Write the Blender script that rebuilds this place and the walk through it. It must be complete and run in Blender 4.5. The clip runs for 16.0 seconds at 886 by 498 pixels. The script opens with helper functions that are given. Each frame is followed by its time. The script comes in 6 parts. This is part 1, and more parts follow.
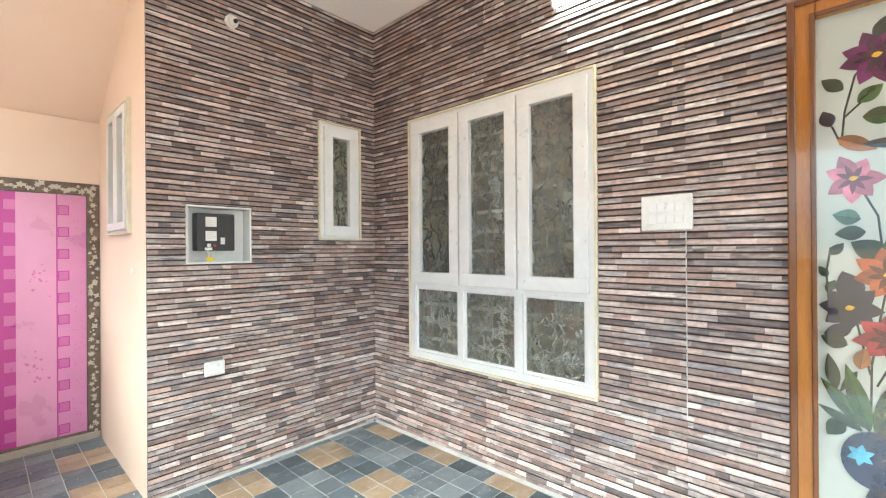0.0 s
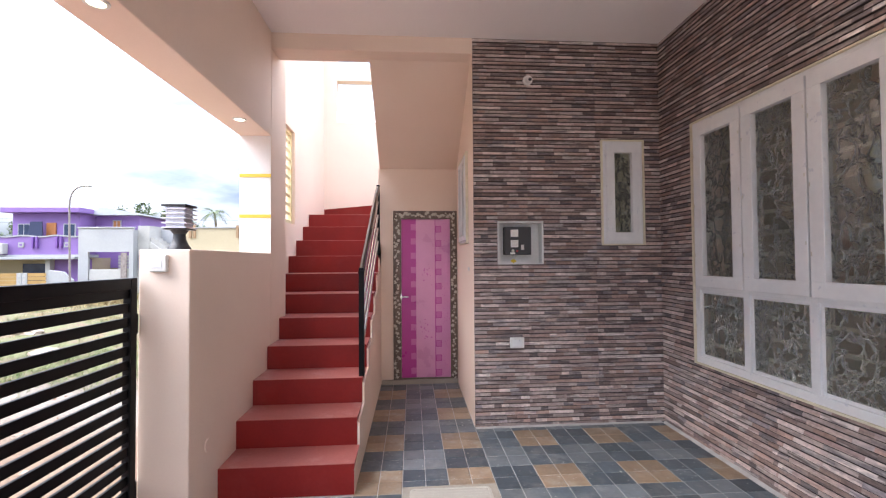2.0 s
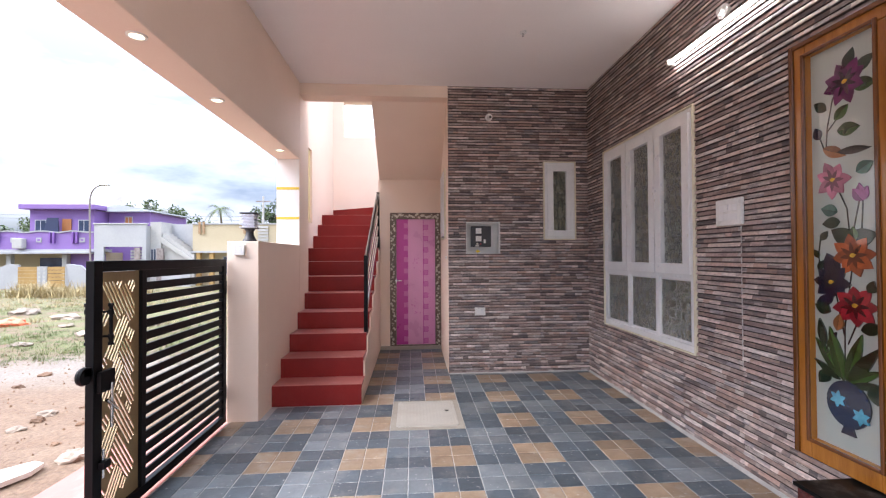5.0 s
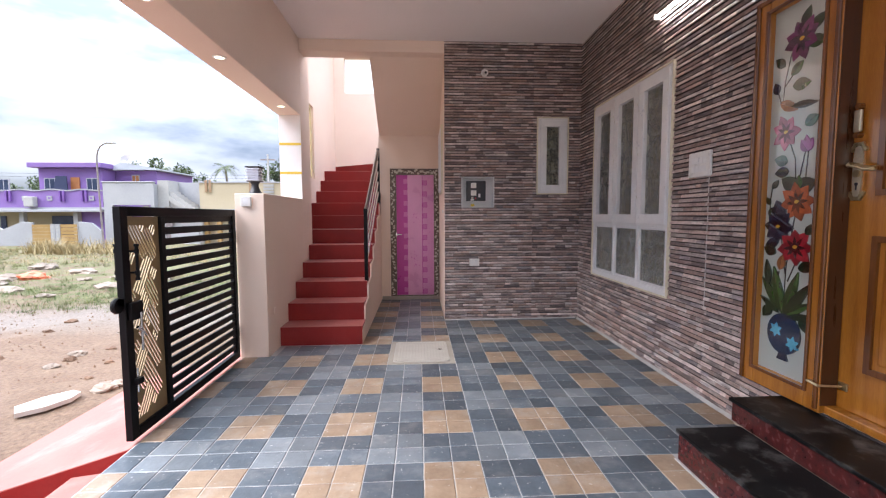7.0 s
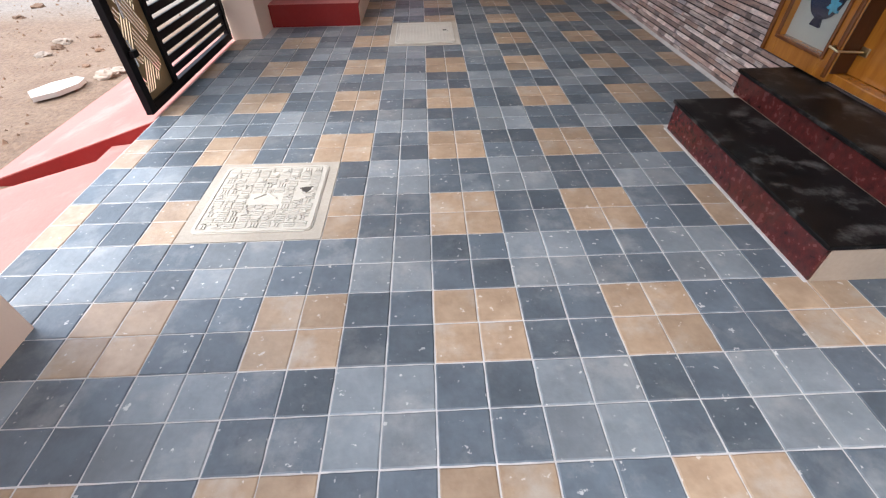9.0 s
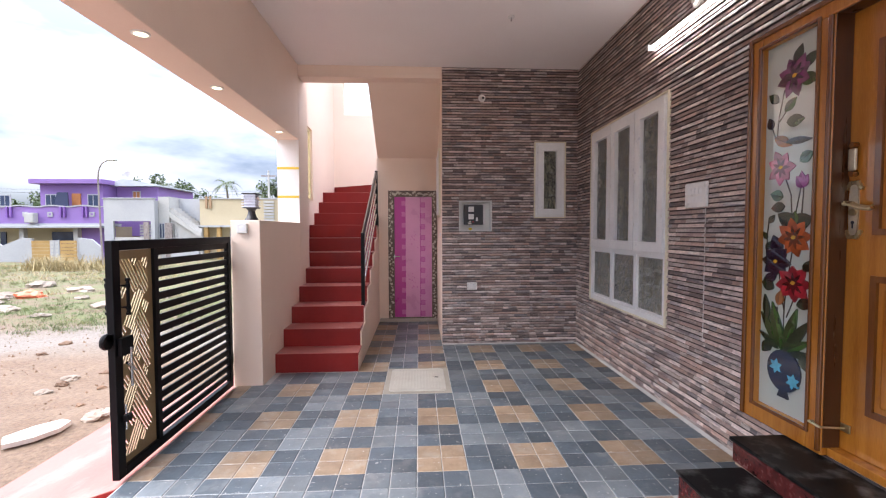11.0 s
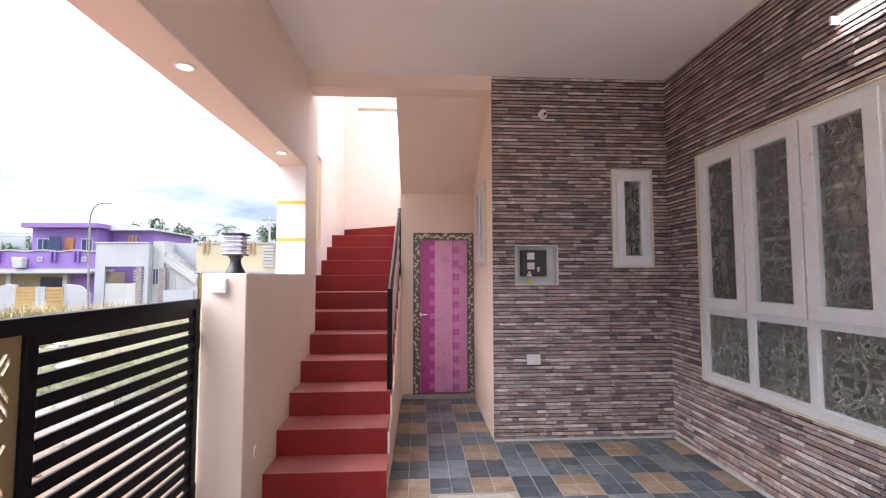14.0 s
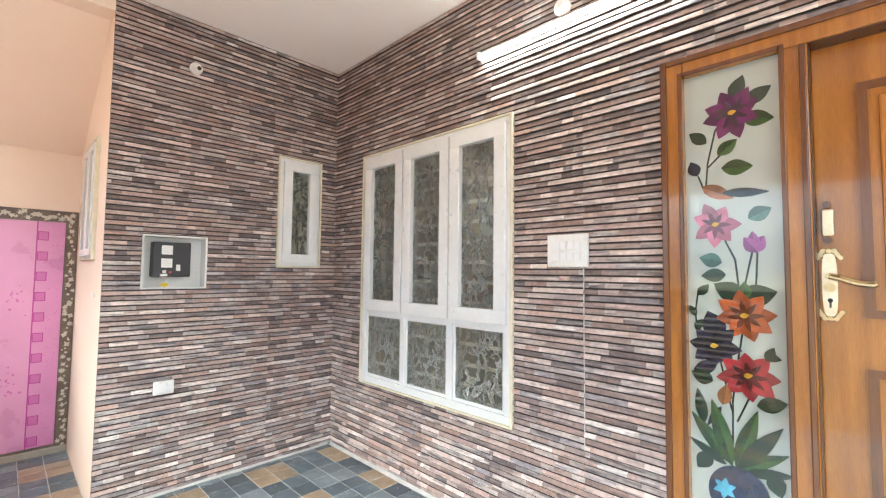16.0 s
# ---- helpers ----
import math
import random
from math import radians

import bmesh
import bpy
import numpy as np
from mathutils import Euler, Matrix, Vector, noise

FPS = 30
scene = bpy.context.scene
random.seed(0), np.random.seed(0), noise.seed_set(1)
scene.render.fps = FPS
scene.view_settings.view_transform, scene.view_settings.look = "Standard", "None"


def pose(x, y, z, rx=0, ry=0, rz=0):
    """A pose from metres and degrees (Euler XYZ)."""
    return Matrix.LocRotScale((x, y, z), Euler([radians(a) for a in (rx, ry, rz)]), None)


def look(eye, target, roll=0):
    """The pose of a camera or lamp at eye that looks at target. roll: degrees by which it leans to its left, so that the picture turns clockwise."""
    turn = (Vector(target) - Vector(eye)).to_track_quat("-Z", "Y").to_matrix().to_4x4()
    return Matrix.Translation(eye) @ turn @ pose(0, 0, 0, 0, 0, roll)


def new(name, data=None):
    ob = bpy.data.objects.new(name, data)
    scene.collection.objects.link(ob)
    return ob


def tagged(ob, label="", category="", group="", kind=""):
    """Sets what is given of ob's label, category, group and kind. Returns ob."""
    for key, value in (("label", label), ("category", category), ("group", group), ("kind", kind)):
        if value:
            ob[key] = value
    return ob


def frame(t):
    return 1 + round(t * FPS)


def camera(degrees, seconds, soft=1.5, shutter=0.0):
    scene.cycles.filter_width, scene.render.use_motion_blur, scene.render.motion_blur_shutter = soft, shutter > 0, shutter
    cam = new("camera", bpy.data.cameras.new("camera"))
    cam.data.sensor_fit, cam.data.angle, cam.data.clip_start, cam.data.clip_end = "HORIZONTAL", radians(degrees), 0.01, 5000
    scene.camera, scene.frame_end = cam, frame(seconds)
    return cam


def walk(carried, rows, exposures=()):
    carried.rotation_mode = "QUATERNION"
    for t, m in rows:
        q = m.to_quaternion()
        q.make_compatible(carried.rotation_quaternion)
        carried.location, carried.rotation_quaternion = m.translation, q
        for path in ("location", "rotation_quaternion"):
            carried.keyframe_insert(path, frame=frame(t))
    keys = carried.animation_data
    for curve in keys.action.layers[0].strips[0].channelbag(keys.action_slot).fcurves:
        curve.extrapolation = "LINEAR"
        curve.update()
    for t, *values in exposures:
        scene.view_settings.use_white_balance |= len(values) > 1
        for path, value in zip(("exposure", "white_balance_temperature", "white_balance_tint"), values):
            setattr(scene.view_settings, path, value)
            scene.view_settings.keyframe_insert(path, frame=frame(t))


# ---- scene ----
cam = camera(91.0, 16.0, soft=1.2)
METRES, EYE, TILT, LEAN, TURN = 5.2, 1.5, 0.0, 0.0, -47.3
EXPOSURES = [(0.0, 3.78, 6300, -4), (0.6, 3.42, 6300, 4), (1.3, 2.68, 6300, 14), (7.0, 2.25, 6300, 16), (8.0, 2.1, 6400, 13), (9.5, 2.15, 6450, 13), (10.0, 2.22, 6550, 16), (10.2, 2.25, 6500, 16), (12.4, 2.47, 6300, 16), (14.8, 2.57, 6300, 15), (15.5, 2.98, 6500, 8), (16.0, 3.68, 6300, 0)]
PATH = [
    (0, (0.066, 0.131, 1.452), (1.531, 1.493, 1.455), -0.4),
    (0.1, (0.116, 0.114, 1.452), (1.483, 1.574, 1.457), -0.5),
    (0.5, (0.127, 0.062, 1.467), (1.127, 1.794, 1.476), -0.5),
    (1, (0.141, -0.073, 1.416), (0.606, 1.871, 1.459), -0.5),
    (1.5, (0.169, -0.327, 1.41), (0.327, 1.666, 1.46), -0.4),
    (2, (0.215, -0.572, 1.417), (0.358, 1.422, 1.466), -0.4),
    (2.5, (0.323, -0.846, 1.384), (0.466, 1.149, 1.429), -0.4),
    (3, (0.348, -1.078, 1.37), (0.49, 0.916, 1.414), -0.4),
    (3.5, (0.345, -1.278, 1.39), (0.48, 0.717, 1.436), -0.4),
    (4, (0.339, -1.415, 1.4), (0.47, 0.581, 1.442), -0.3),
    (4.2, (0.32, -1.522, 1.38), (0.461, 0.473, 1.415), -0.3),
    (6.3, (0.402, -2.158, 1.336), (0.528, -0.162, 1.367), -0.1),
    (6.5, (0.419, -2.155, 1.329), (0.537, -0.159, 1.36), -0.2),
    (7, (0.427, -2.17, 1.278), (0.538, -0.179, 1.125), -0.2),
    (7.1, (0.435, -2.202, 1.262), (0.536, -0.223, 0.993), -0.1),
    (7.3, (0.461, -2.212, 1.22), (0.543, -0.286, 0.687), -0.4),
    (7.5, (0.445, -2.226, 1.181), (0.534, -0.369, 0.443), -0.1),
    (8, (0.456, -2.26, 1.118), (0.515, -0.67, -0.094), -0.6),
    (8.5, (0.457, -2.263, 1.124), (0.503, -0.774, -0.211), -0.9),
    (9, (0.451, -2.25, 1.135), (0.496, -0.762, -0.201), -0.9),
    (9.5, (0.46, -2.22, 1.169), (0.503, -0.721, -0.155), -1.0),
    (10, (0.483, -2.194, 1.268), (0.548, -0.407, 0.372), -0.7),
    (10.1, (0.49, -2.202, 1.29), (0.555, -0.358, 0.517), -0.7),
    (10.2, (0.491, -2.198, 1.307), (0.562, -0.308, 0.656), -0.6),
    (12.3, (0.39, -1.71, 1.411), (0.519, 0.283, 1.527), -0.3),
    (12.5, (0.386, -1.579, 1.41), (0.498, 0.414, 1.538), -0.2),
    (13, (0.272, -1.336, 1.461), (0.395, 0.656, 1.585), -0.1),
    (13.5, (0.167, -1.061, 1.458), (0.285, 0.931, 1.584), -0.2),
    (14, (0.067, -0.83, 1.469), (0.179, 1.163, 1.588), -0.1),
    (14.5, (0.011, -0.63, 1.46), (0.119, 1.362, 1.591), -0.0),
    (15, (0.068, -0.484, 1.467), (0.467, 1.472, 1.593), 0.1),
    (15.5, (0.191, -0.38, 1.494), (1.152, 1.37, 1.614), 0.3),
    (16, (0.3, -0.359, 1.506), (1.719, 1.047, 1.613), 0.6),
]
walk(cam, [(t, look(eye, target, roll)) for t, eye, target, roll in PATH], EXPOSURES)

# ---------- world, sun, exposure ----------
world = bpy.data.worlds.new("sky")
scene.world = world
world.use_nodes = True
wn, wl = world.node_tree.nodes, world.node_tree.links
wn.clear()
w_out = wn.new("ShaderNodeOutputWorld")
w_bg = wn.new("ShaderNodeBackground")
w_sky = wn.new("ShaderNodeTexSky")
w_sky.sky_type, w_sky.sun_disc = "NISHITA", False
w_sky.sun_elevation, w_sky.sun_rotation = radians(47), radians(258)
w_sky.air_density, w_sky.dust_density = 1.0, 2.0
w_tc = wn.new("ShaderNodeTexCoord")
w_map = wn.new("ShaderNodeMapping")
w_map.inputs["Scale"].default_value = (1.0, 1.0, 3.2)
w_noise = wn.new("ShaderNodeTexNoise")
w_noise.inputs["Scale"].default_value, w_noise.inputs["Detail"].default_value, w_noise.inputs["Roughness"].default_value = 2.3, 9.0, 0.55
w_ramp = wn.new("ShaderNodeValToRGB")
w_ramp.color_ramp.elements[0].position, w_ramp.color_ramp.elements[1].position = 0.26, 0.47
w_noise2 = wn.new("ShaderNodeTexNoise")
w_noise2.inputs["Scale"].default_value, w_noise2.inputs["Detail"].default_value = 3.1, 6.0
w_ramp2 = wn.new("ShaderNodeValToRGB")
w_ramp2.color_ramp.elements[0].position, w_ramp2.color_ramp.elements[1].position = 0.37, 0.72
w_ramp2.color_ramp.elements[0].color, w_ramp2.color_ramp.elements[1].color = (1.7, 2.15, 2.8, 1), (6.4, 6.9, 7.6, 1)
w_mix = wn.new("ShaderNodeMixRGB")
wl.new(w_tc.outputs["Generated"], w_map.inputs["Vector"])
wl.new(w_map.outputs["Vector"], w_noise.inputs["Vector"])
wl.new(w_map.outputs["Vector"], w_noise2.inputs["Vector"])
wl.new(w_noise.outputs["Fac"], w_ramp.inputs["Fac"])
wl.new(w_noise2.outputs["Fac"], w_ramp2.inputs["Fac"])
wl.new(w_ramp.outputs["Color"], w_mix.inputs["Fac"])
wl.new(w_sky.outputs["Color"], w_mix.inputs["Color1"])
wl.new(w_ramp2.outputs["Color"], w_mix.inputs["Color2"])
# an overcast sky is brighter towards the zenith
w_sep = wn.new("ShaderNodeSeparateXYZ")
wl.new(w_tc.outputs["Generated"], w_sep.inputs["Vector"])
w_grad = wn.new("ShaderNodeMapRange")
w_grad.inputs["From Min"].default_value, w_grad.inputs["From Max"].default_value = 0.0, 1.0
w_grad.inputs["To Min"].default_value, w_grad.inputs["To Max"].default_value = 0.34, 3.4
wl.new(w_sep.outputs["Z"], w_grad.inputs["Value"])
w_mul = wn.new("ShaderNodeMixRGB")
w_mul.blend_type, w_mul.inputs["Fac"].default_value = "MULTIPLY", 1.0
wl.new(w_mix.outputs["Color"], w_mul.inputs["Color1"])
wl.new(w_grad.outputs["Result"], w_mul.inputs["Color2"])
wl.new(w_mul.outputs["Color"], w_bg.inputs["Color"])
w_bg.inputs["Strength"].default_value = 0.075
wl.new(w_bg.outputs["Background"], w_out.inputs["Surface"])

sun_data = bpy.data.lights.new("sun", "SUN")
sun_data.energy, sun_data.angle, sun_data.color = 1.35, radians(50), (1.0, 0.965, 0.925)
sun = new("sun", sun_data)
sun.matrix_world = look((0, 0, 20), (0.66, 0.14, 19.27))

# ---------- materials ----------
def nodes_of(name):
    m = bpy.data.materials.new(name)
    m.use_nodes = True
    nt = m.node_tree
    return m, nt, nt.nodes["Principled BSDF"]


def rgba(c):
    return (c[0], c[1], c[2], 1)


def mat(name, col, col2=None, rough=0.6, scale=6.0, fine=60.0, bump=0.15, metal=0.0, spec=0.5, stain=None, stain_amt=0.3, rand=0.0, coat=0.0, stretch=None, dist=0.01, specks=None):
    """Two scales of variation between col and col2, a fine bump, optional stain colour."""
    m, nt, bs = nodes_of(name)
    n, l = nt.nodes, nt.links
    col2 = col2 or tuple(c * 0.82 for c in col)
    tc = n.new("ShaderNodeTexCoord")
    vec = tc.outputs["Object"]
    if rand:
        # each piece shows another part of the pattern
        ro, rv = n.new("ShaderNodeObjectInfo"), n.new("ShaderNodeVectorMath")
        rv.operation = "MULTIPLY_ADD"
        rv.inputs[1].default_value = (37.0, 23.0, 11.0)
        l.new(ro.outputs["Random"], rv.inputs[0]), l.new(vec, rv.inputs[2])
        vec = rv.outputs["Vector"]
    if stretch:
        mp = n.new("ShaderNodeMapping")
        mp.inputs["Scale"].default_value = stretch
        l.new(vec, mp.inputs["Vector"])
        vec = mp.outputs["Vector"]
    a, b = n.new("ShaderNodeTexNoise"), n.new("ShaderNodeTexNoise")
    a.inputs["Scale"].default_value, a.inputs["Detail"].default_value = scale, 5
    b.inputs["Scale"].default_value, b.inputs["Detail"].default_value = fine, 4
    l.new(vec, a.inputs["Vector"]), l.new(vec, b.inputs["Vector"])
    ad = n.new("ShaderNodeMath")
    ad.operation = "MULTIPLY_ADD"
    ad.inputs[1].default_value = 0.45
    l.new(b.outputs["Fac"], ad.inputs[0]), l.new(a.outputs["Fac"], ad.inputs[2])
    rp = n.new("ShaderNodeMapRange")
    rp.inputs["From Min"].default_value, rp.inputs["From Max"].default_value = 0.5, 0.95
    l.new(ad.outputs[0], rp.inputs["Value"])
    mx = n.new("ShaderNodeMixRGB")
    mx.inputs["Color1"].default_value, mx.inputs["Color2"].default_value = rgba(col2), rgba(col)
    l.new(rp.outputs["Result"], mx.inputs["Fac"])
    out = mx.outputs["Color"]
    if stain:
        s = n.new("ShaderNodeTexNoise")
        s.inputs["Scale"].default_value, s.inputs["Detail"].default_value, s.inputs["Roughness"].default_value = scale * 0.6, 8, 0.65
        l.new(vec, s.inputs["Vector"])
        sr = n.new("ShaderNodeMapRange")
        sr.inputs["From Min"].default_value, sr.inputs["From Max"].default_value, sr.inputs["To Max"].default_value = 0.52, 0.72, stain_amt
        l.new(s.outputs["Fac"], sr.inputs["Value"])
        sm = n.new("ShaderNodeMixRGB")
        sm.inputs["Color2"].default_value = rgba(stain)
        l.new(sr.outputs["Result"], sm.inputs["Fac"]), l.new(out, sm.inputs["Color1"])
        out = sm.outputs["Color"]
    if specks:
        # spatters of cement and paint
        q, qr, qm = n.new("ShaderNodeTexNoise"), n.new("ShaderNodeMapRange"), n.new("ShaderNodeMixRGB")
        q.inputs["Scale"].default_value, q.inputs["Detail"].default_value = 42.0, 3
        qr.inputs["From Min"].default_value, qr.inputs["From Max"].default_value, qr.inputs["To Max"].default_value = 0.675, 0.72, 0.8
        qm.inputs["Color2"].default_value = rgba(specks)
        l.new(vec, q.inputs["Vector"]), l.new(q.outputs["Fac"], qr.inputs["Value"]), l.new(qr.outputs["Result"], qm.inputs["Fac"]), l.new(out, qm.inputs["Color1"])
        out = qm.outputs["Color"]
    if rand:
        oi = n.new("ShaderNodeObjectInfo")
        ge = n.new("ShaderNodeNewGeometry")
        rs = n.new("ShaderNodeMath")
        rs.operation = "ADD"
        l.new(oi.outputs["Random"], rs.inputs[0]), l.new(ge.outputs["Random Per Island"], rs.inputs[1])
        fr = n.new("ShaderNodeMath")
        fr.operation = "FRACT"
        l.new(rs.outputs[0], fr.inputs[0])
        hs = n.new("ShaderNodeHueSaturation")
        vr = n.new("ShaderNodeMapRange")
        vr.inputs["To Min"].default_value, vr.inputs["To Max"].default_value = 1 - rand, 1 + rand
        l.new(fr.outputs[0], vr.inputs["Value"]), l.new(vr.outputs["Result"], hs.inputs["Value"]), l.new(out, hs.inputs["Color"])
        out = hs.outputs["Color"]
    l.new(out, bs.inputs["Base Color"])
    rr = n.new("ShaderNodeMapRange")
    rr.inputs["To Min"].default_value, rr.inputs["To Max"].default_value = max(0.02, rough - 0.1), min(1, rough + 0.1)
    l.new(a.outputs["Fac"], rr.inputs["Value"]), l.new(rr.outputs["Result"], bs.inputs["Roughness"])
    bs.inputs["Metallic"].default_value, bs.inputs["Specular IOR Level"].default_value, bs.inputs["Coat Weight"].default_value = metal, spec, coat
    if bump:
        bp = n.new("ShaderNodeBump")
        bp.inputs["Strength"].default_value, bp.inputs["Distance"].default_value = bump, dist
        l.new(ad.outputs[0], bp.inputs["Height"]), l.new(bp.outputs["Normal"], bs.inputs["Normal"])
    return m


def ramp_mat(name, stops, rough=0.5, bump=0.2, fine=45.0, streak=(2.2, 2.2, 22.0), spec=0.5):
    """Pieces that take their own colour from a ramp by object or island, with streaks and grain."""
    m, nt, bs = nodes_of(name)
    n, l = nt.nodes, nt.links
    oi, ge = n.new("ShaderNodeObjectInfo"), n.new("ShaderNodeNewGeometry")
    rs, fr = n.new("ShaderNodeMath"), n.new("ShaderNodeMath")
    rs.operation, fr.operation = "ADD", "FRACT"
    l.new(oi.outputs["Random"], rs.inputs[0]), l.new(ge.outputs["Random Per Island"], rs.inputs[1]), l.new(rs.outputs[0], fr.inputs[0])
    tc, mp, ns, nf = n.new("ShaderNodeTexCoord"), n.new("ShaderNodeMapping"), n.new("ShaderNodeTexNoise"), n.new("ShaderNodeTexNoise")
    mp.inputs["Scale"].default_value = streak
    l.new(tc.outputs["Object"], mp.inputs["Vector"]), l.new(mp.outputs["Vector"], ns.inputs["Vector"]), l.new(tc.outputs["Object"], nf.inputs["Vector"])
    ns.inputs["Scale"].default_value, ns.inputs["Detail"].default_value = 3.0, 6
    nf.inputs["Scale"].default_value, nf.inputs["Detail"].default_value = fine, 4
    off = n.new("ShaderNodeMath")
    off.operation = "MULTIPLY_ADD"
    off.inputs[1].default_value = 0.17
    l.new(ns.outputs["Fac"], off.inputs[0]), l.new(fr.outputs[0], off.inputs[2])
    fr2 = n.new("ShaderNodeMath")
    fr2.operation = "FRACT"
    l.new(off.outputs[0], fr2.inputs[0])
    cr = n.new("ShaderNodeValToRGB")
    els = cr.color_ramp.elements
    els[0].position, els[0].color = stops[0][0], rgba(stops[0][1])
    els[1].position, els[1].color = stops[-1][0], rgba(stops[-1][1])
    for p, c in stops[1:-1]:
        els.new(p).color = rgba(c)
    l.new(fr2.outputs[0], cr.inputs["Fac"])
    mx = n.new("ShaderNodeMixRGB")
    mx.blend_type = "MULTIPLY"
    mx.inputs["Fac"].default_value = 0.55
    g = n.new("ShaderNodeMapRange")
    g.inputs["From Min"].default_value, g.inputs["From Max"].default_value, g.inputs["To Min"].default_value, g.inputs["To Max"].default_value = 0.3, 0.7, 0.62, 1.25
    l.new(nf.outputs["Fac"], g.inputs["Value"]), l.new(cr.outputs["Color"], mx.inputs["Color1"]), l.new(g.outputs["Result"], mx.inputs["Color2"])
    hz, hr, hm = n.new("ShaderNodeTexNoise"), n.new("ShaderNodeMapRange"), n.new("ShaderNodeMixRGB")
    hz.inputs["Scale"].default_value, hz.inputs["Detail"].default_value = 1.7, 7
    hr.inputs["From Min"].default_value, hr.inputs["From Max"].default_value, hr.inputs["To Max"].default_value = 0.58, 0.78, 0.22
    hm.inputs["Color2"].default_value = (0.55, 0.50, 0.48, 1)
    l.new(tc.outputs["Object"], hz.inputs["Vector"]), l.new(hz.outputs["Fac"], hr.inputs["Value"]), l.new(hr.outputs["Result"], hm.inputs["Fac"])
    # blue-black smudges of the print
    sn, sr, sm = n.new("ShaderNodeTexNoise"), n.new("ShaderNodeMapRange"), n.new("ShaderNodeMixRGB")
    sn.inputs["Scale"].default_value, sn.inputs["Detail"].default_value = 3.4, 5
    sr.inputs["From Min"].default_value, sr.inputs["From Max"].default_value, sr.inputs["To Max"].default_value = 0.53, 0.74, 0.65
    sm.inputs["Color2"].default_value = (0.085, 0.085, 0.105, 1)
    l.new(mp.outputs["Vector"], sn.inputs["Vector"]), l.new(sn.outputs["Fac"], sr.inputs["Value"]), l.new(sr.outputs["Result"], sm.inputs["Fac"])
    l.new(mx.outputs["Color"], sm.inputs["Color1"]), l.new(sm.outputs["Color"], hm.inputs["Color1"]), l.new(hm.outputs["Color"], bs.inputs["Base Color"])
    bs.inputs["Roughness"].default_value, bs.inputs["Specular IOR Level"].default_value = rough, spec
    bp = n.new("ShaderNodeBump")
    bp.inputs["Strength"].default_value, bp.inputs["Distance"].default_value = bump, 0.006
    l.new(nf.outputs["Fac"], bp.inputs["Height"]), l.new(bp.outputs["Normal"], bs.inputs["Normal"])
    return m


M_PEACH = mat("peach_plaster_paint", (0.81, 0.665, 0.555), (0.77, 0.62, 0.51), 0.62, 1.6, 90, 0.10, stain=(0.72, 0.57, 0.465), stain_amt=0.25)
M_WHITE = mat("white_wall_paint", (0.80, 0.79, 0.77), (0.74, 0.73, 0.71), 0.6, 2.0, 80, 0.08)
M_CEIL = mat("ceiling_paint", (0.90, 0.85, 0.825), (0.86, 0.81, 0.785), 0.7, 1.2, 70, 0.06)
M_YELLOW = mat("yellow_paint", (0.80, 0.56, 0.06), None, 0.5, 5, 60, 0.05)
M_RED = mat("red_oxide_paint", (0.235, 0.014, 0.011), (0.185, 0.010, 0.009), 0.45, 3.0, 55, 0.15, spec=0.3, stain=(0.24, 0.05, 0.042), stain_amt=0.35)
# paler than M_RED: stair well light is put into this colour, with dust patches
M_TREAD_LIT = mat("lit_dusty_red_oxide_tread", (0.42, 0.135, 0.115), (0.34, 0.095, 0.08), 0.38, 3.0, 55, 0.12, stain=(0.66, 0.46, 0.42), stain_amt=0.6)
M_RAMP = mat("faded_red_oxide_ramp", (0.43, 0.168, 0.138), (0.36, 0.128, 0.105), 0.75, 2.5, 60, 0.25, stain=(0.58, 0.36, 0.31), stain_amt=0.5)
M_GRANITE = mat("black_granite", (0.012, 0.011, 0.011), (0.005, 0.005, 0.005), 0.33, 11, 160, 0.03, spec=0.08, stain=(0.17, 0.165, 0.155), stain_amt=0.6)
M_ENDCREAM = mat("soiled_cream_plaster", (0.44, 0.36, 0.28), (0.36, 0.29, 0.22), 0.7, 6, 70, 0.2)
M_REDGRAN = mat("red_granite", (0.12, 0.022, 0.020), (0.035, 0.010, 0.010), 0.25, 30, 190, 0.03, stain=(0.10, 0.05, 0.05), stain_amt=0.4)
M_TEAK = mat("polished_teak", (0.45, 0.175, 0.022), (0.27, 0.092, 0.012), 0.15, 2.2, 30, 0.05, coat=0.5, stretch=(9, 9, 0.7))
M_TEAKD = mat("dark_teak", (0.17, 0.056, 0.010), (0.10, 0.030, 0.006), 0.22, 2.2, 30, 0.05, coat=0.5, stretch=(9, 9, 0.7))
# teak darkened to stand for shade inside the door frame
M_TEAK_SHADE = mat("rebate_shade_teak", (0.075, 0.025, 0.008), (0.048, 0.015, 0.005), 0.3, 2.2, 30, 0.05, coat=0.3, stretch=(9, 9, 0.7))
M_UPVC = mat("white_upvc", (0.78, 0.78, 0.77), (0.70, 0.70, 0.70), 0.35, 11, 60, 0.02, specks=(0.55, 0.56, 0.60), stretch=(1, 0.5, 0.5))
M_SEAL = mat("cream_sealant", (0.78, 0.72, 0.55), None, 0.6, 10, 80, 0.1)
M_GROUT = mat("pale_grout", (0.58, 0.57, 0.55), (0.44, 0.43, 0.42), 0.85, 9, 120, 0.2)
# dark mortar; also paints groove shade onto undersides and ledges of the bars
M_MORTAR_SHADE = mat("mortar_and_groove_shade", (0.062, 0.046, 0.044), (0.034, 0.026, 0.026), 0.85, 9, 120, 0.2)
M_BLACK = mat("black_gate_paint", (0.005, 0.005, 0.006), (0.003, 0.003, 0.004), 0.45, 8, 90, 0.04, spec=0.15)
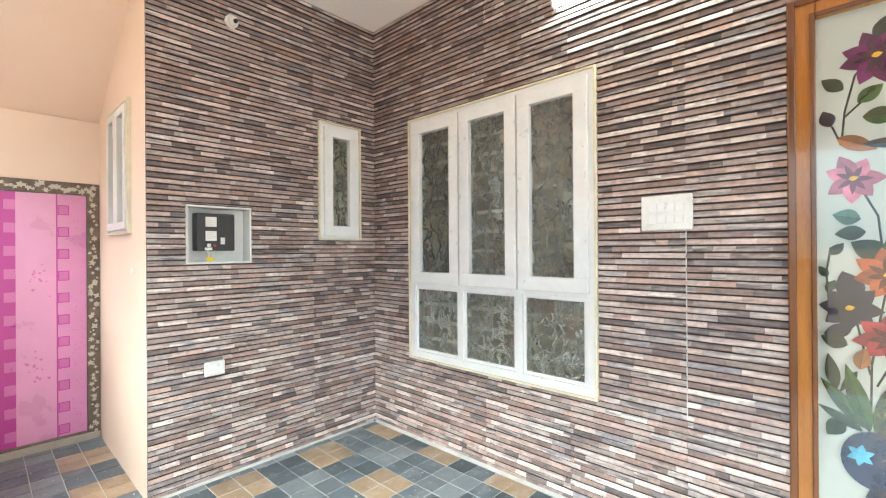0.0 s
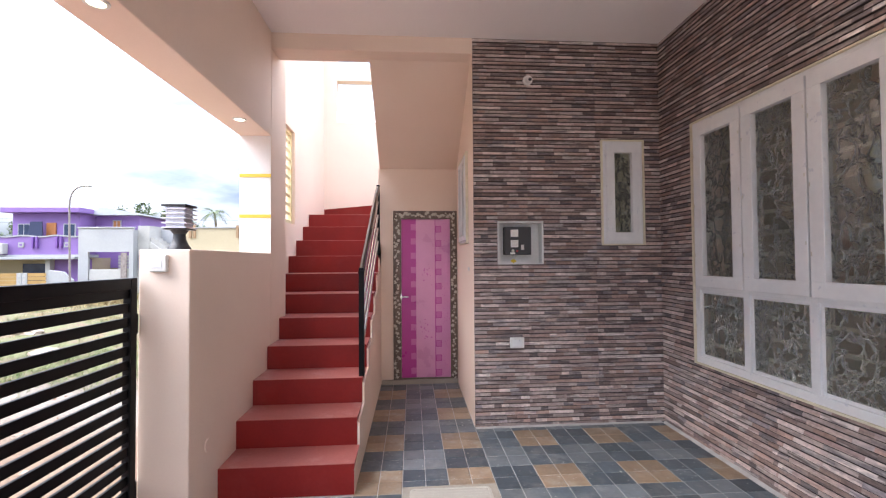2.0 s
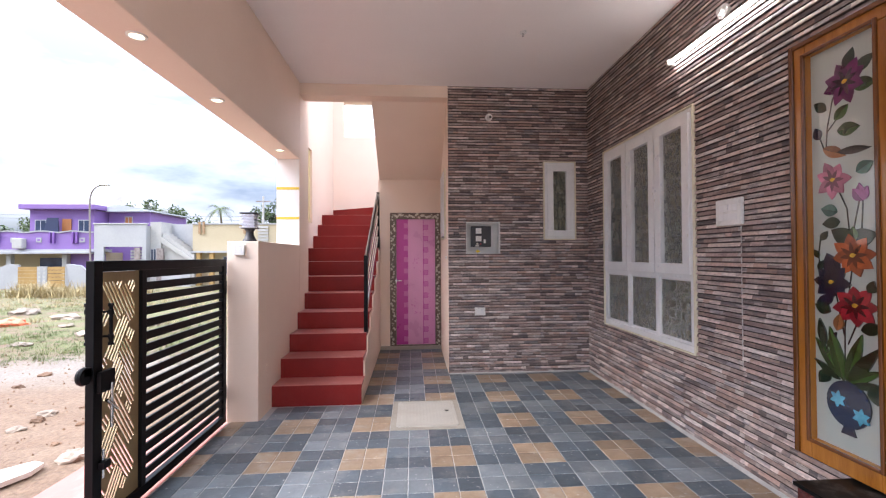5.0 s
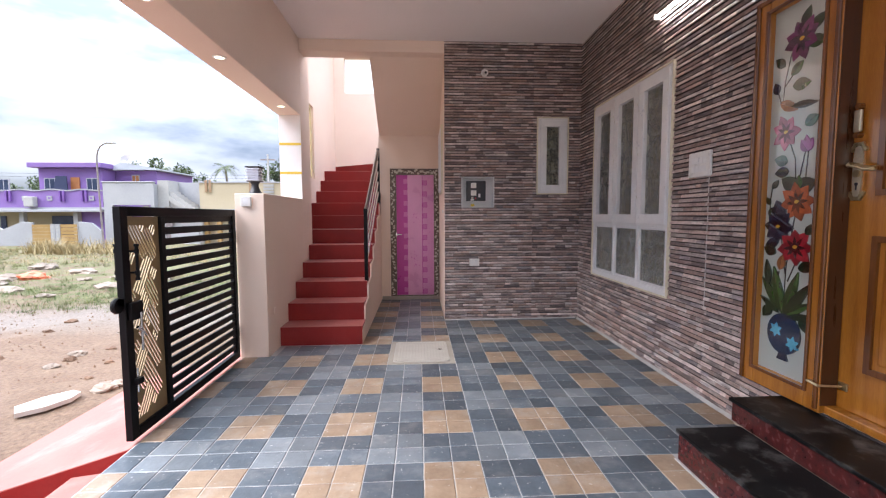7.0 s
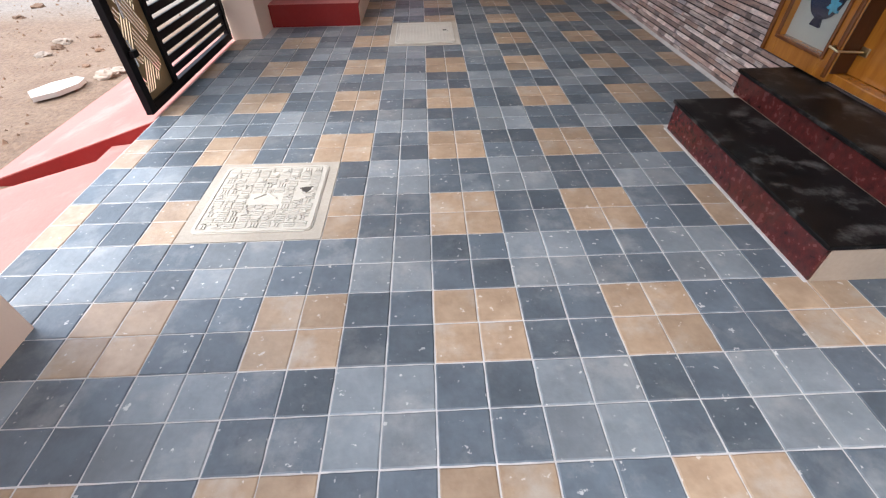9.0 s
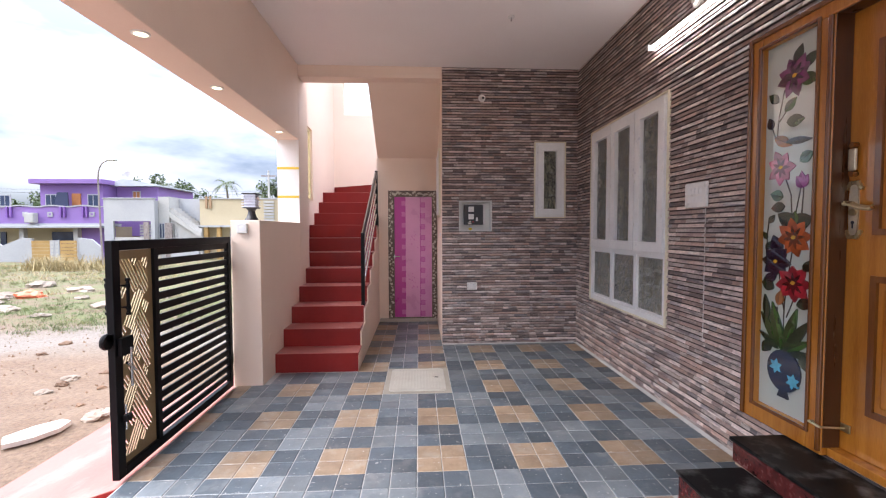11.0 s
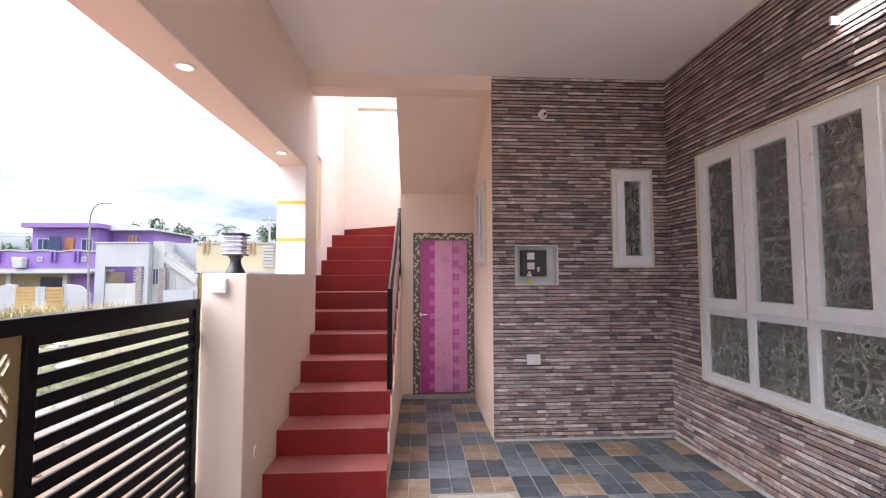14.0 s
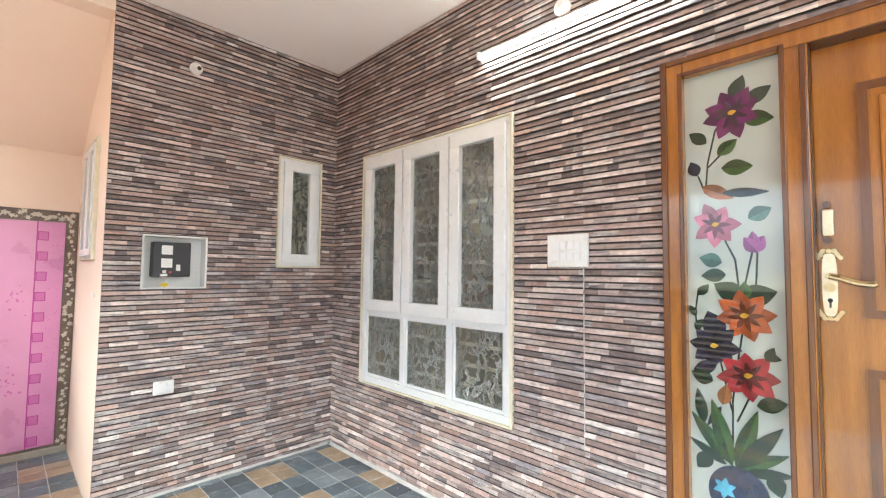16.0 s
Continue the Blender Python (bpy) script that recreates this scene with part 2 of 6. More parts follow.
M_BLACKGLOSS = mat("glossy_black_rail_paint", (0.020, 0.020, 0.022), (0.012, 0.012, 0.013), 0.16, 8, 90, 0.02, spec=0.7, coat=0.6)
M_GOLD = mat("gold_gate_sheet", (0.30, 0.215, 0.105), (0.23, 0.16, 0.075), 0.42, 5, 60, 0.05, metal=0.2)
M_CONC = mat("cement", (0.42, 0.38, 0.32), (0.32, 0.29, 0.24), 0.9, 5, 70, 0.35)
M_DIRT = mat("dark_dirt", (0.07, 0.062, 0.052), (0.04, 0.035, 0.03), 0.9, 20, 90, 0.2)
M_COVER = mat("ivory_cover", (0.50, 0.475, 0.415), (0.43, 0.405, 0.35), 0.6, 5, 70, 0.12, stain=(0.40, 0.34, 0.27), stain_amt=0.4)
M_PLASTIC = mat("white_plastic", (0.80, 0.79, 0.76), None, 0.3, 10, 60, 0.01)
M_DARKPL = mat("dark_plastic", (0.030, 0.030, 0.034), None, 0.45, 10, 90, 0.04)
M_STEEL = mat("steel", (0.62, 0.62, 0.62), None, 0.22, 10, 90, 0.02, metal=1.0)
M_BRASS = mat("antique_brass", (0.62, 0.50, 0.30), (0.42, 0.32, 0.17), 0.30, 20, 120, 0.10, metal=1.0)
M_TILE = {}
M_TILE["brown"] = mat("brown_tile", (0.385, 0.285, 0.195), (0.27, 0.19, 0.125), 0.42, 9, 45, 0.25, stain=(0.42, 0.39, 0.34), stain_amt=0.65, rand=0.16, specks=(0.55, 0.50, 0.44))
M_TILE["dark"] = mat("slate_blue_tile", (0.112, 0.140, 0.163), (0.076, 0.095, 0.112), 0.38, 9, 45, 0.25, stain=(0.27, 0.28, 0.275), stain_amt=0.6, rand=0.28, specks=(0.50, 0.50, 0.48))
M_TILE["grey"] = mat("grey_blue_tile", (0.195, 0.224, 0.243), (0.145, 0.167, 0.182), 0.38, 9, 45, 0.25, stain=(0.35, 0.35, 0.34), stain_amt=0.55, rand=0.22, specks=(0.55, 0.55, 0.53))
CLAD = [(0.0, (0.16, 0.115, 0.110)), (0.08, (0.50, 0.385, 0.34)), (0.16, (0.33, 0.225, 0.205)), (0.25, (0.68, 0.56, 0.51)), (0.33, (0.12, 0.105, 0.115)), (0.41, (0.46, 0.305, 0.250)),
        (0.49, (0.41, 0.315, 0.298)), (0.57, (0.72, 0.61, 0.565)), (0.65, (0.16, 0.122, 0.120)), (0.73, (0.45, 0.320, 0.272)), (0.81, (0.58, 0.475, 0.44)), (0.89, (0.22, 0.195, 0.212)), (0.95, (0.74, 0.645, 0.60)), (1.0, (0.16, 0.115, 0.110))]
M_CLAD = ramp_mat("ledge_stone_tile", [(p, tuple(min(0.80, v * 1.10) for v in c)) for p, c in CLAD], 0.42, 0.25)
# same ramp darkened: the shade of the recessed rows is put into its colour
M_CLAD_SHADE = ramp_mat("shaded_ledge_stone_tile", [(p, tuple(v * 0.74 for v in c)) for p, c in CLAD], 0.45, 0.25)


# ---------- mesh helpers ----------
def box(bm, x0, x1, y0, y1, z0, z1, bevel=0.0):
    r = bmesh.ops.create_cube(bm, size=1.0)
    bmesh.ops.scale(bm, vec=(abs(x1 - x0), abs(y1 - y0), abs(z1 - z0)), verts=r["verts"])
    bmesh.ops.translate(bm, vec=((x0 + x1) / 2, (y0 + y1) / 2, (z0 + z1) / 2), verts=r["verts"])
    if bevel:
        es = list({e for v in r["verts"] for e in v.link_edges})
        bmesh.ops.bevel(bm, geom=es, offset=bevel, segments=2, affect="EDGES", profile=0.5)
    return bm


def boxm(*a, **k):
    return box(bmesh.new(), *a, **k)


def rod(bm, p, q, r, seg=12, r2=None):
    p, q = Vector(p), Vector(q)
    d = q - p
    m = Matrix.Translation((p + q) / 2) @ d.to_track_quat("Z", "Y").to_matrix().to_4x4()
    bmesh.ops.create_cone(bm, cap_ends=True, segments=seg, radius1=r, radius2=r if r2 is None else r2, depth=d.length, matrix=m)
    return bm


def lathe(bm, profile, centre, seg=24):
    """Turn (radius, z) pairs round the upright axis through centre."""
    rings = [[bm.verts.new((centre[0] + r * math.cos(2 * math.pi * i / seg), centre[1] + r * math.sin(2 * math.pi * i / seg), centre[2] + z)) for i in range(seg)] for r, z in profile]
    for a, b in zip(rings, rings[1:]):
        for i in range(seg):
            bm.faces.new((a[i], a[(i + 1) % seg], b[(i + 1) % seg], b[i]))
    bm.faces.new(rings[0][::-1]), bm.faces.new(rings[-1])
    return bm


def prism(bm, pts, axis, a, b):
    """Extrude a polygon of (u, v) pairs along an axis from a to b. x: (y, z); y: (x, z); z: (x, y)."""
    def at(u, v, w):
        return {"x": (w, u, v), "y": (u, w, v), "z": (u, v, w)}[axis]
    lo, hi = [bm.verts.new(at(u, v, a)) for u, v in pts], [bm.verts.new(at(u, v, b)) for u, v in pts]
    n = len(pts)
    fs = [bm.faces.new(lo[::-1]), bm.faces.new(hi)]
    for i in range(n):
        fs.append(bm.faces.new((lo[i], lo[(i + 1) % n], hi[(i + 1) % n], hi[i])))
    bmesh.ops.recalc_face_normals(bm, faces=fs)
    return bm


def slab(bm, axis, a, b, us, vs, holes):
    """A wall of thickness a..b on an axis, over us x vs, with rectangular openings (u0, u1, v0, v1) cut through."""
    ue = sorted({us[0], us[1], *[h[i] for h in holes for i in (0, 1)]})
    ve = sorted({vs[0], vs[1], *[h[i] for h in holes for i in (2, 3)]})
    ue, ve = [u for u in ue if us[0] <= u <= us[1]], [v for v in ve if vs[0] <= v <= vs[1]]
    nu, nv = len(ue) - 1, len(ve) - 1

    def solid(i, j):
        if not (0 <= i < nu and 0 <= j < nv):
            return False
        u, v = (ue[i] + ue[i + 1]) / 2, (ve[j] + ve[j + 1]) / 2
        return not any(h[0] < u < h[1] and h[2] < v < h[3] for h in holes)
    cache = {}

    def vt(i, j, w):
        k = (i, j, w)
        if k not in cache:
            u, v = ue[i], ve[j]
            cache[k] = bm.verts.new({"x": (w, u, v), "y": (u, w, v), "z": (u, v, w)}[axis])
        return cache[k]
    fs = []
    for i in range(nu):
        for j in range(nv):
            if not solid(i, j):
                continue
            for w in (a, b):
                fs.append(bm.faces.new((vt(i, j, w), vt(i + 1, j, w), vt(i + 1, j + 1, w), vt(i, j + 1, w))))
            for di, dj, e in ((-1, 0, ((i, j), (i, j + 1))), (1, 0, ((i + 1, j), (i + 1, j + 1))), (0, -1, ((i, j), (i + 1, j))), (0, 1, ((i, j + 1), (i + 1, j + 1)))):
                if not solid(i + di, j + dj):
                    (p, q), (r, s) = e
                    fs.append(bm.faces.new((vt(p, q, a), vt(r, s, a), vt(r, s, b), vt(p, q, b))))
    bmesh.ops.recalc_face_normals(bm, faces=fs)
    return bm


def mesh_ob(name, bm, material, smooth=False):
    me = bpy.data.meshes.new(name)
    bm.to_mesh(me)
    bm.free()
    for m in (material if isinstance(material, (list, tuple)) else [material]):
        me.materials.append(m)
    if smooth:
        me.shade_smooth()
        me.set_sharp_from_angle(angle=radians(35))
    return new(name, me)


def thing(name, label, category, bm=None, material=None, group="", kind="", at=(0, 0, 0), smooth=False):
    ob = mesh_ob(name, bm, material, smooth) if bm else new(name)
    if not bm:
        ob.location = at
        ob.empty_display_size = 0.1
        bpy.context.view_layer.update()
    return tagged(ob, label, category, group, kind)


def part(name, bm, material, parent, label="", smooth=False, kind=""):
    ob = mesh_ob(name, bm, material, smooth)
    ob.parent = parent
    base = Vector((0, 0, 0))
    p = parent
    while p:
        base += p.location
        p = p.parent
    ob.location = -base
    return tagged(ob, label, kind=kind)


def structure(name, label, category, bm, material):
    return thing(name, label, category, bm, material, kind="structure")

# ---------- measures of the place ----------
XR, XL, XLO = 2.40, -0.94, -1.195          # cladding face, inner and outer face of the street side
YP, YB, YS = 3.10, 4.47, 6.20              # face of the pier, wall of the pink door, back of the stair well
ZC, ZBEAM, ZLOW = 3.32, 2.45, 1.48         # ceiling, underside of the street beam, top of the low wall
YBACK, YEND = -2.6, -9.0                   # unseen end of the porch roof, set for light from behind; added boundary wall
TX, TY, GX, GY = 0.148, 0.1506, 0.444, -1.200  # floor tile, one corner of its grid
WIN = (1.15, 2.635, 0.625, 2.45)           # large window, y and z
SWIN = (1.872, 2.232, 1.545, 2.44)         # narrow window of the pier, x and z
PWIN = (3.46, 4.04, 1.58, 2.42)            # window in the side of the pier, y and z
NICHE = (0.945, 1.345, 1.372, 1.742)       # meter niche, x and z
DOOR = (-1.26, 0.315, 0.30, 2.47)          # door frame, y and z
COVER1, COVER2 = (0.148, 0.740, 1.511, 2.19), (-0.592, 0.0, -0.899, -0.2964)

# ---------- structure ----------
bm = slab(bmesh.new(), "x", XR + 0.012, XR + 0.23, (-2.9, YP + 0.012), (-0.1, ZC), [WIN, DOOR])
structure("wall_right", "plastered house wall behind the ledge-stone cladding", "wall", bm, M_PEACH)
bm = slab(bmesh.new(), "y", YP + 0.012, YP + 0.13, (0.742, XR + 0.23), (-0.1, ZC), [SWIN, NICHE])
structure("wall_pier_front", "pier wall that carries the ledge-stone cladding", "wall", bm, M_PEACH)
bm = slab(bmesh.new(), "x", 0.742, 0.86, (YP + 0.132, YB), (-0.1, 5.0), [PWIN])
structure("wall_pier_side", "smooth peach painted side wall of the pier", "wall", bm, M_PEACH)
bm = slab(bmesh.new(), "y", YB, YB + 0.12, (-0.165, 0.86), (-0.1, 2.47), [(0.0, 0.74, 0.03, 1.985)])
structure("wall_pink_door", "peach painted wall round the pink door", "wall", bm, M_PEACH)
bm = boxm(XLO, XL, 1.79, YP - 0.002, -0.5, ZLOW, bevel=0.006)
structure("wall_low", "low peach painted boundary wall beside the gate", "wall", bm, M_PEACH)
bm = boxm(XLO, XL, YP, 3.52, -0.5, 4.0, bevel=0.006)
structure("wall_jamb", "peach painted pillar between porch and stair", "pillar", bm, M_PEACH)
bm = boxm(XLO + 0.002, XL - 0.002, YP - 0.004, YP, ZLOW, ZBEAM)
jamb_face = structure("wall_jamb_face", "white painted face of the pillar with yellow bands", "pillar", bm, M_WHITE)
for z in (1.785, 2.12):
    part("band", boxm(XLO + 0.002, XL - 0.002, YP - 0.007, YP - 0.003, z - 0.014, z + 0.014), M_YELLOW, jamb_face, "yellow painted band")
bm = boxm(XLO, XL, YBACK, YP - 0.002, ZBEAM, 3.5, bevel=0.006)
structure("beam_street", "deep peach painted beam over the gate opening", "beam", bm, M_PEACH)
bm = boxm(XL, 0.742, YP, YP + 0.22, 3.185, 3.6, bevel=0.004)
structure("beam_stair", "shallow peach painted beam before the stair", "beam", bm, M_PEACH)
structure("ceiling", "plain off-white plastered porch ceiling", "ceiling", boxm(XL, XR + 0.23, YBACK, YP, ZC, ZC + 0.15), M_CEIL)
# unseen walls added behind the porch; the boundary is low to let light in
structure("wall_back", "unseen low peach wall added behind the porch", "wall", boxm(XLO, XR + 0.23, YEND - 0.2, YEND, -0.5, ZLOW), M_PEACH)
structure("wall_house_rear", "unseen plain peach house wall added behind the porch", "wall", boxm(XR + 0.012, XR + 0.23, YEND, -2.902, -0.5, 3.6), M_PEACH)
bm = boxm(-1.13, -0.872, -1.75, -1.298, -0.5, ZBEAM, bevel=0.006)
structure("wall_gate_pillar", "peach painted gate pillar at the far end of the opening", "pillar", bm, M_PEACH)
# also unseen and added, low so that light enters above it
structure("wall_left_rear", "unseen low peach wall added behind the gate pillar", "wall", boxm(-1.13, XL, YEND, -1.752, -0.5, ZLOW), M_PEACH)

# stair well: outer wall with a barred window, back wall with two openings, return flight over the passage
XS = -1.12
bm = slab(bmesh.new(), "x", XS - 0.11, XS, (3.522, YS + 0.15), (-0.5, 4.8), [(3.72, 4.51, 1.83, 2.885), (3.4, 4.6, 4.0, 5), (4.6, 5.3, 4.4, 5)])
structure("wall_stair_outer", "peach painted outer wall of the stair well", "wall", bm, M_PEACH)
bm = slab(bmesh.new(), "y", YS, YS + 0.15, (XS, 1.4), (-0.5, 5.4), [(-0.93, 0.6, 3.55, 4.2), (-0.93, 0.6, 4.42, 5.2)])
structure("wall_stair_back", "peach painted back wall of the stair well with square openings", "wall", bm, M_PEACH)
bm = prism(bmesh.new(), [(3.24, 3.20), (YB + 0.13, 2.40), (YB + 0.13, 2.60), (3.24, 3.42)], "x", -0.15, 0.742)
structure("stair_soffit", "sloping peach underside of the upper stair flight", "soffit", bm, M_PEACH)

# ---------- entrance stair of red oxide ----------
RISE = 0.183
NOSE = [2.13, 2.40] + [2.70 + 0.312 * i for i in range(9)]
stair = thing("staircase", "red oxide painted concrete stair with cream sides", "stairs", at=(-0.5, 2.2, 0), kind="structure")
for i, y in enumerate(NOSE):
    xl = XL if y + 0.33 < 3.5 else XS
    xr = -0.14 if i < 1 else -0.155
    y2 = NOSE[i + 1] if i + 1 < len(NOSE) else 5.6
    if i == 10:
        pts = [(XS, y), (-0.15, y), (-0.15, 5.52), (XS, 6.19)]
    else:
        pts = [(xl, y), (xr, y), (xr, y2), (xl, y2)]
    if xl == XL and y2 > 3.5:
        pts = [(xl, y), (xr, y), (xr, y2), (XS, y2), (XS, 3.524), (xl, 3.524)]
    b = prism(bmesh.new(), pts, "z", 0.0 if i == 0 else RISE * i, RISE * (i + 1))
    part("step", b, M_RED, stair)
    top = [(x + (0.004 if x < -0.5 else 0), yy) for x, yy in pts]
    # top skin carries the light from above as a paler colour
    part("tread", prism(bmesh.new(), top, "z", RISE * (i + 1) + 0.0005, RISE * (i + 1) + 0.004), M_TREAD_LIT, stair, "dusty tread, paler to stand for light from above")
part("step", prism(bmesh.new(), [(-0.15, 5.525), (-0.15, 6.195), (XS, 6.195)], "z", RISE * 10.98, RISE * 12), M_RED, stair)
side = [(NOSE[0], 0.0)]
for i, y in enumerate(NOSE[:9]):
    side += [(y + 0.003, RISE * i), (y + 0.003, RISE * (i + 1) - 0.03)]
side += [(YB - 0.002, RISE * 9 - 0.03), (YB - 0.002, 0.0)]
part("stringer", prism(bmesh.new(), side[1:], "x", -0.154, -0.139), M_PEACH, stair, "cream painted side of the stair")

# ---------- ground and street ----------
def ground_sheet():
    bm = bmesh.new()
    xs = [-400, -150, -80, -50] + [-40 + 1.5 * i for i in range(19)] + [-11.5 + 0.4 * i for i in range(26)] + [-1.2, 10, 100, 400]
    ys = [-400, -60, -20] + [-8 + 0.5 * i for i in range(40)] + [12 + 1.5 * i for i in range(20)] + [60, 100, 200, 400]
    xs, ys = sorted(set(xs)), sorted(set(ys))

    def z(x, y):
        d = math.hypot(min(x + 1.2, 0), max(y - 6, 0))
        s = -0.42 - 0.02 * min(d / 30, 1)
        if -50 < x < -1.6 and -20 < y < 60:
            s += 0.10 * noise.fractal((x * 0.35, y * 0.35, 0), 1.0, 2.0, 3) * min(1, (-1.6 - x))
        return s
    vs = [[bm.verts.new((x, y, z(x, y))) for y in ys] for x in xs]
    for i in range(len(xs) - 1):
        for j in range(len(ys) - 1):
            bm.faces.new((vs[i][j], vs[i + 1][j], vs[i + 1][j + 1], vs[i][j + 1]))
    return bm, z


def ground_mat():
    m, nt, bs = nodes_of("street_earth")
    n, l = nt.nodes, nt.links
    tc = n.new("ShaderNodeTexCoord")
    big, med, fin = n.new("ShaderNodeTexNoise"), n.new("ShaderNodeTexNoise"), n.new("ShaderNodeTexNoise")
    for nd, s in ((big, 0.35), (med, 2.2), (fin, 26.0)):
        nd.inputs["Scale"].default_value, nd.inputs["Detail"].default_value = s, 7
        l.new(tc.outputs["Object"], nd.inputs["Vector"])
    c1 = n.new("ShaderNodeMixRGB")
    c1.inputs["Color1"].default_value, c1.inputs["Color2"].default_value = (0.130, 0.076, 0.045, 1), (0.215, 0.153, 0.105, 1)
    l.new(med.outputs["Fac"], c1.inputs["Fac"])
    gr = n.new("ShaderNodeMixRGB")
    gr.inputs["Color2"].default_value = (0.115, 0.130, 0.045, 1)
    # weeds start beyond the earth track
    sp = n.new("ShaderNodeSeparateXYZ")
    l.new(tc.outputs["Object"], sp.inputs["Vector"])
    dist = n.new("ShaderNodeMapRange")
    dist.inputs["From Min"].default_value, dist.inputs["From Max"].default_value = 6.0, 7.6
    l.new(sp.outputs["Y"], dist.inputs["Value"])
    gm = n.new("ShaderNodeMapRange")
    gm.inputs["From Min"].default_value, gm.inputs["From Max"].default_value, gm.inputs["To Max"].default_value = 0.38, 0.55, 0.85
    l.new(med.outputs["Fac"], gm.inputs["Value"])
    mu = n.new("ShaderNodeMath")
    mu.operation = "MULTIPLY"
    l.new(gm.outputs["Result"], mu.inputs[0]), l.new(dist.outputs["Result"], mu.inputs[1])
    # a strip of grey gravel between the track and the weeds
    g1, g2, g3, gv = n.new("ShaderNodeMapRange"), n.new("ShaderNodeMapRange"), n.new("ShaderNodeMath"), n.new("ShaderNodeMixRGB")
    g1.inputs["From Min"].default_value, g1.inputs["From Max"].default_value, g1.inputs["To Max"].default_value = 3.9, 5.0, 0.7
    g2.inputs["From Min"].default_value, g2.inputs["From Max"].default_value = 6.8, 5.6
    g3.operation = "MULTIPLY"
    gv.inputs["Color2"].default_value = (0.20, 0.18, 0.155, 1)
    wob = n.new("ShaderNodeMath")
    wob.operation = "MULTIPLY_ADD"
    wob.inputs[1].default_value = 2.4
    l.new(big.outputs["Fac"], wob.inputs[0]), l.new(sp.outputs["Y"], wob.inputs[2])
    off = n.new("ShaderNodeMath")
    off.operation = "SUBTRACT"
    off.inputs[1].default_value = 1.2
    l.new(wob.outputs[0], off.inputs[0]), l.new(off.outputs[0], g1.inputs["Value"]), l.new(off.outputs[0], g2.inputs["Value"])
    l.new(g1.outputs["Result"], g3.inputs[0]), l.new(g2.outputs["Result"], g3.inputs[1]), l.new(g3.outputs[0], gv.inputs["Fac"]), l.new(c1.outputs["Color"], gv.inputs["Color1"])
    l.new(mu.outputs[0], gr.inputs["Fac"]), l.new(gv.outputs["Color"], gr.inputs["Color1"])
    fm = n.new("ShaderNodeMixRGB")
    fm.blend_type = "MULTIPLY"
    fm.inputs["Fac"].default_value = 0.5
    fr = n.new("ShaderNodeMapRange")
    fr.inputs["From Min"].default_value, fr.inputs["From Max"].default_value, fr.inputs["To Min"].default_value, fr.inputs["To Max"].default_value = 0.3, 0.7, 0.5, 1.4
    l.new(fin.outputs["Fac"], fr.inputs["Value"]), l.new(gr.outputs["Color"], fm.inputs["Color1"]), l.new(fr.outputs["Result"], fm.inputs["Color2"])
    l.new(fm.outputs["Color"], bs.inputs["Base Color"])
    bs.inputs["Roughness"].default_value = 0.95
    bp = n.new("ShaderNodeBump")
    bp.inputs["Strength"].default_value, bp.inputs["Distance"].default_value = 0.6, 0.03
    l.new(fin.outputs["Fac"], bp.inputs["Height"]), l.new(bp.outputs["Normal"], bs.inputs["Normal"])
    return m


bm, ground_z = ground_sheet()
structure("ground", "sandy brown earth street with weeds", "ground", bm, ground_mat())

# ramp, side steps and apron of faded red oxide outside the gate
bm = prism(bmesh.new(), [(-1.175, -0.012), (-1.175, -0.6), (-2.9, -0.6), (-2.9, -0.46)], "y", -1.29, -0.12)
structure("ramp", "faded red oxide vehicle ramp before the porch", "ramp", bm, M_RAMP)
bm = prism(bmesh.new(), [(-1.175, -0.02), (-1.175, -0.6), (-2.1, -0.6), (-2.1, -0.45), (-1.86, -0.43), (-1.86, -0.31), (-1.5, -0.28), (-1.5, -0.16), (-1.25, -0.13)], "y", -0.118, 0.244)
structure("ramp_steps", "faded red oxide side steps of the ramp", "steps", bm, M_RAMP)
bm = prism(bmesh.new(), [(-1.175, -0.006), (-1.175, -0.6), (-2.6, -0.6), (-2.6, -0.45)], "y", 0.25, 2.3)
apron = structure("apron", "sloping red oxide apron outside the gate", "apron", bm, M_RAMP)
part("apron_side", prism(bmesh.new(), [(-1.18, -0.012), (-1.18, -0.6), (-2.59, -0.6), (-2.59, -0.455)], "y", 0.246, 0.251), M_RED, apron, "dark red side of the apron")
structure("baseboard_right", "pale cement fillet along the foot of the stone wall", "fillet", prism(bmesh.new(), [(XR - 0.034, 0.001), (XR - 0.004, 0.001), (XR - 0.004, 0.012)], "y", 0.04, YP - 0.03), M_GROUT)
structure("baseboard_pier", "pale cement fillet along the foot of the pier", "fillet", prism(bmesh.new(), [(YP - 0.030, 0.001), (YP - 0.004, 0.001), (YP - 0.004, 0.010)], "x", 0.745, XR - 0.034), M_GROUT)
structure("baseboard_steps", "pale cement fillet along the foot of the granite step", "fillet", boxm(1.759, 1.7715, -1.232, -0.046, -0.001, 0.005), M_GROUT)
structure("floor_slab", "cement bed with grout under the porch tiles", "floor", boxm(-1.172, XR + 0.01, YEND, YB, -0.14, -0.004), M_GROUT)

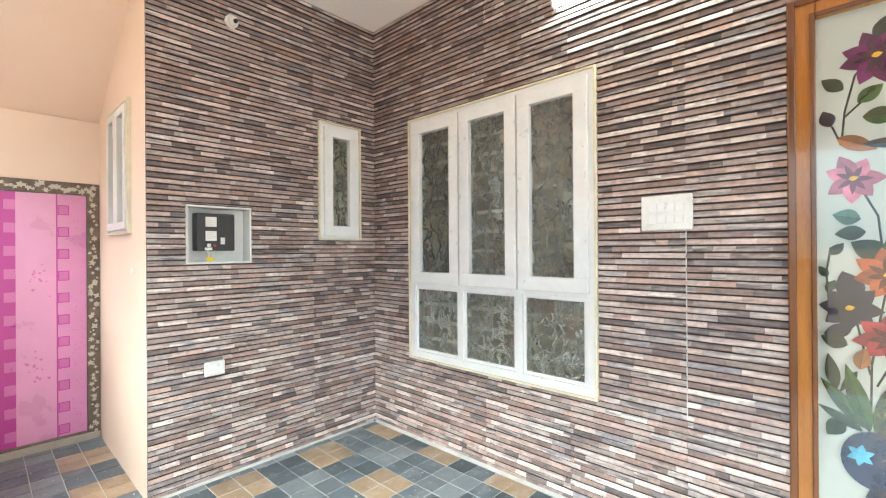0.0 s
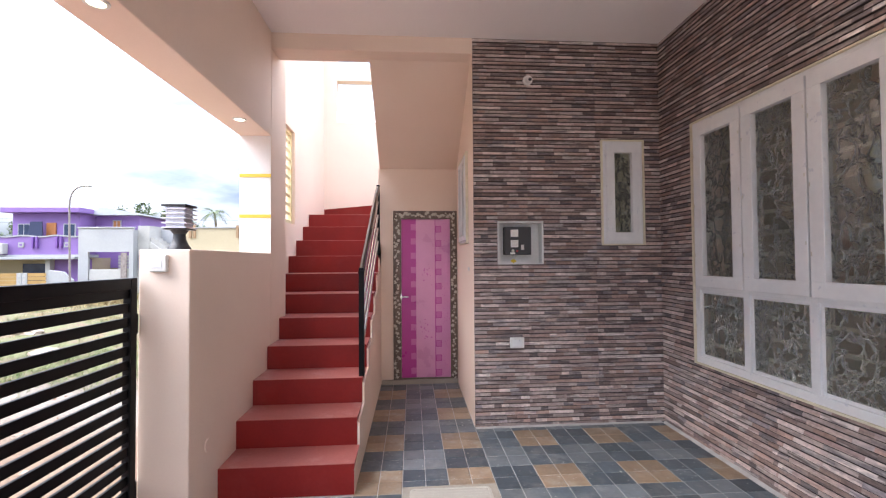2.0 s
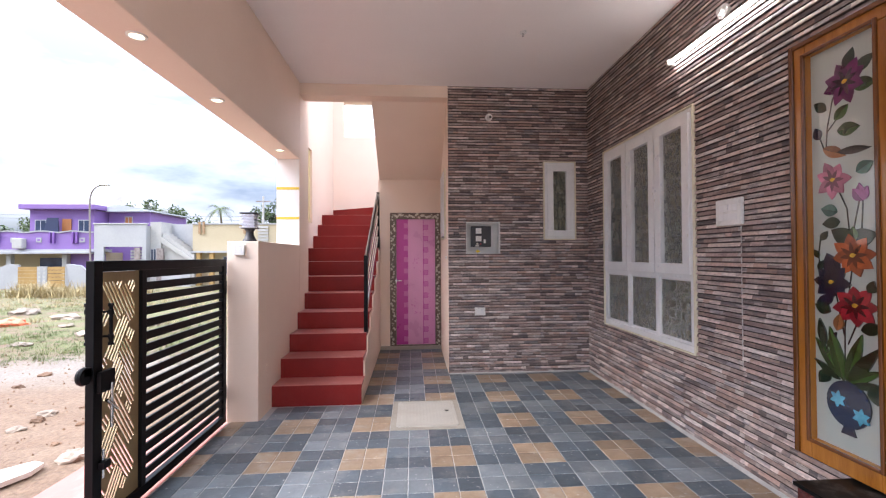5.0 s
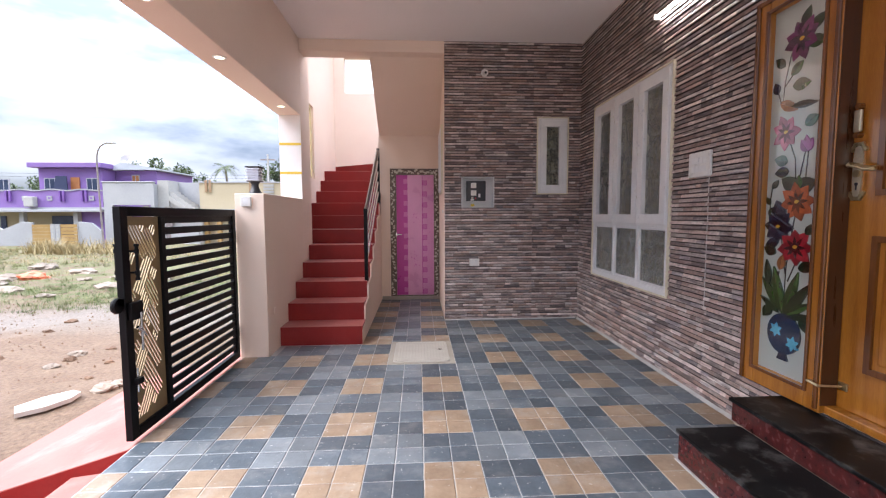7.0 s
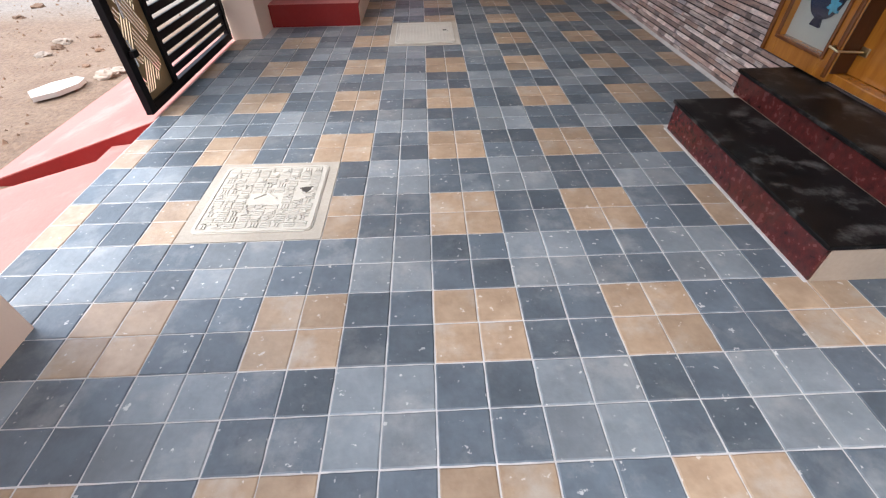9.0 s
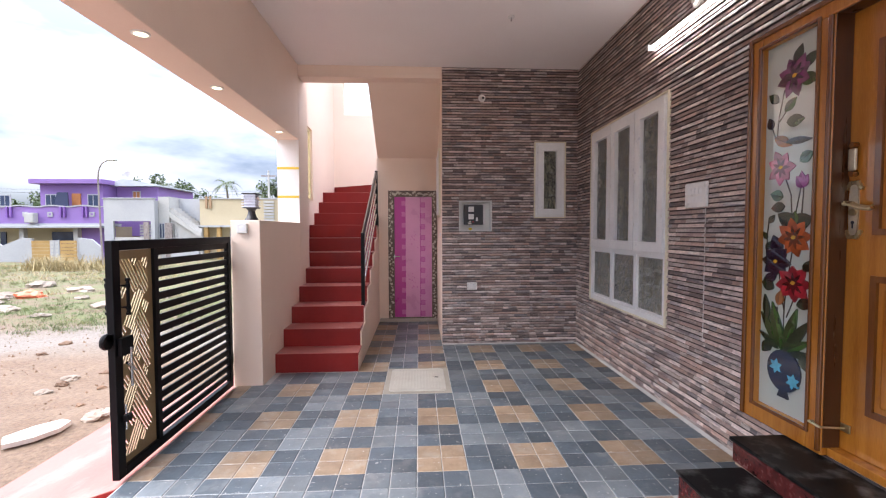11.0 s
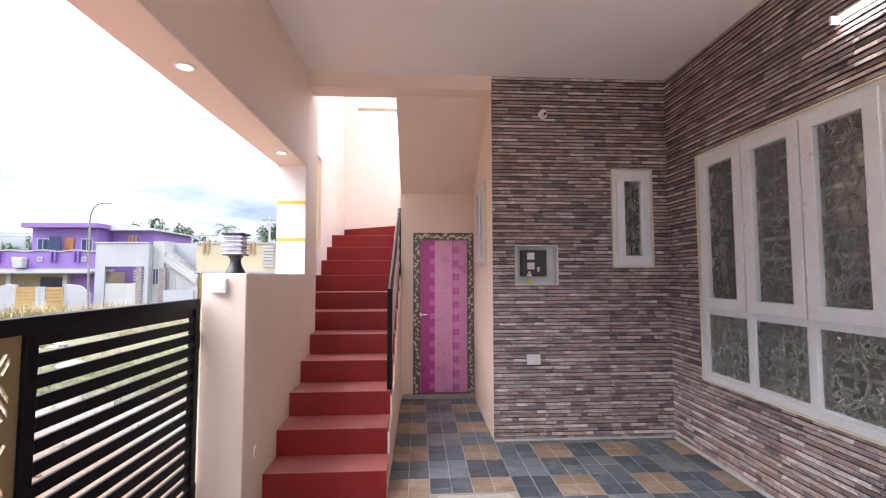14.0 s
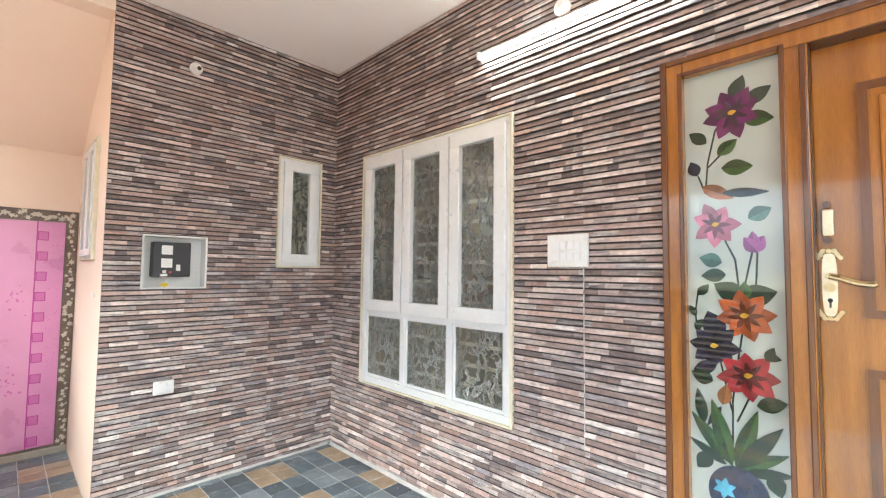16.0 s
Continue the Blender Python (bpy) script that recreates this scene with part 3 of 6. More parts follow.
# ---------- windows ----------
def glass_mat(name, tint, rough=0.10, swirl=True):
    m, nt, bs = nodes_of(name)
    n, l = nt.nodes, nt.links
    bs.inputs["Base Color"].default_value = rgba(tint)
    bs.inputs["Transmission Weight"].default_value, bs.inputs["Roughness"].default_value, bs.inputs["IOR"].default_value = 0.92, rough, 1.5
    tc, ns, vo, bp = n.new("ShaderNodeTexCoord"), n.new("ShaderNodeTexNoise"), n.new("ShaderNodeTexVoronoi"), n.new("ShaderNodeBump")
    ns.inputs["Scale"].default_value, ns.inputs["Detail"].default_value, ns.inputs["Distortion"].default_value = 9.0, 2, 1.6
    l.new(tc.outputs["Object"], ns.inputs["Vector"])
    mp = n.new("ShaderNodeMapping")
    mp.inputs["Scale"].default_value = (1, 1, 0.45)
    ad = n.new("ShaderNodeMixRGB")
    ad.blend_type, ad.inputs["Fac"].default_value = "ADD", 0.16
    l.new(tc.outputs["Object"], ad.inputs["Color1"]), l.new(ns.outputs["Color"], ad.inputs["Color2"])
    l.new(ad.outputs["Color"], mp.inputs["Vector"]), l.new(mp.outputs["Vector"], vo.inputs["Vector"])
    vo.feature = "DISTANCE_TO_EDGE"
    vo.inputs["Scale"].default_value = 12.0
    mr = n.new("ShaderNodeMapRange")
    mr.inputs["From Max"].default_value, mr.inputs["To Min"].default_value, mr.inputs["To Max"].default_value = 0.11, 1.0, 0.0
    l.new(vo.outputs["Distance"], mr.inputs["Value"]), l.new(mr.outputs["Result"], bp.inputs["Height"])
    bp.inputs["Strength"].default_value, bp.inputs["Distance"].default_value = (1.0 if swirl else 0.05), 0.018
    l.new(bp.outputs["Normal"], bs.inputs["Normal"])
    return m


M_GLASS = glass_mat("figured_glass", (0.86, 0.87, 0.78), 0.02)
M_ROOM = mat("olive_room_paint", (0.60, 0.57, 0.42), None, 0.8, 2, 50, 0.05)
M_GRILLE = mat("grey_grille_paint", (0.66, 0.65, 0.56), None, 0.5, 8, 50, 0.02)


def upvc_window(name, label, axis, face, inward, us, zs, mullions, transom, frame_w=0.05, sash_w=0.062, sashes=True, ornaments=True):
    """A uPVC window in a wall. face: the wall's face; inward: +1 or -1 into the wall. u runs along the wall."""
    def bx(bm, u0, u1, d0, d1, z0, z1, bevel=0.003):
        a, b = sorted((face + inward * d0, face + inward * d1))
        return box(bm, a, b, u0, u1, z0, z1, bevel) if axis == "x" else box(bm, u0, u1, a, b, z0, z1, bevel)

    def rect(bm, u0, u1, z0, z1, w, d0, d1):
        bx(bm, u0, u1, d0, d1, z0, z0 + w)
        bx(bm, u0, u1, d0, d1, z1 - w, z1)
        bx(bm, u0, u0 + w, d0, d1, z0 + w, z1 - w)
        bx(bm, u1 - w, u1, d0, d1, z0 + w, z1 - w)
        return bm
    u0, u1 = us
    z0, z1 = zs
    c = (u0 + u1) / 2
    win = thing(name, label, "window", at=(face, c, z0) if axis == "x" else (c, face, z0), kind="structure")
    seal = bmesh.new()
    bx(seal, u0 - 0.014, u0, -0.024, 0.02, z0 - 0.012, z1 + 0.012, 0.002)
    bx(seal, u1, u1 + 0.014, -0.024, 0.02, z0 - 0.012, z1 + 0.012, 0.002)
    bx(seal, u0, u1, -0.024, 0.02, z0 - 0.012, z0, 0.002)
    bx(seal, u0, u1, -0.024, 0.02, z1, z1 + 0.012, 0.002)
    part("sealant", seal, M_SEAL, win, "cream sealant bead")
    fr = rect(bmesh.new(), u0, u1, z0, z1, frame_w, -0.010, 0.055)
    for m in mullions:
        bx(fr, m - 0.024, m + 0.024, -0.010, 0.055, z0 + frame_w, z1 - frame_w)
    if transom:
        bx(fr, u0 + frame_w, u1 - frame_w, -0.008, 0.05, transom - 0.028, transom + 0.022)
    part("window_frame", fr, M_UPVC, win)
    cols = [u0 + frame_w] + [x for m in mullions for x in (m - 0.024, m + 0.024)] + [u1 - frame_w]
    rows = [(z0 + frame_w, (transom - 0.028) if transom else z1 - frame_w, not transom)]
    if transom:
        rows.append((transom + 0.022, z1 - frame_w, True))
    for k in range(0, len(cols), 2):
        a, b = cols[k], cols[k + 1]
        for lo, hi, opening in rows:
            if opening and sashes:
                s = part("sash", rect(bmesh.new(), a - 0.018, b + 0.018, lo - 0.022, hi + 0.018, sash_w, -0.032, 0.03), M_UPVC, win)
                ga, gb, gl, gh = a - 0.018 + sash_w, b + 0.018 - sash_w, lo - 0.022 + sash_w, hi + 0.018 - sash_w
                if ornaments:
                    tabs = bmesh.new()
                    for f in (0.18, 0.5, 0.82):
                        bx(tabs, b + 0.006, b + 0.013, -0.034, -0.032, lo + (hi - lo) * f - 0.012, lo + (hi - lo) * f + 0.012, 0)
                        bx(tabs, a - 0.010, a - 0.005, -0.034, -0.032, lo + (hi - lo) * f + 0.05, lo + (hi - lo) * f + 0.07, 0)
                    part("film_mark", tabs, M_GRILLE, s, "grey film print on the frame")
            else:
                s = part("bead", rect(bmesh.new(), a, b, lo, hi, 0.022, 0.004, 0.04), M_UPVC, win)
                ga, gb, gl, gh = a + 0.022, b - 0.022, lo + 0.022, hi - 0.022
            g = part("pane", bx(bmesh.new(), ga, gb, 0.004, 0.008, gl, gh, 0), M_GLASS, win, "figured obscure glass pane")
            g.visible_shadow = False
    gr = bmesh.new()
    k = z0 + 0.14
    while k < z1 - 0.05:
        bx(gr, u0 + 0.01, u1 - 0.01, 0.085, 0.097, k - 0.012, k + 0.012, 0)
        k += 0.135
    for m in [u0 + 0.03, *mullions, u1 - 0.03]:
        bx(gr, m - 0.010, m + 0.010, 0.098, 0.112, z0 + 0.01, z1 - 0.01, 0)
    part("grille", gr, M_GRILLE, win, "grey steel bars behind the glass")
    return win


upvc_window("window_1", "three-bay white upvc casement window with figured glass", "x", XR, 1, WIN[:2], WIN[2:], (1.645, 2.125), 1.20, 0.05, 0.084)
upvc_window("window_2", "narrow white upvc window with figured glass", "y", YP, 1, SWIN[:2], SWIN[2:], (), None, 0.045, 0.075, True, False)
upvc_window("window_3", "two-bay white upvc window in the pier side", "x", 0.742, 1, PWIN[:2], PWIN[2:], (3.75,), None, 0.04, 0.05, True, False)

# rooms behind the glass
bm = boxm(XR + 0.235, 5.2, -2.6, YP + 0.14, -0.1, ZC)
bmesh.ops.delete(bm, geom=[f for f in bm.faces if f.normal.x < -0.9], context="FACES_ONLY")
structure("wall_room_inner", "olive painted room behind the large window", "room", bm, M_ROOM)
bm = boxm(0.862, XR + 0.4, YP + 0.132, YB + 0.1, -0.1, ZC + 0.1)
bmesh.ops.delete(bm, geom=[f for f in bm.faces if f.normal.y < -0.9 or f.normal.x < -0.9], context="FACES_ONLY")
structure("wall_toilet_inner", "olive painted small room inside the pier", "room", bm, M_ROOM)

# stair well window: yellow frame with bars
sw = thing("window_4", "stair well window opening with cream horizontal bars", "window", at=(XS, 4.1, 1.83), kind="structure")
M_BAR = mat("cream_bar_paint", (0.74, 0.62, 0.36), None, 0.5, 8, 50, 0.03)
fr = boxm(XS - 0.07, XS - 0.03, 3.722, 3.76, 1.832, 2.883)
box(fr, XS - 0.07, XS - 0.03, 4.47, 4.508, 1.832, 2.883)
box(fr, XS - 0.07, XS - 0.03, 3.76, 4.47, 2.845, 2.883)
box(fr, XS - 0.07, XS - 0.03, 3.76, 4.47, 1.832, 1.87)
part("window_frame", fr, M_BAR, sw)
for k in range(9):
    z = 1.95 + k * 0.102
    part("bar", boxm(XS - 0.06, XS - 0.045, 3.76, 4.47, z - 0.016, z + 0.016, bevel=0.003), M_BAR, sw)

# ---------- meter niche ----------
a, b, c, d = NICHE
bm = boxm(a, b, YP + 0.10, YP + 0.112, c, d)
box(bm, a, a + 0.012, YP - 0.006, YP + 0.10, c, d)
box(bm, b - 0.012, b, YP - 0.006, YP + 0.10, c, d)
box(bm, a + 0.012, b - 0.012, YP - 0.006, YP + 0.10, c, c + 0.012)
box(bm, a + 0.012, b - 0.012, YP - 0.006, YP + 0.10, d - 0.012, d)
structure("niche_1", "white painted niche let into the stone-clad pier", "niche", bm, mat("niche_paint", (0.78, 0.79, 0.77), None, 0.6, 4, 60, 0.06))
meter = thing("electric_meter", "dark grey electricity meter box in a white niche", "meter", at=(1.13, YP + 0.06, 1.45))
part("body", boxm(1.012, 1.243, YP + 0.012, YP + 0.10, 1.455, 1.695, bevel=0.006), M_DARKPL, meter)
for z in (1.64, 1.55):
    lab = part("rating_label", boxm(1.062, 1.128, YP + 0.009, YP + 0.0125, z - 0.031, z + 0.031), M_PLASTIC, meter, "white printed label")
    for k in range(4):
        part("print", boxm(1.070, 1.070 + 0.05 - 0.008 * (k % 2), YP + 0.0078, YP + 0.0092, z + 0.018 - k * 0.012, z + 0.021 - k * 0.012), M_GRILLE, lab)
part("button_plate", boxm(1.152, 1.178, YP + 0.008, YP + 0.0125, 1.497, 1.540, bevel=0.002), M_PLASTIC, meter, "small white button plate")
part("red_mark", rod(bmesh.new(), (1.118, YP + 0.013, 1.487), (1.118, YP + 0.009, 1.487), 0.009), mat("red_plastic", (0.45, 0.03, 0.04), None, 0.4, 8, 40, 0.02), meter, "round red sticker")
part("seal_tab", boxm(1.056, 1.098, YP - 0.004, YP + 0.012, 1.458, 1.476, bevel=0.003), M_PLASTIC, meter)
part("seal", rod(bmesh.new(), (1.078, YP - 0.002, 1.48), (1.078, YP - 0.002, 1.50), 0.012), M_GRILLE, meter)
w = rod(bmesh.new(), (1.07, YP, 1.458), (1.082, YP - 0.003, 1.412), 0.003, 6)
rod(w, (1.115, YP + 0.01, 1.456), (1.082, YP - 0.003, 1.412), 0.003, 6)
part("seal_wire", w, M_GRILLE, meter)
part("seal_tag", prism(bmesh.new(), [(1.058, 1.408), (1.072, 1.416), (1.092, 1.414), (1.108, 1.404), (1.100, 1.392), (1.086, 1.388), (1.082, 1.38), (1.074, 1.39), (1.062, 1.392)], "y", YP - 0.007, YP - 0.001), mat("yellow_plastic", (0.75, 0.55, 0.03), None, 0.4, 9, 40, 0.02), meter, "yellow seal tag")

# ---------- switch plates ----------
def plate(name, label, cat, axis, face, out, u, z, w, h, t, modules):
    ob_at = (face, u, z) if axis == "x" else (u, face, z)
    ob = thing(name, label, cat, at=ob_at)

    def bx(u0, u1, d0, d1, z0, z1, bv):
        p, q = sorted((face + out * d0, face + out * d1))
        return boxm(p, q, u0, u1, z0, z1, bevel=bv) if axis == "x" else boxm(u0, u1, p, q, z0, z1, bevel=bv)
    part("cover_plate", bx(u - w / 2, u + w / 2, 0, t, z - h / 2, z + h / 2, min(0.006, t * 0.4)), M_PLASTIC, ob)
    for mu, mz, mw, mh in modules:
        part("switch", bx(u + mu - mw / 2, u + mu + mw / 2, t - 0.001, t + 0.0016, z + mz - mh / 2, z + mz + mh / 2, 0.0015), M_UPVC, ob)
    return ob


sbm = [(0.04 * k - 0.06, 0.026, 0.0385, 0.042) for k in range(4)] + [(0.04 * k - 0.06, -0.032, 0.0385, 0.042) for k in range(4)]
plate("switch_board", "white modular switch board on the stone cladding", "switch", "x", XR - 0.007, -1, 0.783, 1.626, 0.232, 0.172, 0.022, sbm)
plate("socket", "small white blank socket plate on the stone-clad pier", "socket", "y", YP - 0.007, -1, 1.102, 0.708, 0.122, 0.09, 0.018, [(0, 0, 0.085, 0.055)])
plate("bell_push", "white square bell box on the gate pillar", "switch", "y", 1.79, -1, -1.088, 1.408, 0.088, 0.088, 0.03, [(0, 0, 0.045, 0.045)])
plate("pier_switch", "small white switch on the pier side wall", "switch", "x", 0.742, -1, 3.40, 1.33, 0.05, 0.035, 0.012, [(0, 0, 0.03, 0.02)])
seam = structure("trim_seam", "pale vertical joint filler under the switch board", "joint", boxm(XR - 0.0085, XR - 0.004, 0.697, 0.702, 0.62, 1.538), M_GROUT)

# ---------- small round fittings ----------
cctv = thing("security_camera", "small white dome camera with dark lens on the pier", "camera", at=(1.22, YP, 2.96))
part("base", rod(bmesh.new(), (1.22, YP + 0.004, 2.96), (1.22, YP - 0.02, 2.96), 0.042, 20), M_PLASTIC, cctv, smooth=True)
bm = bmesh.new()
bmesh.ops.create_uvsphere(bm, u_segments=16, v_segments=10, radius=0.033, matrix=Matrix.Translation((1.222, YP - 0.03, 2.957)))
part("ball", bm, M_PLASTIC, cctv, smooth=True)
part("lens", rod(bmesh.new(), (1.226, YP - 0.05, 2.952), (1.228, YP - 0.066, 2.948), 0.014, 14), M_DARKPL, cctv, "dark glass lens")

M_TUBE, nt_, bs_ = nodes_of("lit_tube")
bs_.inputs["Emission Color"].default_value, bs_.inputs["Emission Strength"].default_value = (1.0, 0.97, 0.92, 1), 7.0
tube = thing("tube_light", "lit white led tube light on the stone wall", "lamp", at=(XR - 0.01, 0.775, 2.86))
part("housing", boxm(XR - 0.045, XR - 0.006, 0.175, 1.375, 2.866, 2.886, bevel=0.004), M_PLASTIC, tube)
part("diffuser", rod(bmesh.new(), (XR - 0.052, 0.19, 2.856), (XR - 0.052, 1.36, 2.856), 0.011, 12), M_TUBE, tube, "glowing white tube", smooth=True)
for y in (0.182, 1.368):
    part("end_cap", boxm(XR - 0.07, XR - 0.012, y - 0.008, y + 0.008, 2.842, 2.888, bevel=0.003), M_PLASTIC, tube)
rose = thing("wall_holder", "round white lamp holder above the tube light", "lamp holder", at=(XR, 0.807, 2.955))
part("base", rod(bmesh.new(), (XR - 0.004, 0.807, 2.955), (XR - 0.03, 0.807, 2.955), 0.046, 20), M_PLASTIC, rose, smooth=True)
part("socket_ring", rod(bmesh.new(), (XR - 0.03, 0.807, 2.955), (XR - 0.055, 0.807, 2.955), 0.026, 20, 0.022), M_PLASTIC, rose, smooth=True)
hook = thing("ceiling_hook", "small white ceiling hook plate", "hook", at=(1.307, 1.843, ZC))
part("base", rod(bmesh.new(), (1.307, 1.843, ZC), (1.307, 1.843, ZC - 0.012), 0.03, 16), M_PLASTIC, hook)
part("hook", rod(bmesh.new(), (1.307, 1.843, ZC - 0.012), (1.307, 1.843, ZC - 0.04), 0.007, 8), M_STEEL, hook)
M_DOWN, nt_, bs_ = nodes_of("lit_downlight")
bs_.inputs["Emission Color"].default_value, bs_.inputs["Emission Strength"].default_value = (1.0, 0.86, 0.55, 1), 0.9
for k, y in enumerate((0.335, 1.225, 2.668)):
    dl = thing("downlight", "small round recessed downlight in the beam", "lamp", at=(-1.03, y, ZBEAM), group="beam downlights")
    part("rim", lathe(bmesh.new(), [(0.048, 0), (0.046, -0.006), (0.034, -0.007), (0.034, -0.001)], (-1.03, y, ZBEAM), 24), M_PLASTIC, dl, smooth=True)
    part("lens", rod(bmesh.new(), (-1.03, y, ZBEAM - 0.002), (-1.03, y, ZBEAM - 0.0045), 0.033, 20), M_DOWN, dl, "warm lit lens")

# ---------- inspection covers ----------
def cover(rect, label, worn):
    x0, x1, y0, y1 = rect
    ob = thing("inspection_cover", label, "manhole cover", at=((x0 + x1) / 2, (y0 + y1) / 2, 0))
    fr = bmesh.new()
    slab(fr, "z", -0.0035, 0.0008, (x0 + 0.002, x1 - 0.002), (y0 + 0.002, y1 - 0.002), [])
    part("bed", fr, M_CONC, ob, "cement bed")
    a, b, c, d = x0 + 0.046, x1 - 0.046, y0 + 0.051, y1 - 0.036
    def round_rect(i, r):
        pts = []
        for cx, cy, t0 in ((b - i - r, d - i - r, 0), (a + i + r, d - i - r, 90), (a + i + r, c + i + r, 180), (b - i - r, c + i + r, 270)):
            pts += [(cx + r * math.cos(radians(t0 + 15 * k)), cy + r * math.sin(radians(t0 + 15 * k))) for k in range(7)]
        return pts
    part("lid", prism(bmesh.new(), round_rect(0, 0.035), "z", -0.003, 0.005), M_COVER, ob, "ivory moulded lid")
    rim = bmesh.new()
    outer, inner = round_rect(0.006, 0.03), round_rect(0.017, 0.022)
    ro, ri, so, si = ([rim.verts.new((x, y, z)) for x, y in pp] for pp, z in ((outer, 0.0048), (inner, 0.0048), (outer, 0.0085), (inner, 0.0085)))
    for k in range(28):
        q = (k + 1) % 28
        for f in ((ro[k], ro[q], so[q], so[k]), (so[k], so[q], si[q], si[k]), (si[k], si[q], ri[q], ri[k])):
            rim.faces.new(f)
    part("rim", rim, M_COVER, ob)
    rc = random.Random(3)
    bars = bmesh.new()
    if worn:
        for i in range(16):
            for j in range(18):
                x, y = a + 0.04 + (b - a - 0.08) * i / 15, c + 0.04 + (d - c - 0.08) * j / 17
                box(bars, x - 0.007, x + 0.007, y - 0.004, y + 0.004, 0.0048, 0.0062)
    else:
        n, m = 9, 11
        cw, ch = (b - a - 0.05) / n, (d - c - 0.05) / m
        for i in range(n):
            for j in range(m):
                x, y = a + 0.025 + cw * (i + 0.5), c + 0.025 + ch * (j + 0.5)
                if 3 <= i <= 5 and 4 <= j <= 5 or i == n - 2 and 5 <= j <= 7:
                    continue
                for k in (-1, 0, 1):
                    o = k * 0.0125
                    if (i * 2 + j + rc.randrange(2)) % 3 == 0:
                        box(bars, x + o - 0.004, x + o + 0.004, y - ch * 0.42, y + ch * 0.42, 0.0048, 0.0092)
                    else:
                        box(bars, x - cw * 0.42, x + cw * 0.42, y + o - 0.004, y + o + 0.004, 0.0048, 0.0092)
        mx, my = (a + b) / 2, (c + d) / 2
        for p in (-0.05, 0.05):
            rod(bars, (mx + p, my - 0.02, 0.0065), (mx, my + 0.02, 0.0065), 0.004, 6)
    part("tread_pattern", bars, M_COVER, ob, "raised tread bars", kind="stuff")
    hx, hy = b - 0.075, (c + d) / 2 + 0.04
    part("lifting_eye", lathe(bmesh.new(), [(0.030, 0.0050), (0.030, 0.0095), (0.022, 0.0095), (0.022, 0.0050)], (hx, hy, 0), 18), M_COVER, ob)
    part("eye_hole", prism(bmesh.new(), [(hx + r * math.cos(t * 0.7), hy + r * math.sin(t * 0.7)) for t, r in enumerate((0.02, 0.034, 0.019, 0.02, 0.036, 0.018, 0.021, 0.03, 0.019))], "z", 0.0050, 0.0062 if worn else 0.0098), M_DIRT, ob, "dark chipped lifting hole")
    return ob


cover(COVER1, "worn ivory inspection cover set in the tiled floor", True)
cover(COVER2, "ivory inspection cover with raised tread bars in the floor", False)

# ---------- granite entrance steps ----------
st = thing("entrance_steps", "two polished granite steps with black treads before the door", "steps", at=(2.1, -0.6, 0), kind="structure")
core = boxm(1.785, XR - 0.01, -1.228, -0.06, -0.1, 0.148)
box(core, 2.125, XR - 0.01, -1.228, 0.02, 0.1485, 0.272)
part("core", core, M_ENDCREAM, st, "cream plastered end")
part("riser", boxm(1.772, 1.786, -1.222, -0.055, 0.0, 0.148, bevel=0.001), M_REDGRAN, st, "red granite riser")
part("riser", boxm(2.112, 2.126, -1.222, 0.022, 0.1685, 0.272, bevel=0.001), M_REDGRAN, st, "red granite riser")
part("riser_end", boxm(1.7865, 2.11, -0.06, -0.052, 0.0, 0.148), M_REDGRAN, st)
part("riser_end", boxm(2.1265, XR - 0.012, 0.02, 0.026, 0.1685, 0.272), M_REDGRAN, st)
part("tread", boxm(1.758, 2.1115, -1.232, -0.046, 0.1485, 0.168, bevel=0.004), M_GRANITE, st, "black granite tread")
part("tread", boxm(2.098, XR + 0.02, -1.232, 0.034, 0.2725, 0.292, bevel=0.004), M_GRANITE, st, "black granite tread")

cap = thing("conduit_cap", "small round plastered conduit cap low on the stair wall", "cover", at=(XL, 2.0, 0.38))
part("cap", rod(bmesh.new(), (XL - 0.002, 2.0, 0.38), (XL + 0.006, 2.0, 0.38), 0.04, 20, 0.036), M_PEACH, cap)

# ---------- stair railing ----------
rail = thing("stair_railing", "black painted steel stair handrail with slim rails", "railing", at=(-0.165, 2.75, 2 * RISE))
p0, p1 = Vector((-0.165, 2.76, 1.33)), Vector((-0.165, 4.40, 2.245))
dv = p1 - p0
part("post", boxm(-0.185, -0.145, 2.735, 2.775, 3 * RISE - 0.002, 1.36, bevel=0.003), M_BLACK, rail)
part("post", boxm(-0.185, -0.145, 4.385, 4.425, 8 * RISE, 2.27, bevel=0.003), M_BLACK, rail)


def bar_between(p, q, r):
    bm = bmesh.new()
    return rod(bm, p, q, r, 8)


part("handrail", bar_between(p0 - dv * 0.01, p1 + dv * 0.01, 0.024), M_BLACKGLOSS, rail, "black top rail", smooth=True)
for k in (0.12, 0.24, 0.36, 0.48):
    o = Vector((0, 0, -k * 1.25))
    part("slim_rail", bar_between(p0 + o, p1 + o, 0.011), M_STEEL, rail, "bare steel slim rail", smooth=True)

# ---------- gate leaf ----------
GXC, GY0, GY1, GZ0, GZ1 = -1.205, 0.285, 1.765, 0.015, 1.335
gate = thing("gate_leaf", "black steel gate leaf with slats and gold lattice panel", "gate", at=(GXC, 1.76, 0))
fr = boxm(GXC - 0.02, GXC + 0.02, GY0, GY0 + 0.06, GZ0, GZ1, bevel=0.003)
box(fr, GXC - 0.02, GXC + 0.02, GY1 - 0.05, GY1, GZ0, GZ1, bevel=0.003)
box(fr, GXC - 0.02, GXC + 0.02, GY0 + 0.06, GY1 - 0.05, GZ1 - 0.055, GZ1, bevel=0.003)
box(fr, GXC - 0.02, GXC + 0.02, GY0 + 0.06, GY1 - 0.05, GZ0, GZ0 + 0.055, bevel=0.003)
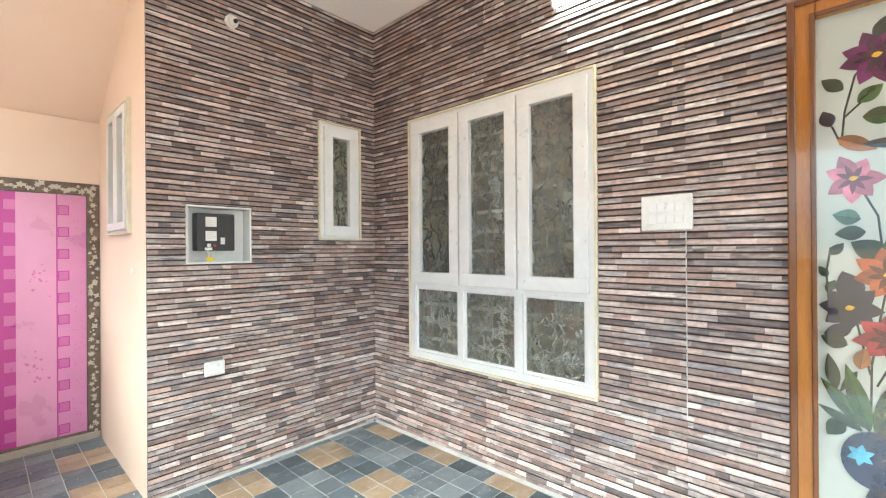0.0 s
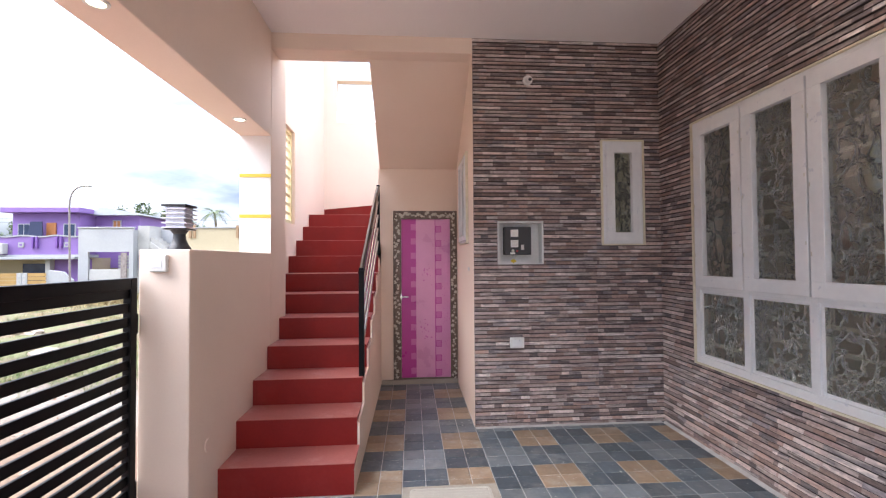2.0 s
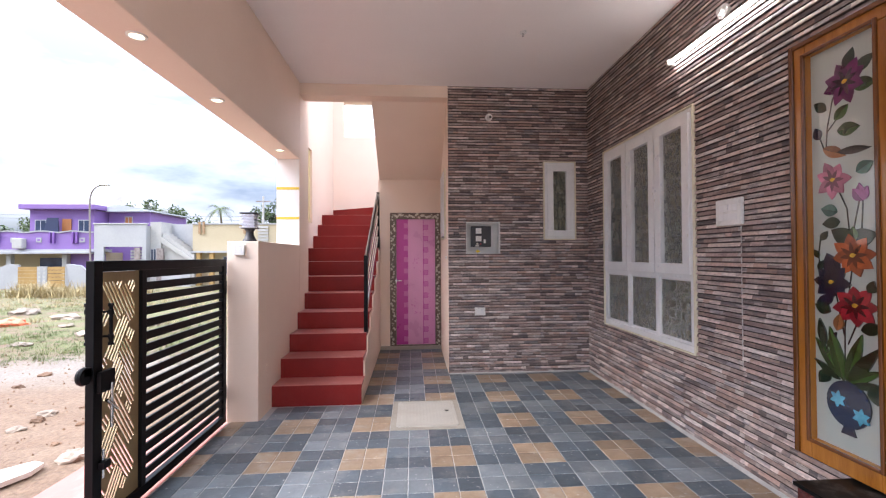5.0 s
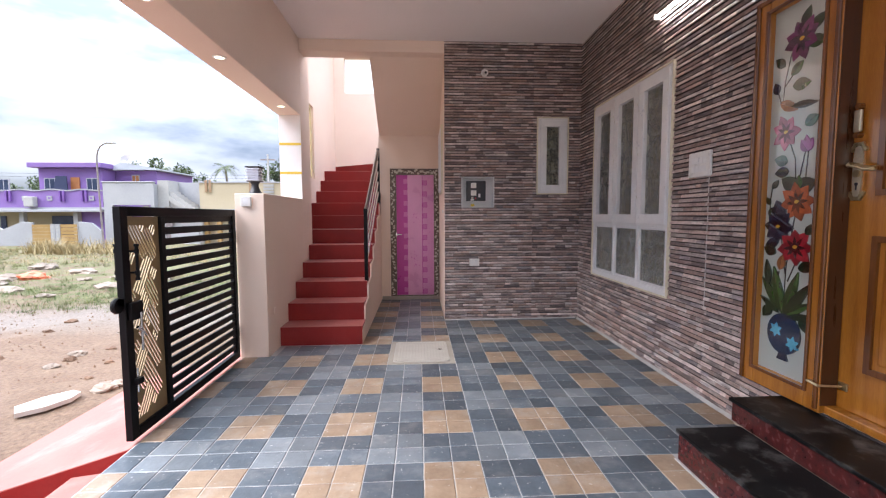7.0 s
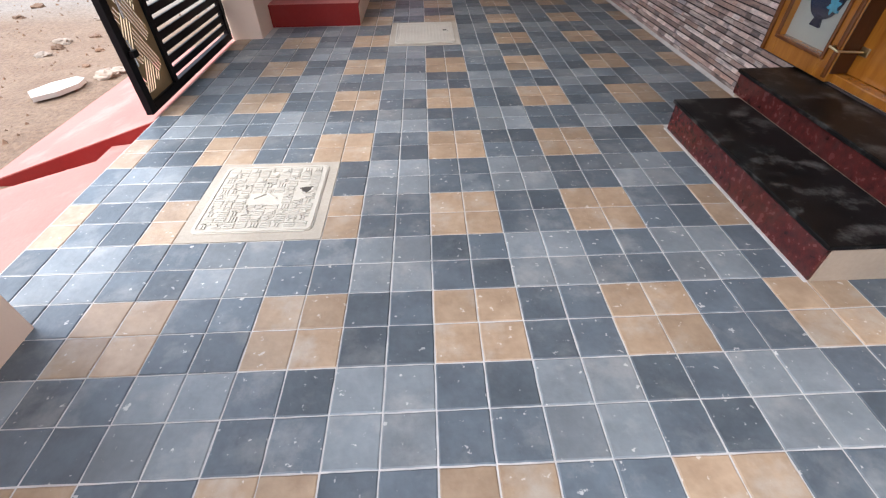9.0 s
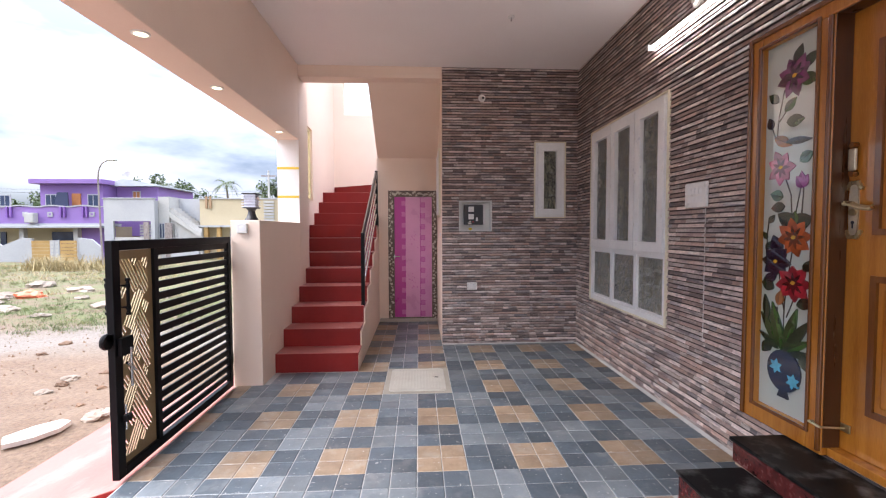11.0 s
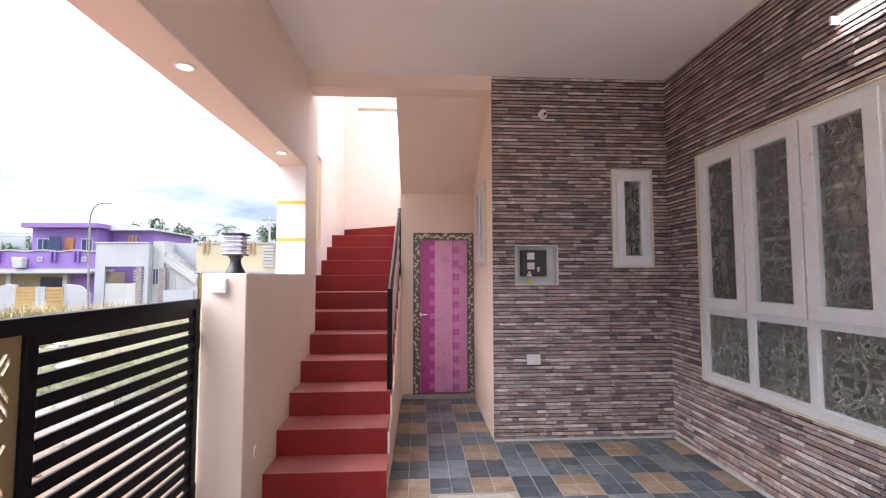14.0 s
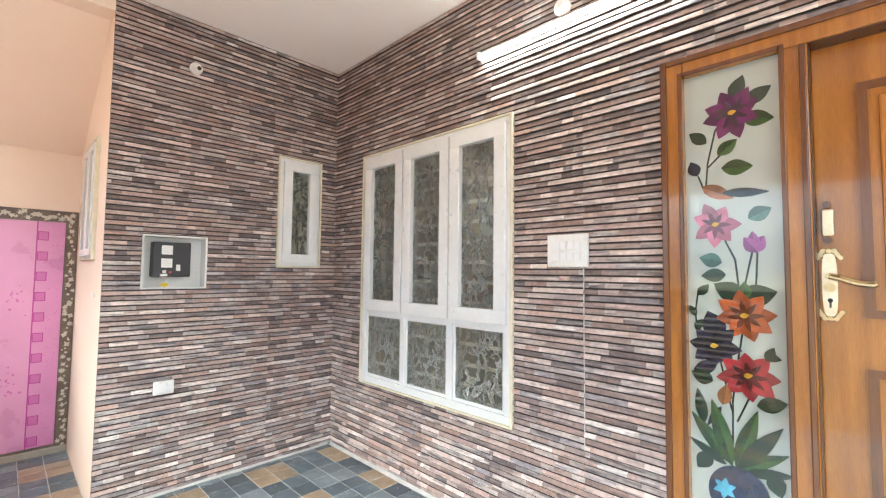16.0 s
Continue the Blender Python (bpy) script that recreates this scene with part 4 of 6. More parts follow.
box(fr, GXC - 0.02, GXC + 0.02, 0.655, 0.70, GZ0 + 0.055, GZ1 - 0.055, bevel=0.003)
part("gate_frame", fr, M_BLACK, gate)
NS = 17
zlo, zhi = GZ0 + 0.055, GZ1 - 0.055
pitch = (zhi - zlo) / NS
for k in range(NS):
    z = zlo + (k + 0.02) * pitch
    part("slat", boxm(GXC - 0.008, GXC + 0.008, 0.70, GY1 - 0.05, z + (0.028 if k == 0 else 0.024), z + pitch, bevel=0.002), M_BLACK, gate)


ly0, ly1, lz0, lz1 = GY0 + 0.062, 0.653, zlo + 0.002, zhi - 0.002


def clip_poly(poly, y0, y1, z0, z1):
    for ax, lim, sgn in ((0, y0, 1), (0, y1, -1), (1, z0, 1), (1, z1, -1)):
        out = []
        for p, q in zip(poly, poly[1:] + poly[:1]):
            ip, iq = sgn * (p[ax] - lim) >= 0, sgn * (q[ax] - lim) >= 0
            if ip:
                out.append(p)
            if ip != iq:
                t = (lim - p[ax]) / (q[ax] - p[ax])
                out.append((p[0] + t * (q[0] - p[0]), p[1] + t * (q[1] - p[1])))
        poly = out
        if len(poly) < 3:
            return None
    return poly


cy0, cy1, cz0, cz1 = ly0 + 0.012, ly1 - 0.036, lz0 + 0.04, lz1 - 0.05
slots = []


# long woven bundles: share of the width, height, lean (-1 falls away from the free edge), half length; then the short fillers
LONG = ((0.34, 1.149, -1, 0.115), (0.69, 1.113, -1, 0.098), (0.43, 0.939, 1, 0.12), (0.71, 0.82, -1, 0.1), (0.36, 0.745, 1, 0.13), (0.71, 0.666, -1, 0.11), (0.57, 0.504, -1, 0.155), (0.22, 0.436, 1, 0.11), (0.57, 0.315, -1, 0.14), (0.34, 0.183, 1, 0.125))
SHORT = ((0.44, 1.229, 1), (0.79, 1.206, 1), (0.1, 1.051, 1), (0.75, 0.935, 1), (0.06, 0.831, -1), (0.5, 0.66, 1), (0.7, 0.544, 1), (0.15, 0.528, -1), (0.28, 0.304, -1), (0.57, 0.177, 1), (0.05, 0.174, -1))
placed = []


def in_bundle(y, z):
    for by, bz, du, dz, half, wide in placed:
        if abs((y - by) * du + (z - bz) * dz) < half + 0.006 and abs((y - by) * dz - (z - bz) * du) < wide + 0.006:
            return True
    return False


def bundle(cy, cz, tilt, half, n, pitch_n=0.0225, hw=0.0062):
    """n slots side by side about a centre, leaning by tilt from upright, cut short where they meet an earlier bundle."""
    du, dz = math.sin(tilt), math.cos(tilt)
    nu, nz = dz, -du
    for k in range(n):
        o = (k - (n - 1) / 2) * pitch_n
        runs, run = [], []
        for q in range(41):
            a = -half + half * q / 20
            if in_bundle(cy + nu * o + du * a, cz + nz * o + dz * a):
                runs.append(run)
                run = []
            else:
                run.append(a)
        runs.append(run)
        run = max(runs, key=len)
        if len(run) > 4 and run[-1] - run[0] > 0.025:
            slots.append([(cy + nu * o + du * a + nu * b, cz + nz * o + dz * a + nz * b) for a, b in ((run[0], -hw), (run[-1], -hw), (run[-1], hw), (run[0], hw))])
    placed.append((cy, cz, du, dz, half, (n - 1) / 2 * pitch_n + hw))


for u, z, lean, half in LONG:
    bundle(ly0 + u * (ly1 - ly0), z, radians(32) * lean, half, 4)
for u, z, lean in SHORT:
    bundle(ly0 + u * (ly1 - ly0), z, radians(32) * lean, 0.034, 3)
sl = bmesh.new()
for poly in slots:
    cl = clip_poly(poly, cy0, cy1, cz0, cz1)
    if cl and len(cl) >= 3 and max(p[1] for p in cl) - min(p[1] for p in cl) > 0.02:
        prism(sl, cl, "x", GXC - 0.02, GXC + 0.02)
cutter = mesh_ob("cutter", sl, M_GOLD)
sheet = mesh_ob("infill_sheet", boxm(GXC - 0.003, GXC + 0.003, ly0, ly1, lz0, lz1), M_GOLD)
cut = sheet.modifiers.new("cut", "BOOLEAN")
cut.operation, cut.object, cut.solver, cut.use_self = "DIFFERENCE", cutter, "EXACT", True
holed = bpy.data.meshes.new_from_object(sheet.evaluated_get(bpy.context.evaluated_depsgraph_get()))
bpy.data.objects.remove(sheet)
bpy.data.objects.remove(cutter)
infill = new("infill_sheet", holed)
infill.parent = gate
infill.location = -gate.location
tagged(infill, "gold painted sheet with basket-weave slots cut through")
h = bmesh.new()
for s in (1, -1):
    x, hy_ = GXC + s * 0.056, 0.348
    rod(h, (x, hy_, 0.93), (x, hy_, 1.12), 0.0085, 10)
    for z in (0.965, 1.085):
        rod(h, (GXC + s * 0.003, hy_, z), (x, hy_, z), 0.006, 8)
        rod(h, (x, hy_, z - 0.012), (x, hy_, z + 0.012), 0.012, 10)
    for z in (0.93, 1.12):
        rod(h, (x, hy_, z - 0.007), (x, hy_, z + 0.007), 0.013, 10)
part("pull_handle", h, M_BLACK, gate, "black pull handle", smooth=True)
bolt = part("bolt_case", boxm(GXC + 0.021, GXC + 0.045, 0.30, 0.40, 0.70, 0.80, bevel=0.004), M_BLACK, gate)
part("bolt_rod", rod(bmesh.new(), (GXC + 0.055, 0.36, 0.52), (GXC + 0.055, 0.36, 0.74), 0.007, 8), M_STEEL, bolt, "bare steel drop bolt")
part("padlock_loop", rod(bmesh.new(), (GXC + 0.05, 0.33, 0.66), (GXC + 0.06, 0.39, 0.60), 0.008, 8), M_STEEL, bolt)
eye_ob = part("bolt_eye", lathe(bmesh.new(), [(0.040, -0.012), (0.044, 0), (0.040, 0.012)], (0, 0, 0), 18), M_BLACK, gate, "round latch plate")
eye_ob.matrix_basis = Matrix.Translation(Vector((GXC, GY0 - 0.035, 0.795)) - gate.location) @ Matrix.Rotation(radians(90), 4, "Y")
part("latch_tongue", boxm(GXC - 0.012, GXC + 0.012, GY0 - 0.05, GY0 + 0.002, 0.79, 0.83, bevel=0.003), M_BLACK, gate)
part("floor_bolt", rod(bmesh.new(), (GXC + 0.03, 0.34, 0.28), (GXC + 0.03, 0.34, 0.42), 0.006, 8), M_STEEL, gate)
part("floor_bolt_guide", boxm(GXC + 0.021, GXC + 0.05, 0.315, 0.365, 0.33, 0.365, bevel=0.003), M_BLACK, gate)
for z in (0.25, 1.10):
    part("hinge", rod(bmesh.new(), (GXC + 0.005, 1.777, z - 0.05), (GXC + 0.005, 1.777, z + 0.05), 0.0115, 10), M_BLACK, gate)

# ---------- gate pillar lamp ----------
lamp = thing("gate_lamp", "louvred clear gate pillar lamp on a black foot", "lamp", at=(-1.05, 1.90, ZLOW))
lc = (-1.05, 1.90, ZLOW)
part("foot", lathe(bmesh.new(), [(0.058, 0.0), (0.055, 0.012), (0.043, 0.03), (0.032, 0.06), (0.030, 0.085), (0.044, 0.105), (0.044, 0.112)], lc, 28), M_DARKPL, lamp, "black flared foot", smooth=True)
M_LENS = mat("clear_lamp_plastic", (0.74, 0.76, 0.84), None, 0.15, 10, 50, 0.02)
part("lamp_body", boxm(lc[0] - 0.047, lc[0] + 0.047, lc[1] - 0.047, lc[1] + 0.047, ZLOW + 0.118, ZLOW + 0.232), M_LENS, lamp, "clear plastic lamp body")
for k in range(5):
    z = ZLOW + 0.116 + k * 0.025
    part("louvre", boxm(lc[0] - 0.064, lc[0] + 0.064, lc[1] - 0.064, lc[1] + 0.064, z, z + 0.007, bevel=0.002), M_LENS, lamp)
part("cap", boxm(lc[0] - 0.064, lc[0] + 0.064, lc[1] - 0.064, lc[1] + 0.064, ZLOW + 0.233, ZLOW + 0.245, bevel=0.003), M_DARKPL, lamp, "dark solar cap")
part("tray", boxm(lc[0] - 0.058, lc[0] + 0.058, lc[1] - 0.058, lc[1] + 0.058, ZLOW + 0.1085, ZLOW + 0.1155, bevel=0.002), M_DARKPL, lamp)

# ---------- pink door ----------
pd = thing("door_2", "closed pink laminate door with dark floral frame", "door", at=(0.37, YB, 0.03), kind="structure")
M_PFRAME = mat("dark_floral_frame", (0.17, 0.125, 0.095), (0.085, 0.060, 0.045), 0.45, 14, 70, 0.05)
fr = boxm(0.002, 0.092, YB - 0.012, YB + 0.06, 0.032, 1.983, bevel=0.003)
box(fr, 0.660, 0.738, YB - 0.012, YB + 0.06, 0.032, 1.983, bevel=0.003)
box(fr, 0.092, 0.660, YB - 0.012, YB + 0.06, 1.893, 1.983, bevel=0.003)
box(fr, 0.092, 0.660, YB - 0.012, YB + 0.06, 0.032, 0.062, bevel=0.003)
part("door_frame", fr, M_PFRAME, pd)
structure("sill_pink_door", "grey cement sill below the pink door", "sill", boxm(-0.13, 0.738, YB - 0.035, YB - 0.001, -0.002, 0.05, bevel=0.006), M_CONC)
M_BLOSSOM = mat("frame_blossom", (0.58, 0.54, 0.45), None, 0.5, 20, 80, 0.03)
rb = random.Random(8)
bl = bmesh.new()


def blossom(bm, u, z, r, at_y, rnd):
    n = rnd.choice((4, 5, 6))
    a0 = rnd.uniform(0, 6)
    pts = []
    for k in range(n * 2):
        rr = r * (1.0 if k % 2 == 0 else 0.5) * rnd.uniform(0.8, 1.15)
        pts.append((u + rr * math.cos(a0 + math.pi * k / n), z + rr * math.sin(a0 + math.pi * k / n)))
    prism(bm, pts, "y", at_y - 0.001, at_y)


for k in range(75):
    blossom(bl, rb.uniform(0.016, 0.076), 0.06 + k * 0.0255 + rb.uniform(-0.012, 0.012), rb.uniform(0.008, 0.027), YB - 0.0122, rb)
    blossom(bl, rb.uniform(0.676, 0.724), 0.06 + k * 0.0255 + rb.uniform(-0.012, 0.012), rb.uniform(0.008, 0.027), YB - 0.0122, rb)
for k in range(26):
    blossom(bl, 0.08 + k * 0.023, rb.uniform(1.91, 1.965), rb.uniform(0.014, 0.032), YB - 0.0122, rb)
part("floral_print", bl, M_BLOSSOM, pd, "pale blossoms printed on the frame")
PINK = {"deep": (0.46, 0.035, 0.28), "mid": (0.58, 0.14, 0.40), "pale": (0.70, 0.31, 0.52), "lilac": (0.66, 0.26, 0.49)}
MP = {k: mat("pink_laminate_" + k, v, tuple(c * 0.9 for c in v), 0.3, 5, 120, 0.02) for k, v in PINK.items()}
leaf = part("door_leaf", boxm(0.094, 0.658, YB + 0.004, YB + 0.034, 0.066, 1.889, bevel=0.002), MP["mid"], pd, "pink laminate leaf")
for nm, x0, x1, m in (("stripe", 0.095, 0.265, MP["deep"]), ("stripe", 0.267, 0.485, MP["pale"]), ("stripe", 0.487, 0.657, MP["lilac"])):
    part(nm, boxm(x0, x1, YB + 0.0025, YB + 0.0042, 0.067, 1.888), m, leaf)
part("seam_line", boxm(0.481, 0.489, YB + 0.0012, YB + 0.0026, 0.067, 1.888), MP["deep"], leaf)
part("seam_line", boxm(0.263, 0.268, YB + 0.0012, YB + 0.0026, 0.067, 1.888), MP["pale"], leaf)
for k in range(11):
    z = 0.145 + k * 0.165
    part("square", boxm(0.203, 0.262, YB + 0.001, YB + 0.0027, z - 0.035, z + 0.035), MP["mid"], leaf)
    z2 = 0.12 + k * 0.165
    sq = part("square", boxm(0.490, 0.556, YB + 0.001, YB + 0.0027, z2 - 0.037, z2 + 0.037), MP["deep"], leaf)
    part("square_face", boxm(0.496, 0.550, YB + 0.0003, YB + 0.0012, z2 - 0.031, z2 + 0.031), MP["mid"], sq)
dots = bmesh.new()
for k in range(60):
    blossom(dots, rb.uniform(0.565, 0.652), rb.uniform(0.09, 1.87), 0.006, YB + 0.0024, rb)
for zc in (1.28, 0.62):
    for k in range(16):
        blossom(dots, 0.375 + rb.gauss(0, 0.035), zc + rb.gauss(0, 0.065), rb.uniform(0.006, 0.014), YB + 0.0024, rb)
part("blossom_print", dots, MP["mid"], leaf, "printed pink blossoms")
lt = boxm(0.075, 0.175, YB - 0.022, YB - 0.012, 0.985, 1.000, bevel=0.002)
box(lt, 0.085, 0.10, YB - 0.026, YB - 0.012, 0.955, 1.03, bevel=0.002)
part("latch", lt, M_STEEL, pd, "steel slide latch")

# ---------- main door ----------
md = thing("door_1", "closed polished teak front door with painted glass sidelight", "door", at=(XR, -0.45, 0.30), kind="structure")
Y0, Y1, Z0, Z1 = DOOR
XF = XR - 0.022
PY0, PY1, PZ0, PZ1 = -0.118, 0.222, 0.402, 2.380
fr = bmesh.new()
box(fr, XF, XR + 0.21, PY1, Y1 - 0.001, Z0 + 0.001, Z1 - 0.001, bevel=0.006)
box(fr, XF, XR + 0.21, Y0 + 0.001, PY1, PZ1, Z1 - 0.001, bevel=0.006)
box(fr, XF, XR + 0.21, PY0, PY1, Z0 + 0.001, PZ0, bevel=0.006)
box(fr, XF, XR + 0.21, -0.205, PY0, Z0 + 0.001, PZ1, bevel=0.006)
box(fr, XF, XR + 0.21, Y0 + 0.001, Y0 + 0.095, Z0 + 0.001, PZ1, bevel=0.006)
box(fr, XF + 0.03, XR + 0.21, Y0 + 0.095, -0.205, Z0 + 0.001, Z0 + 0.04, bevel=0.004)
part("door_frame", fr, M_TEAK, md, "polished teak frame")
# thin added lining puts the shade of the deep reveal into colour
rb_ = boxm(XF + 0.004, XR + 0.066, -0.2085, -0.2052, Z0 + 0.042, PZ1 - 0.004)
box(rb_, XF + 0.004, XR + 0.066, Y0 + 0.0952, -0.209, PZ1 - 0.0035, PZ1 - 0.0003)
part("rebate", rb_, M_TEAK_SHADE, md, "dark lining that stands for shade in the door rebate")
mo = bmesh.new()
for a0, a1, b0, b1 in ((PY1, PY1 + 0.018, PZ0 - 0.018, PZ1 + 0.018), (PY0 - 0.018, PY0, PZ0 - 0.018, PZ1 + 0.018)):
    box(mo, XF - 0.010, XF + 0.004, a0, a1, b0, b1, bevel=0.004)
for b0, b1 in ((PZ1, PZ1 + 0.018), (PZ0 - 0.018, PZ0)):
    box(mo, XF - 0.010, XF + 0.004, PY0, PY1, b0, b1, bevel=0.004)
box(mo, XF - 0.012, XF + 0.004, Y1 - 0.03, Y1 - 0.004, Z0 + 0.004, Z1 - 0.004, bevel=0.004)
box(mo, XF - 0.012, XF + 0.004, Y0, Y1 - 0.03, Z1 - 0.03, Z1 - 0.004, bevel=0.004)
box(mo, XF - 0.012, XF + 0.004, -0.200, -0.180, Z0 + 0.02, PZ1 - 0.003, bevel=0.004)
part("moulding", mo, M_TEAKD, md, "dark teak moulding")
M_PANE = mat("white_backed_glass", (0.42, 0.455, 0.415), (0.395, 0.43, 0.39), 0.03, 1.5, 6, 0.0, spec=0.8, coat=1.0)
pane = part("pane", boxm(XR + 0.012, XR + 0.02, PY0 - 0.004, PY1 + 0.004, PZ0 - 0.004, PZ1 + 0.004), M_PANE, md, "white glass sidelight with painted flowers")


def paint(name, c):
    return mat("glass_paint_" + name, c, tuple(v * 0.55 for v in c), 0.12, 12, 60, 0.0, coat=1.0)


GP_COLOURS = {"purple": (0.16, 0.016, 0.11), "pink": (0.62, 0.20, 0.30), "lilac": (0.40, 0.10, 0.34), "orange": (0.52, 0.11, 0.025), "navy": (0.014, 0.014, 0.04), "red": (0.40, 0.022, 0.035),
              "green": (0.045, 0.105, 0.022), "dark": (0.018, 0.045, 0.020), "teal": (0.10, 0.22, 0.17), "stem": (0.02, 0.022, 0.02), "blue": (0.012, 0.026, 0.075), "sky": (0.10, 0.42, 0.58),
              "gold": (0.70, 0.40, 0.04), "brown": (0.38, 0.15, 0.05)}
GP = {key: paint(key, value) for key, value in GP_COLOURS.items()}
for key in list(GP):
    base = GP_COLOURS[key]
    GP[key + "_deep"] = paint(key + "_deep", tuple(c * 0.62 for c in base))
    GP[key + "_dark"] = paint(key + "_dark", tuple(c * 0.25 for c in base))
PW, PH = PY1 - PY0, PZ1 - PZ0
art_level = [0.0004]


def spot(s, v):
    """From shares across and down the pane to y and z."""
    return PY1 - s * PW, PZ1 - v * PH


def art(name, polys, colour):
    art_level[0] += 0.00003
    bm = bmesh.new()
    for p in polys:
        art_level[0] += 0.00002
        x = XR + 0.012 - art_level[0]
        prism(bm, p, "x", x, XR + 0.0122)
    part(name, bm, GP[colour], pane)


def petal(cx, cz, a, length, width, notch=0.0):
    pts = []
    for k in range(13):
        t = k / 12
        w = width * math.sin(math.pi * t ** 0.85) ** 0.9 if 0 < k < 12 else 0.0008
        pts.append((t, w))
    ring = pts + [(t, -w) for t, w in reversed(pts)]
    return [(cx - (t * length * math.cos(a) - w * math.sin(a)), cz + t * length * math.sin(a) + w * math.cos(a)) for t, w in ring]


def flower(s, v, r, n, colour, turn=0.0, wide=0.50):
    cy, cz = spot(s, v)
    rf = random.Random(int(s * 100 + v * 1000))
    blades = [(turn + 2 * math.pi * k / n + rf.uniform(-0.12, 0.12), r * rf.uniform(0.88, 1.08)) for k in range(n)]
    for k, (a, ln) in enumerate(blades):
        art("petal", [petal(cy, cz, a, ln, r * wide * 0.62)], colour if k % 2 else colour + "_deep")
    art("petal_shade", [petal(cy, cz, a, ln * 0.62, r * 0.10) for a, ln in blades], colour + "_dark")
    art("flower_heart", [petal(cy + r * 0.14, cz, 0.2, r * 0.30, r * 0.10)], "gold")


def leaf_at(s, v, deg, length, colour="dark", wide=0.30):
    cy, cz = spot(s, v)
    full = petal(cy, cz, radians(deg), length, length * wide)
    art("leaf", [full], colour)
    art("leaf_shade", [full[:13] + [full[-1]]], colour + "_deep")
    tip = full[12]
    nx, nz = -(tip[1] - cz) / length * 0.0012, (tip[0] - cy) / length * 0.0012
    art("leaf_vein", [[(cy + nx, cz + nz), (tip[0], tip[1]), (cy - nx, cz - nz)]], colour + "_dark")


def stem(pts, w=0.0035, colour="stem"):
    pts = [spot(*p) for p in pts]
    polys = []
    for (a, b), (c, d) in zip(pts, pts[1:]):
        ln = math.hypot(c - a, d - b)
        nx, nz = -(d - b) / ln * w, (c - a) / ln * w
        polys.append([(a + nx, b + nz), (c + nx, d + nz), (c - nx, d - nz), (a - nx, b - nz)])
    art("stem", polys, colour)


stem([(0.22, 0.265), (0.25, 0.20), (0.34, 0.13), (0.50, 0.10)])
stem([(0.22, 0.265), (0.14, 0.225)])
stem([(0.25, 0.21), (0.42, 0.18)])
stem([(0.55, 0.47), (0.52, 0.41), (0.36, 0.345)])
stem([(0.60, 0.47), (0.66, 0.42), (0.72, 0.37)])
stem([(0.72, 0.46), (0.74, 0.40), (0.72, 0.36)])
stem([(0.10, 0.58), (0.08, 0.52), (0.12, 0.47)])
stem([(0.45, 0.80), (0.46, 0.70), (0.52, 0.62), (0.6, 0.53)])
stem([(0.45, 0.72), (0.34, 0.62), (0.30, 0.59)])
stem([(0.50, 0.74), (0.62, 0.69), (0.72, 0.65)])
leaf_at(0.52, 0.07, 65, 0.10)
leaf_at(0.66, 0.085, 30, 0.10)
leaf_at(0.62, 0.115, -12, 0.11, "green")
flower(0.52, 0.10, 0.105, 8, "purple", 0.3)
leaf_at(0.24, 0.155, 140, 0.085)
leaf_at(0.36, 0.185, 38, 0.09, "green")
leaf_at(0.40, 0.215, -3, 0.11, "green")
leaf_at(0.13, 0.225, 110, 0.07, "navy", 0.36)
leaf_at(0.18, 0.25, -28, 0.13, "brown", 0.22)
leaf_at(0.40, 0.268, -4, 0.16, "stem", 0.12)
flower(0.32, 0.335, 0.095, 7, "pink", 0.1)
leaf_at(0.66, 0.325, 25, 0.085, "teal", 0.36)
leaf_at(0.70, 0.395, 60, 0.075, "lilac", 0.34)
leaf_at(0.72, 0.395, 95, 0.085, "lilac", 0.26)
leaf_at(0.74, 0.395, 125, 0.075, "lilac", 0.34)
leaf_at(0.38, 0.415, 165, 0.085, "teal", 0.36)
leaf_at(0.42, 0.44, 185, 0.09, "dark", 0.32)
leaf_at(0.60, 0.49, 150, 0.12, "dark", 0.34)
leaf_at(0.55, 0.49, 15, 0.13, "dark", 0.34)
leaf_at(0.62, 0.49, 95, 0.07, "green", 0.34)
leaf_at(0.12, 0.485, 50, 0.06)
leaf_at(0.09, 0.53, 120, 0.05)
leaf_at(0.08, 0.56, 60, 0.055)
leaf_at(0.34, 0.575, 110, 0.12, "navy", 0.36)
flower(0.60, 0.525, 0.105, 8, "orange", 0.2)
flower(0.28, 0.592, 0.10, 8, "navy", 0.0)
flower(0.62, 0.645, 0.105, 8, "red", 0.1)
leaf_at(0.80, 0.61, 65, 0.06)
leaf_at(0.78, 0.60, -10, 0.055)
leaf_at(0.30, 0.63, 200, 0.09, "navy")
leaf_at(0.26, 0.665, 160, 0.085, "dark", 0.36)
leaf_at(0.36, 0.71, 80, 0.085, "brown", 0.3)
leaf_at(0.34, 0.715, -120, 0.10, "stem", 0.14)
leaf_at(0.16, 0.755, 100, 0.14, "dark", 0.16)
leaf_at(0.70, 0.70, 15, 0.10, "dark", 0.30)
for s, v, dg, ln, cl in ((0.42, 0.825, 128, 0.22, "green"), (0.44, 0.83, 105, 0.26, "green"), (0.48, 0.83, 72, 0.25, "green"), (0.50, 0.83, 52, 0.24, "dark"), (0.52, 0.83, 30, 0.18, "green"), (0.38, 0.83, 150, 0.15, "dark"), (0.56, 0.835, 10, 0.16, "dark")):
    leaf_at(s, v, dg, ln, cl, 0.12)
leaf_at(0.22, 0.815, 235, 0.085, "dark", 0.36)
leaf_at(0.82, 0.825, -70, 0.085, "dark", 0.36)
cy, cz = spot(0.50, 0.885)
